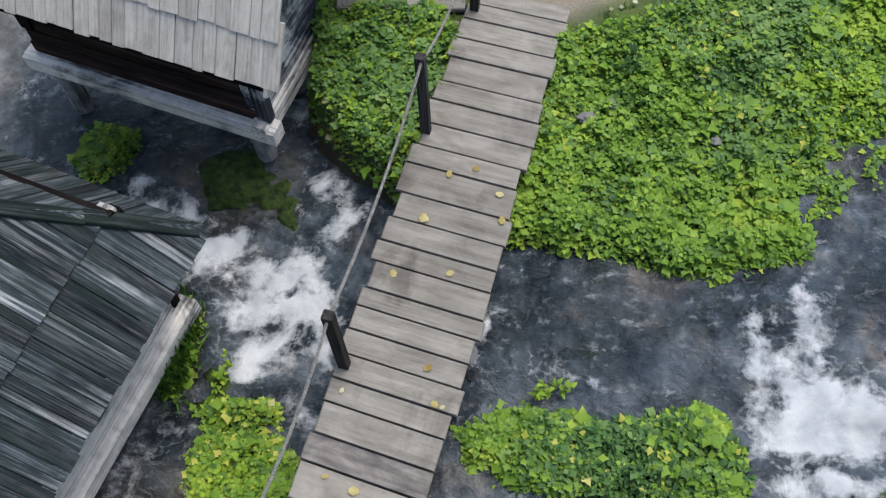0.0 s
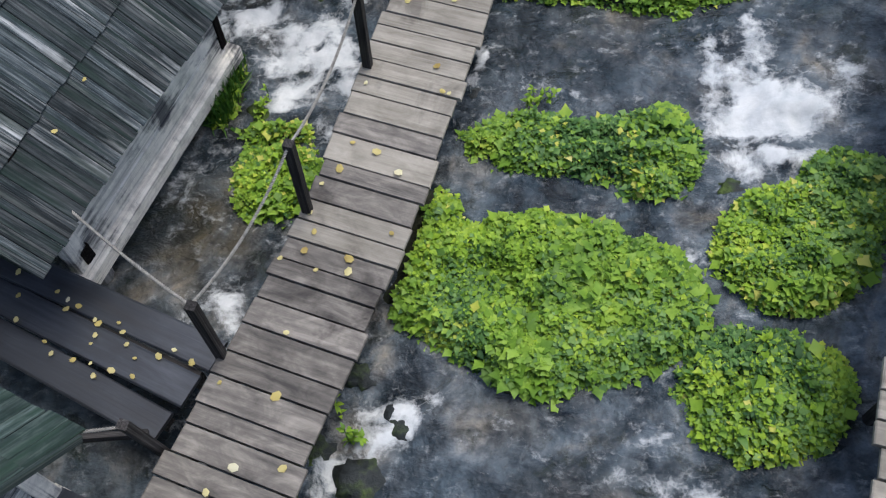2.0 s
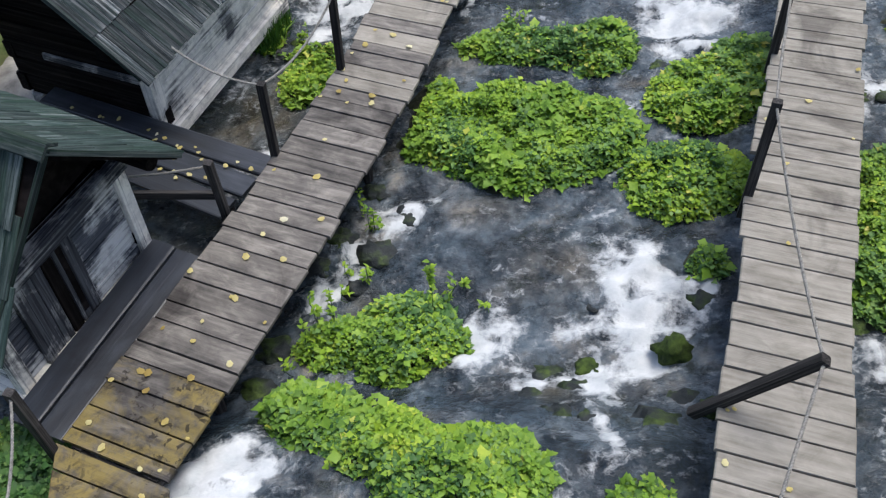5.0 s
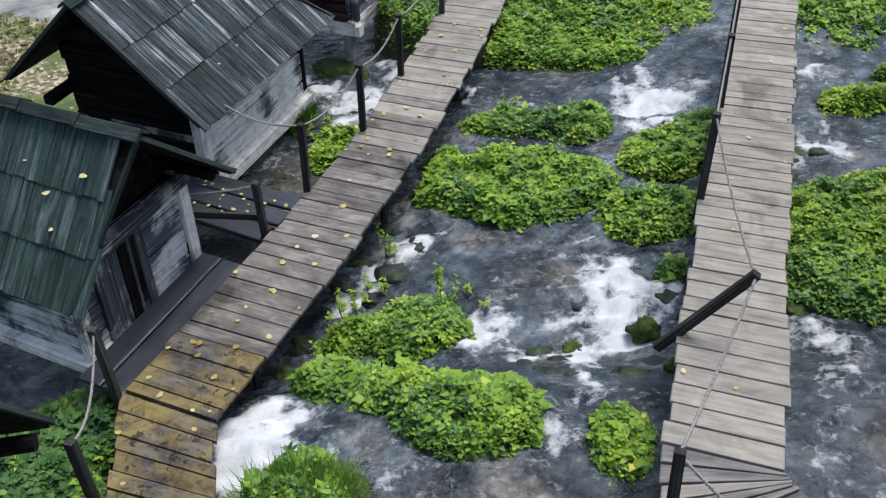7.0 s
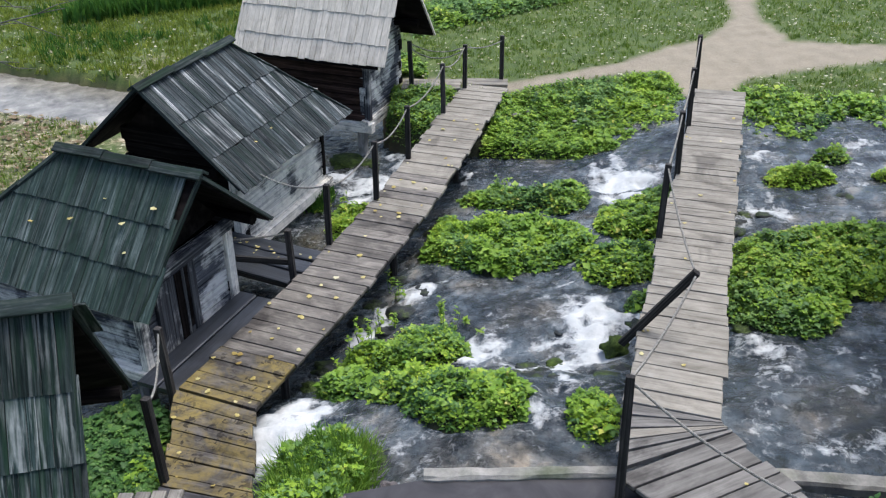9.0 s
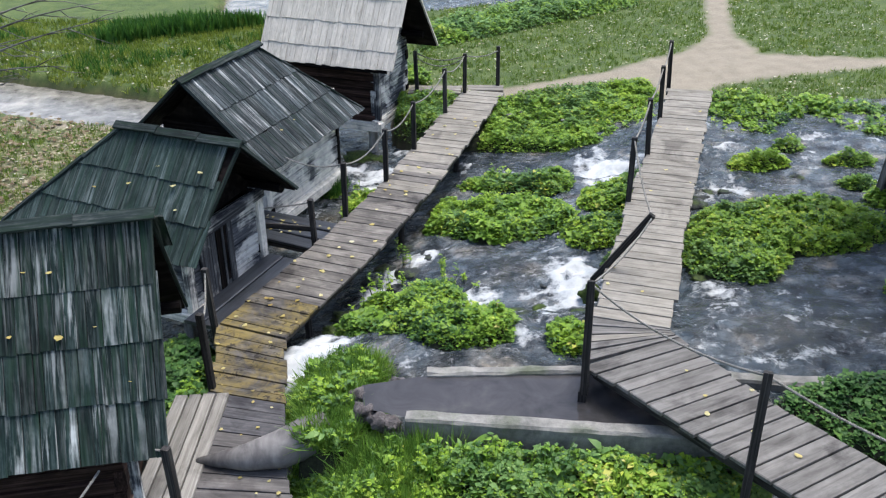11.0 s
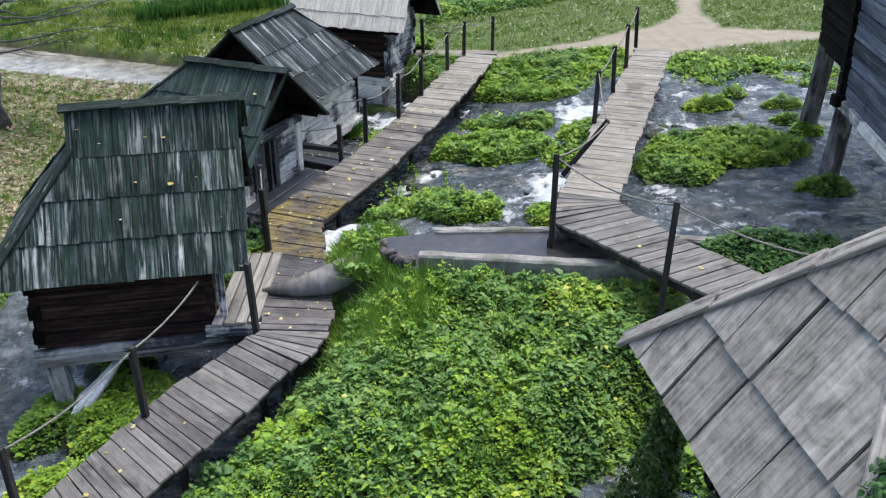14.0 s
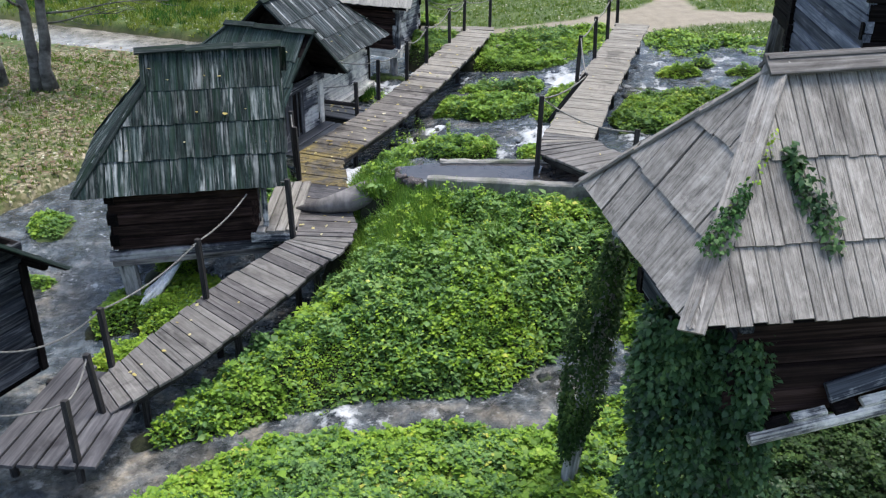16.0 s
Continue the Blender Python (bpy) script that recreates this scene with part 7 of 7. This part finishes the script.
for a, b, c in (((-12.0, 3.0, 2.2), (-9.7, 3.2, 2.5), (-8.2, 3.25, 2.85)), ((-12.0, 3.0, 2.0), (-9.75, 3.2, 2.22), (-7.5, 3.2, 2.75)), ((-12.05, 3.0, 1.4), (-9.86, 3.2, 1.74), (-7.3, 3.2, 2.45)), ((-12.05, 3.0, 1.0), (-10.4, 3.4, 1.2), (-8.6, 3.6, 1.3)), ((-12.0, 3.0, 2.6), (-10.2, 3.6, 3.0), (-8.4, 4.0, 3.5)), ((-12.05, 3.0, 1.7), (-10.5, 2.6, 1.75), (-9.0, 2.4, 2.1)), ((-12.3, 3.0, 0.7), (-11.2, 3.3, 0.85), (-9.9, 3.5, 0.9))):
    pts = sagging(a, b, 0.05, 4)[:-1] + sagging(b, c, -0.06, 5)
    tube("limb", pts, [0.035 * (1 - i / 11) for i in range(len(pts))], BARK, twigs, 5)
    for k in (2, 3, 4, 5, 6, 7, 8):
        p, up = pts[k], more.choice((-1, 1)) * more.uniform(0.05, 0.3)
        ln = more.uniform(0.4, 1.0)
        tube("limb", [p, p + Vector((0.45 * ln, more.uniform(-0.1, 0.2), up * 0.6)), p + Vector((ln, more.uniform(-0.1, 0.3), up))], [0.012, 0.008, 0.004], BARK, twigs, 4)


def mat_spray():
    m = Mat("white_water", 0.6)
    v = m.coords((6, 6, 2), "Object", False)
    a = m.noise(v, 3.0, 6.0, 0.7)
    return m.done(m.ramp(a, [(0.35, (0.5, 0.54, 0.57)), (0.6, (0.8, 0.83, 0.85))]), None, a, 0.8, 0.05)


SPRAY = mat_spray()
jet = thing("water_jet", (-4.8, -8.5, -1.2), "white water spilling from under the mill", "water")
for k, (dx, dy, w) in enumerate(((0.0, 0.0, 1.0), (0.05, -0.07, 0.7), (-0.05, 0.05, 0.75), (0.09, 0.02, 0.55), (-0.03, -0.12, 0.5))):
    spread = [0.35, 0.6, 1.0, 1.6, 2.0]
    line = [(-4.4, -8.0, -0.7), (-4.54, -8.25, -0.86), (-4.7, -8.48, -1.05), (-4.86, -8.58, -1.24), (-4.98, -8.6, -1.5)]
    tube("water_strand", [(x + dx * f, y + dy * f, z) for (x, y, z), f in zip(line, spread)], [0.035 * w, 0.05 * w, 0.075 * w, 0.12 * w, 0.15 * w], SPRAY, jet, 8)


def sprigs(name, label, at, seed, tall=0.35):
    """A few tall leafy stalks."""
    r = np.random.default_rng(seed)
    root = thing(name, at, label, "plant", "tall sprigs")
    pos = []
    for k in range(4):
        dx, dy = r.normal(0, 0.08, 2)
        top = Vector(at) + Vector((dx * 2, dy * 2, tall * r.uniform(0.7, 1.2)))
        tube("stem", [Vector(at) + Vector((dx, dy, -0.1)), Vector(at).lerp(top, 0.6) + Vector((dx, dy, 0)), top], [0.006, 0.005, 0.003], LEAF_DARK, root, 4)
        for j in range(14):
            p = (Vector(at) + Vector((dx, dy, 0))).lerp(top, r.uniform(0.3, 1.0))
            pos.append((p.x, p.y, p.z))
    n = len(pos)
    me = leaf_mesh("leaves", np.array(pos), r.uniform(0, 6.28, n), r.normal(0.3, 0.3, n), r.normal(0, 0.3, n), 0.065 * r.uniform(0.6, 1.3, n), LEAF_LIME, POINTED)
    under(new("foliage", me), root)


for k, (x, y, h) in enumerate(((-1.0, -1.45, 0.5), (-1.18, -2.18, 0.55), (-0.94, -0.8, 0.5), (-0.17, -1.86, 0.55), (0.16, -1.67, 0.3), (-1.43, -2.58, 0.45), (0.35, 2.69, 0.3), (-2.34, 2.73, 0.35), (0.2, -7.4, 0.4), (0.9, -7.5, 0.35))):
    sprigs("sprig", "tall yellow-green leafy sprig at the water's edge", (x, y, float(ground_z(x, y)) + 0.05), 500 + k, h)
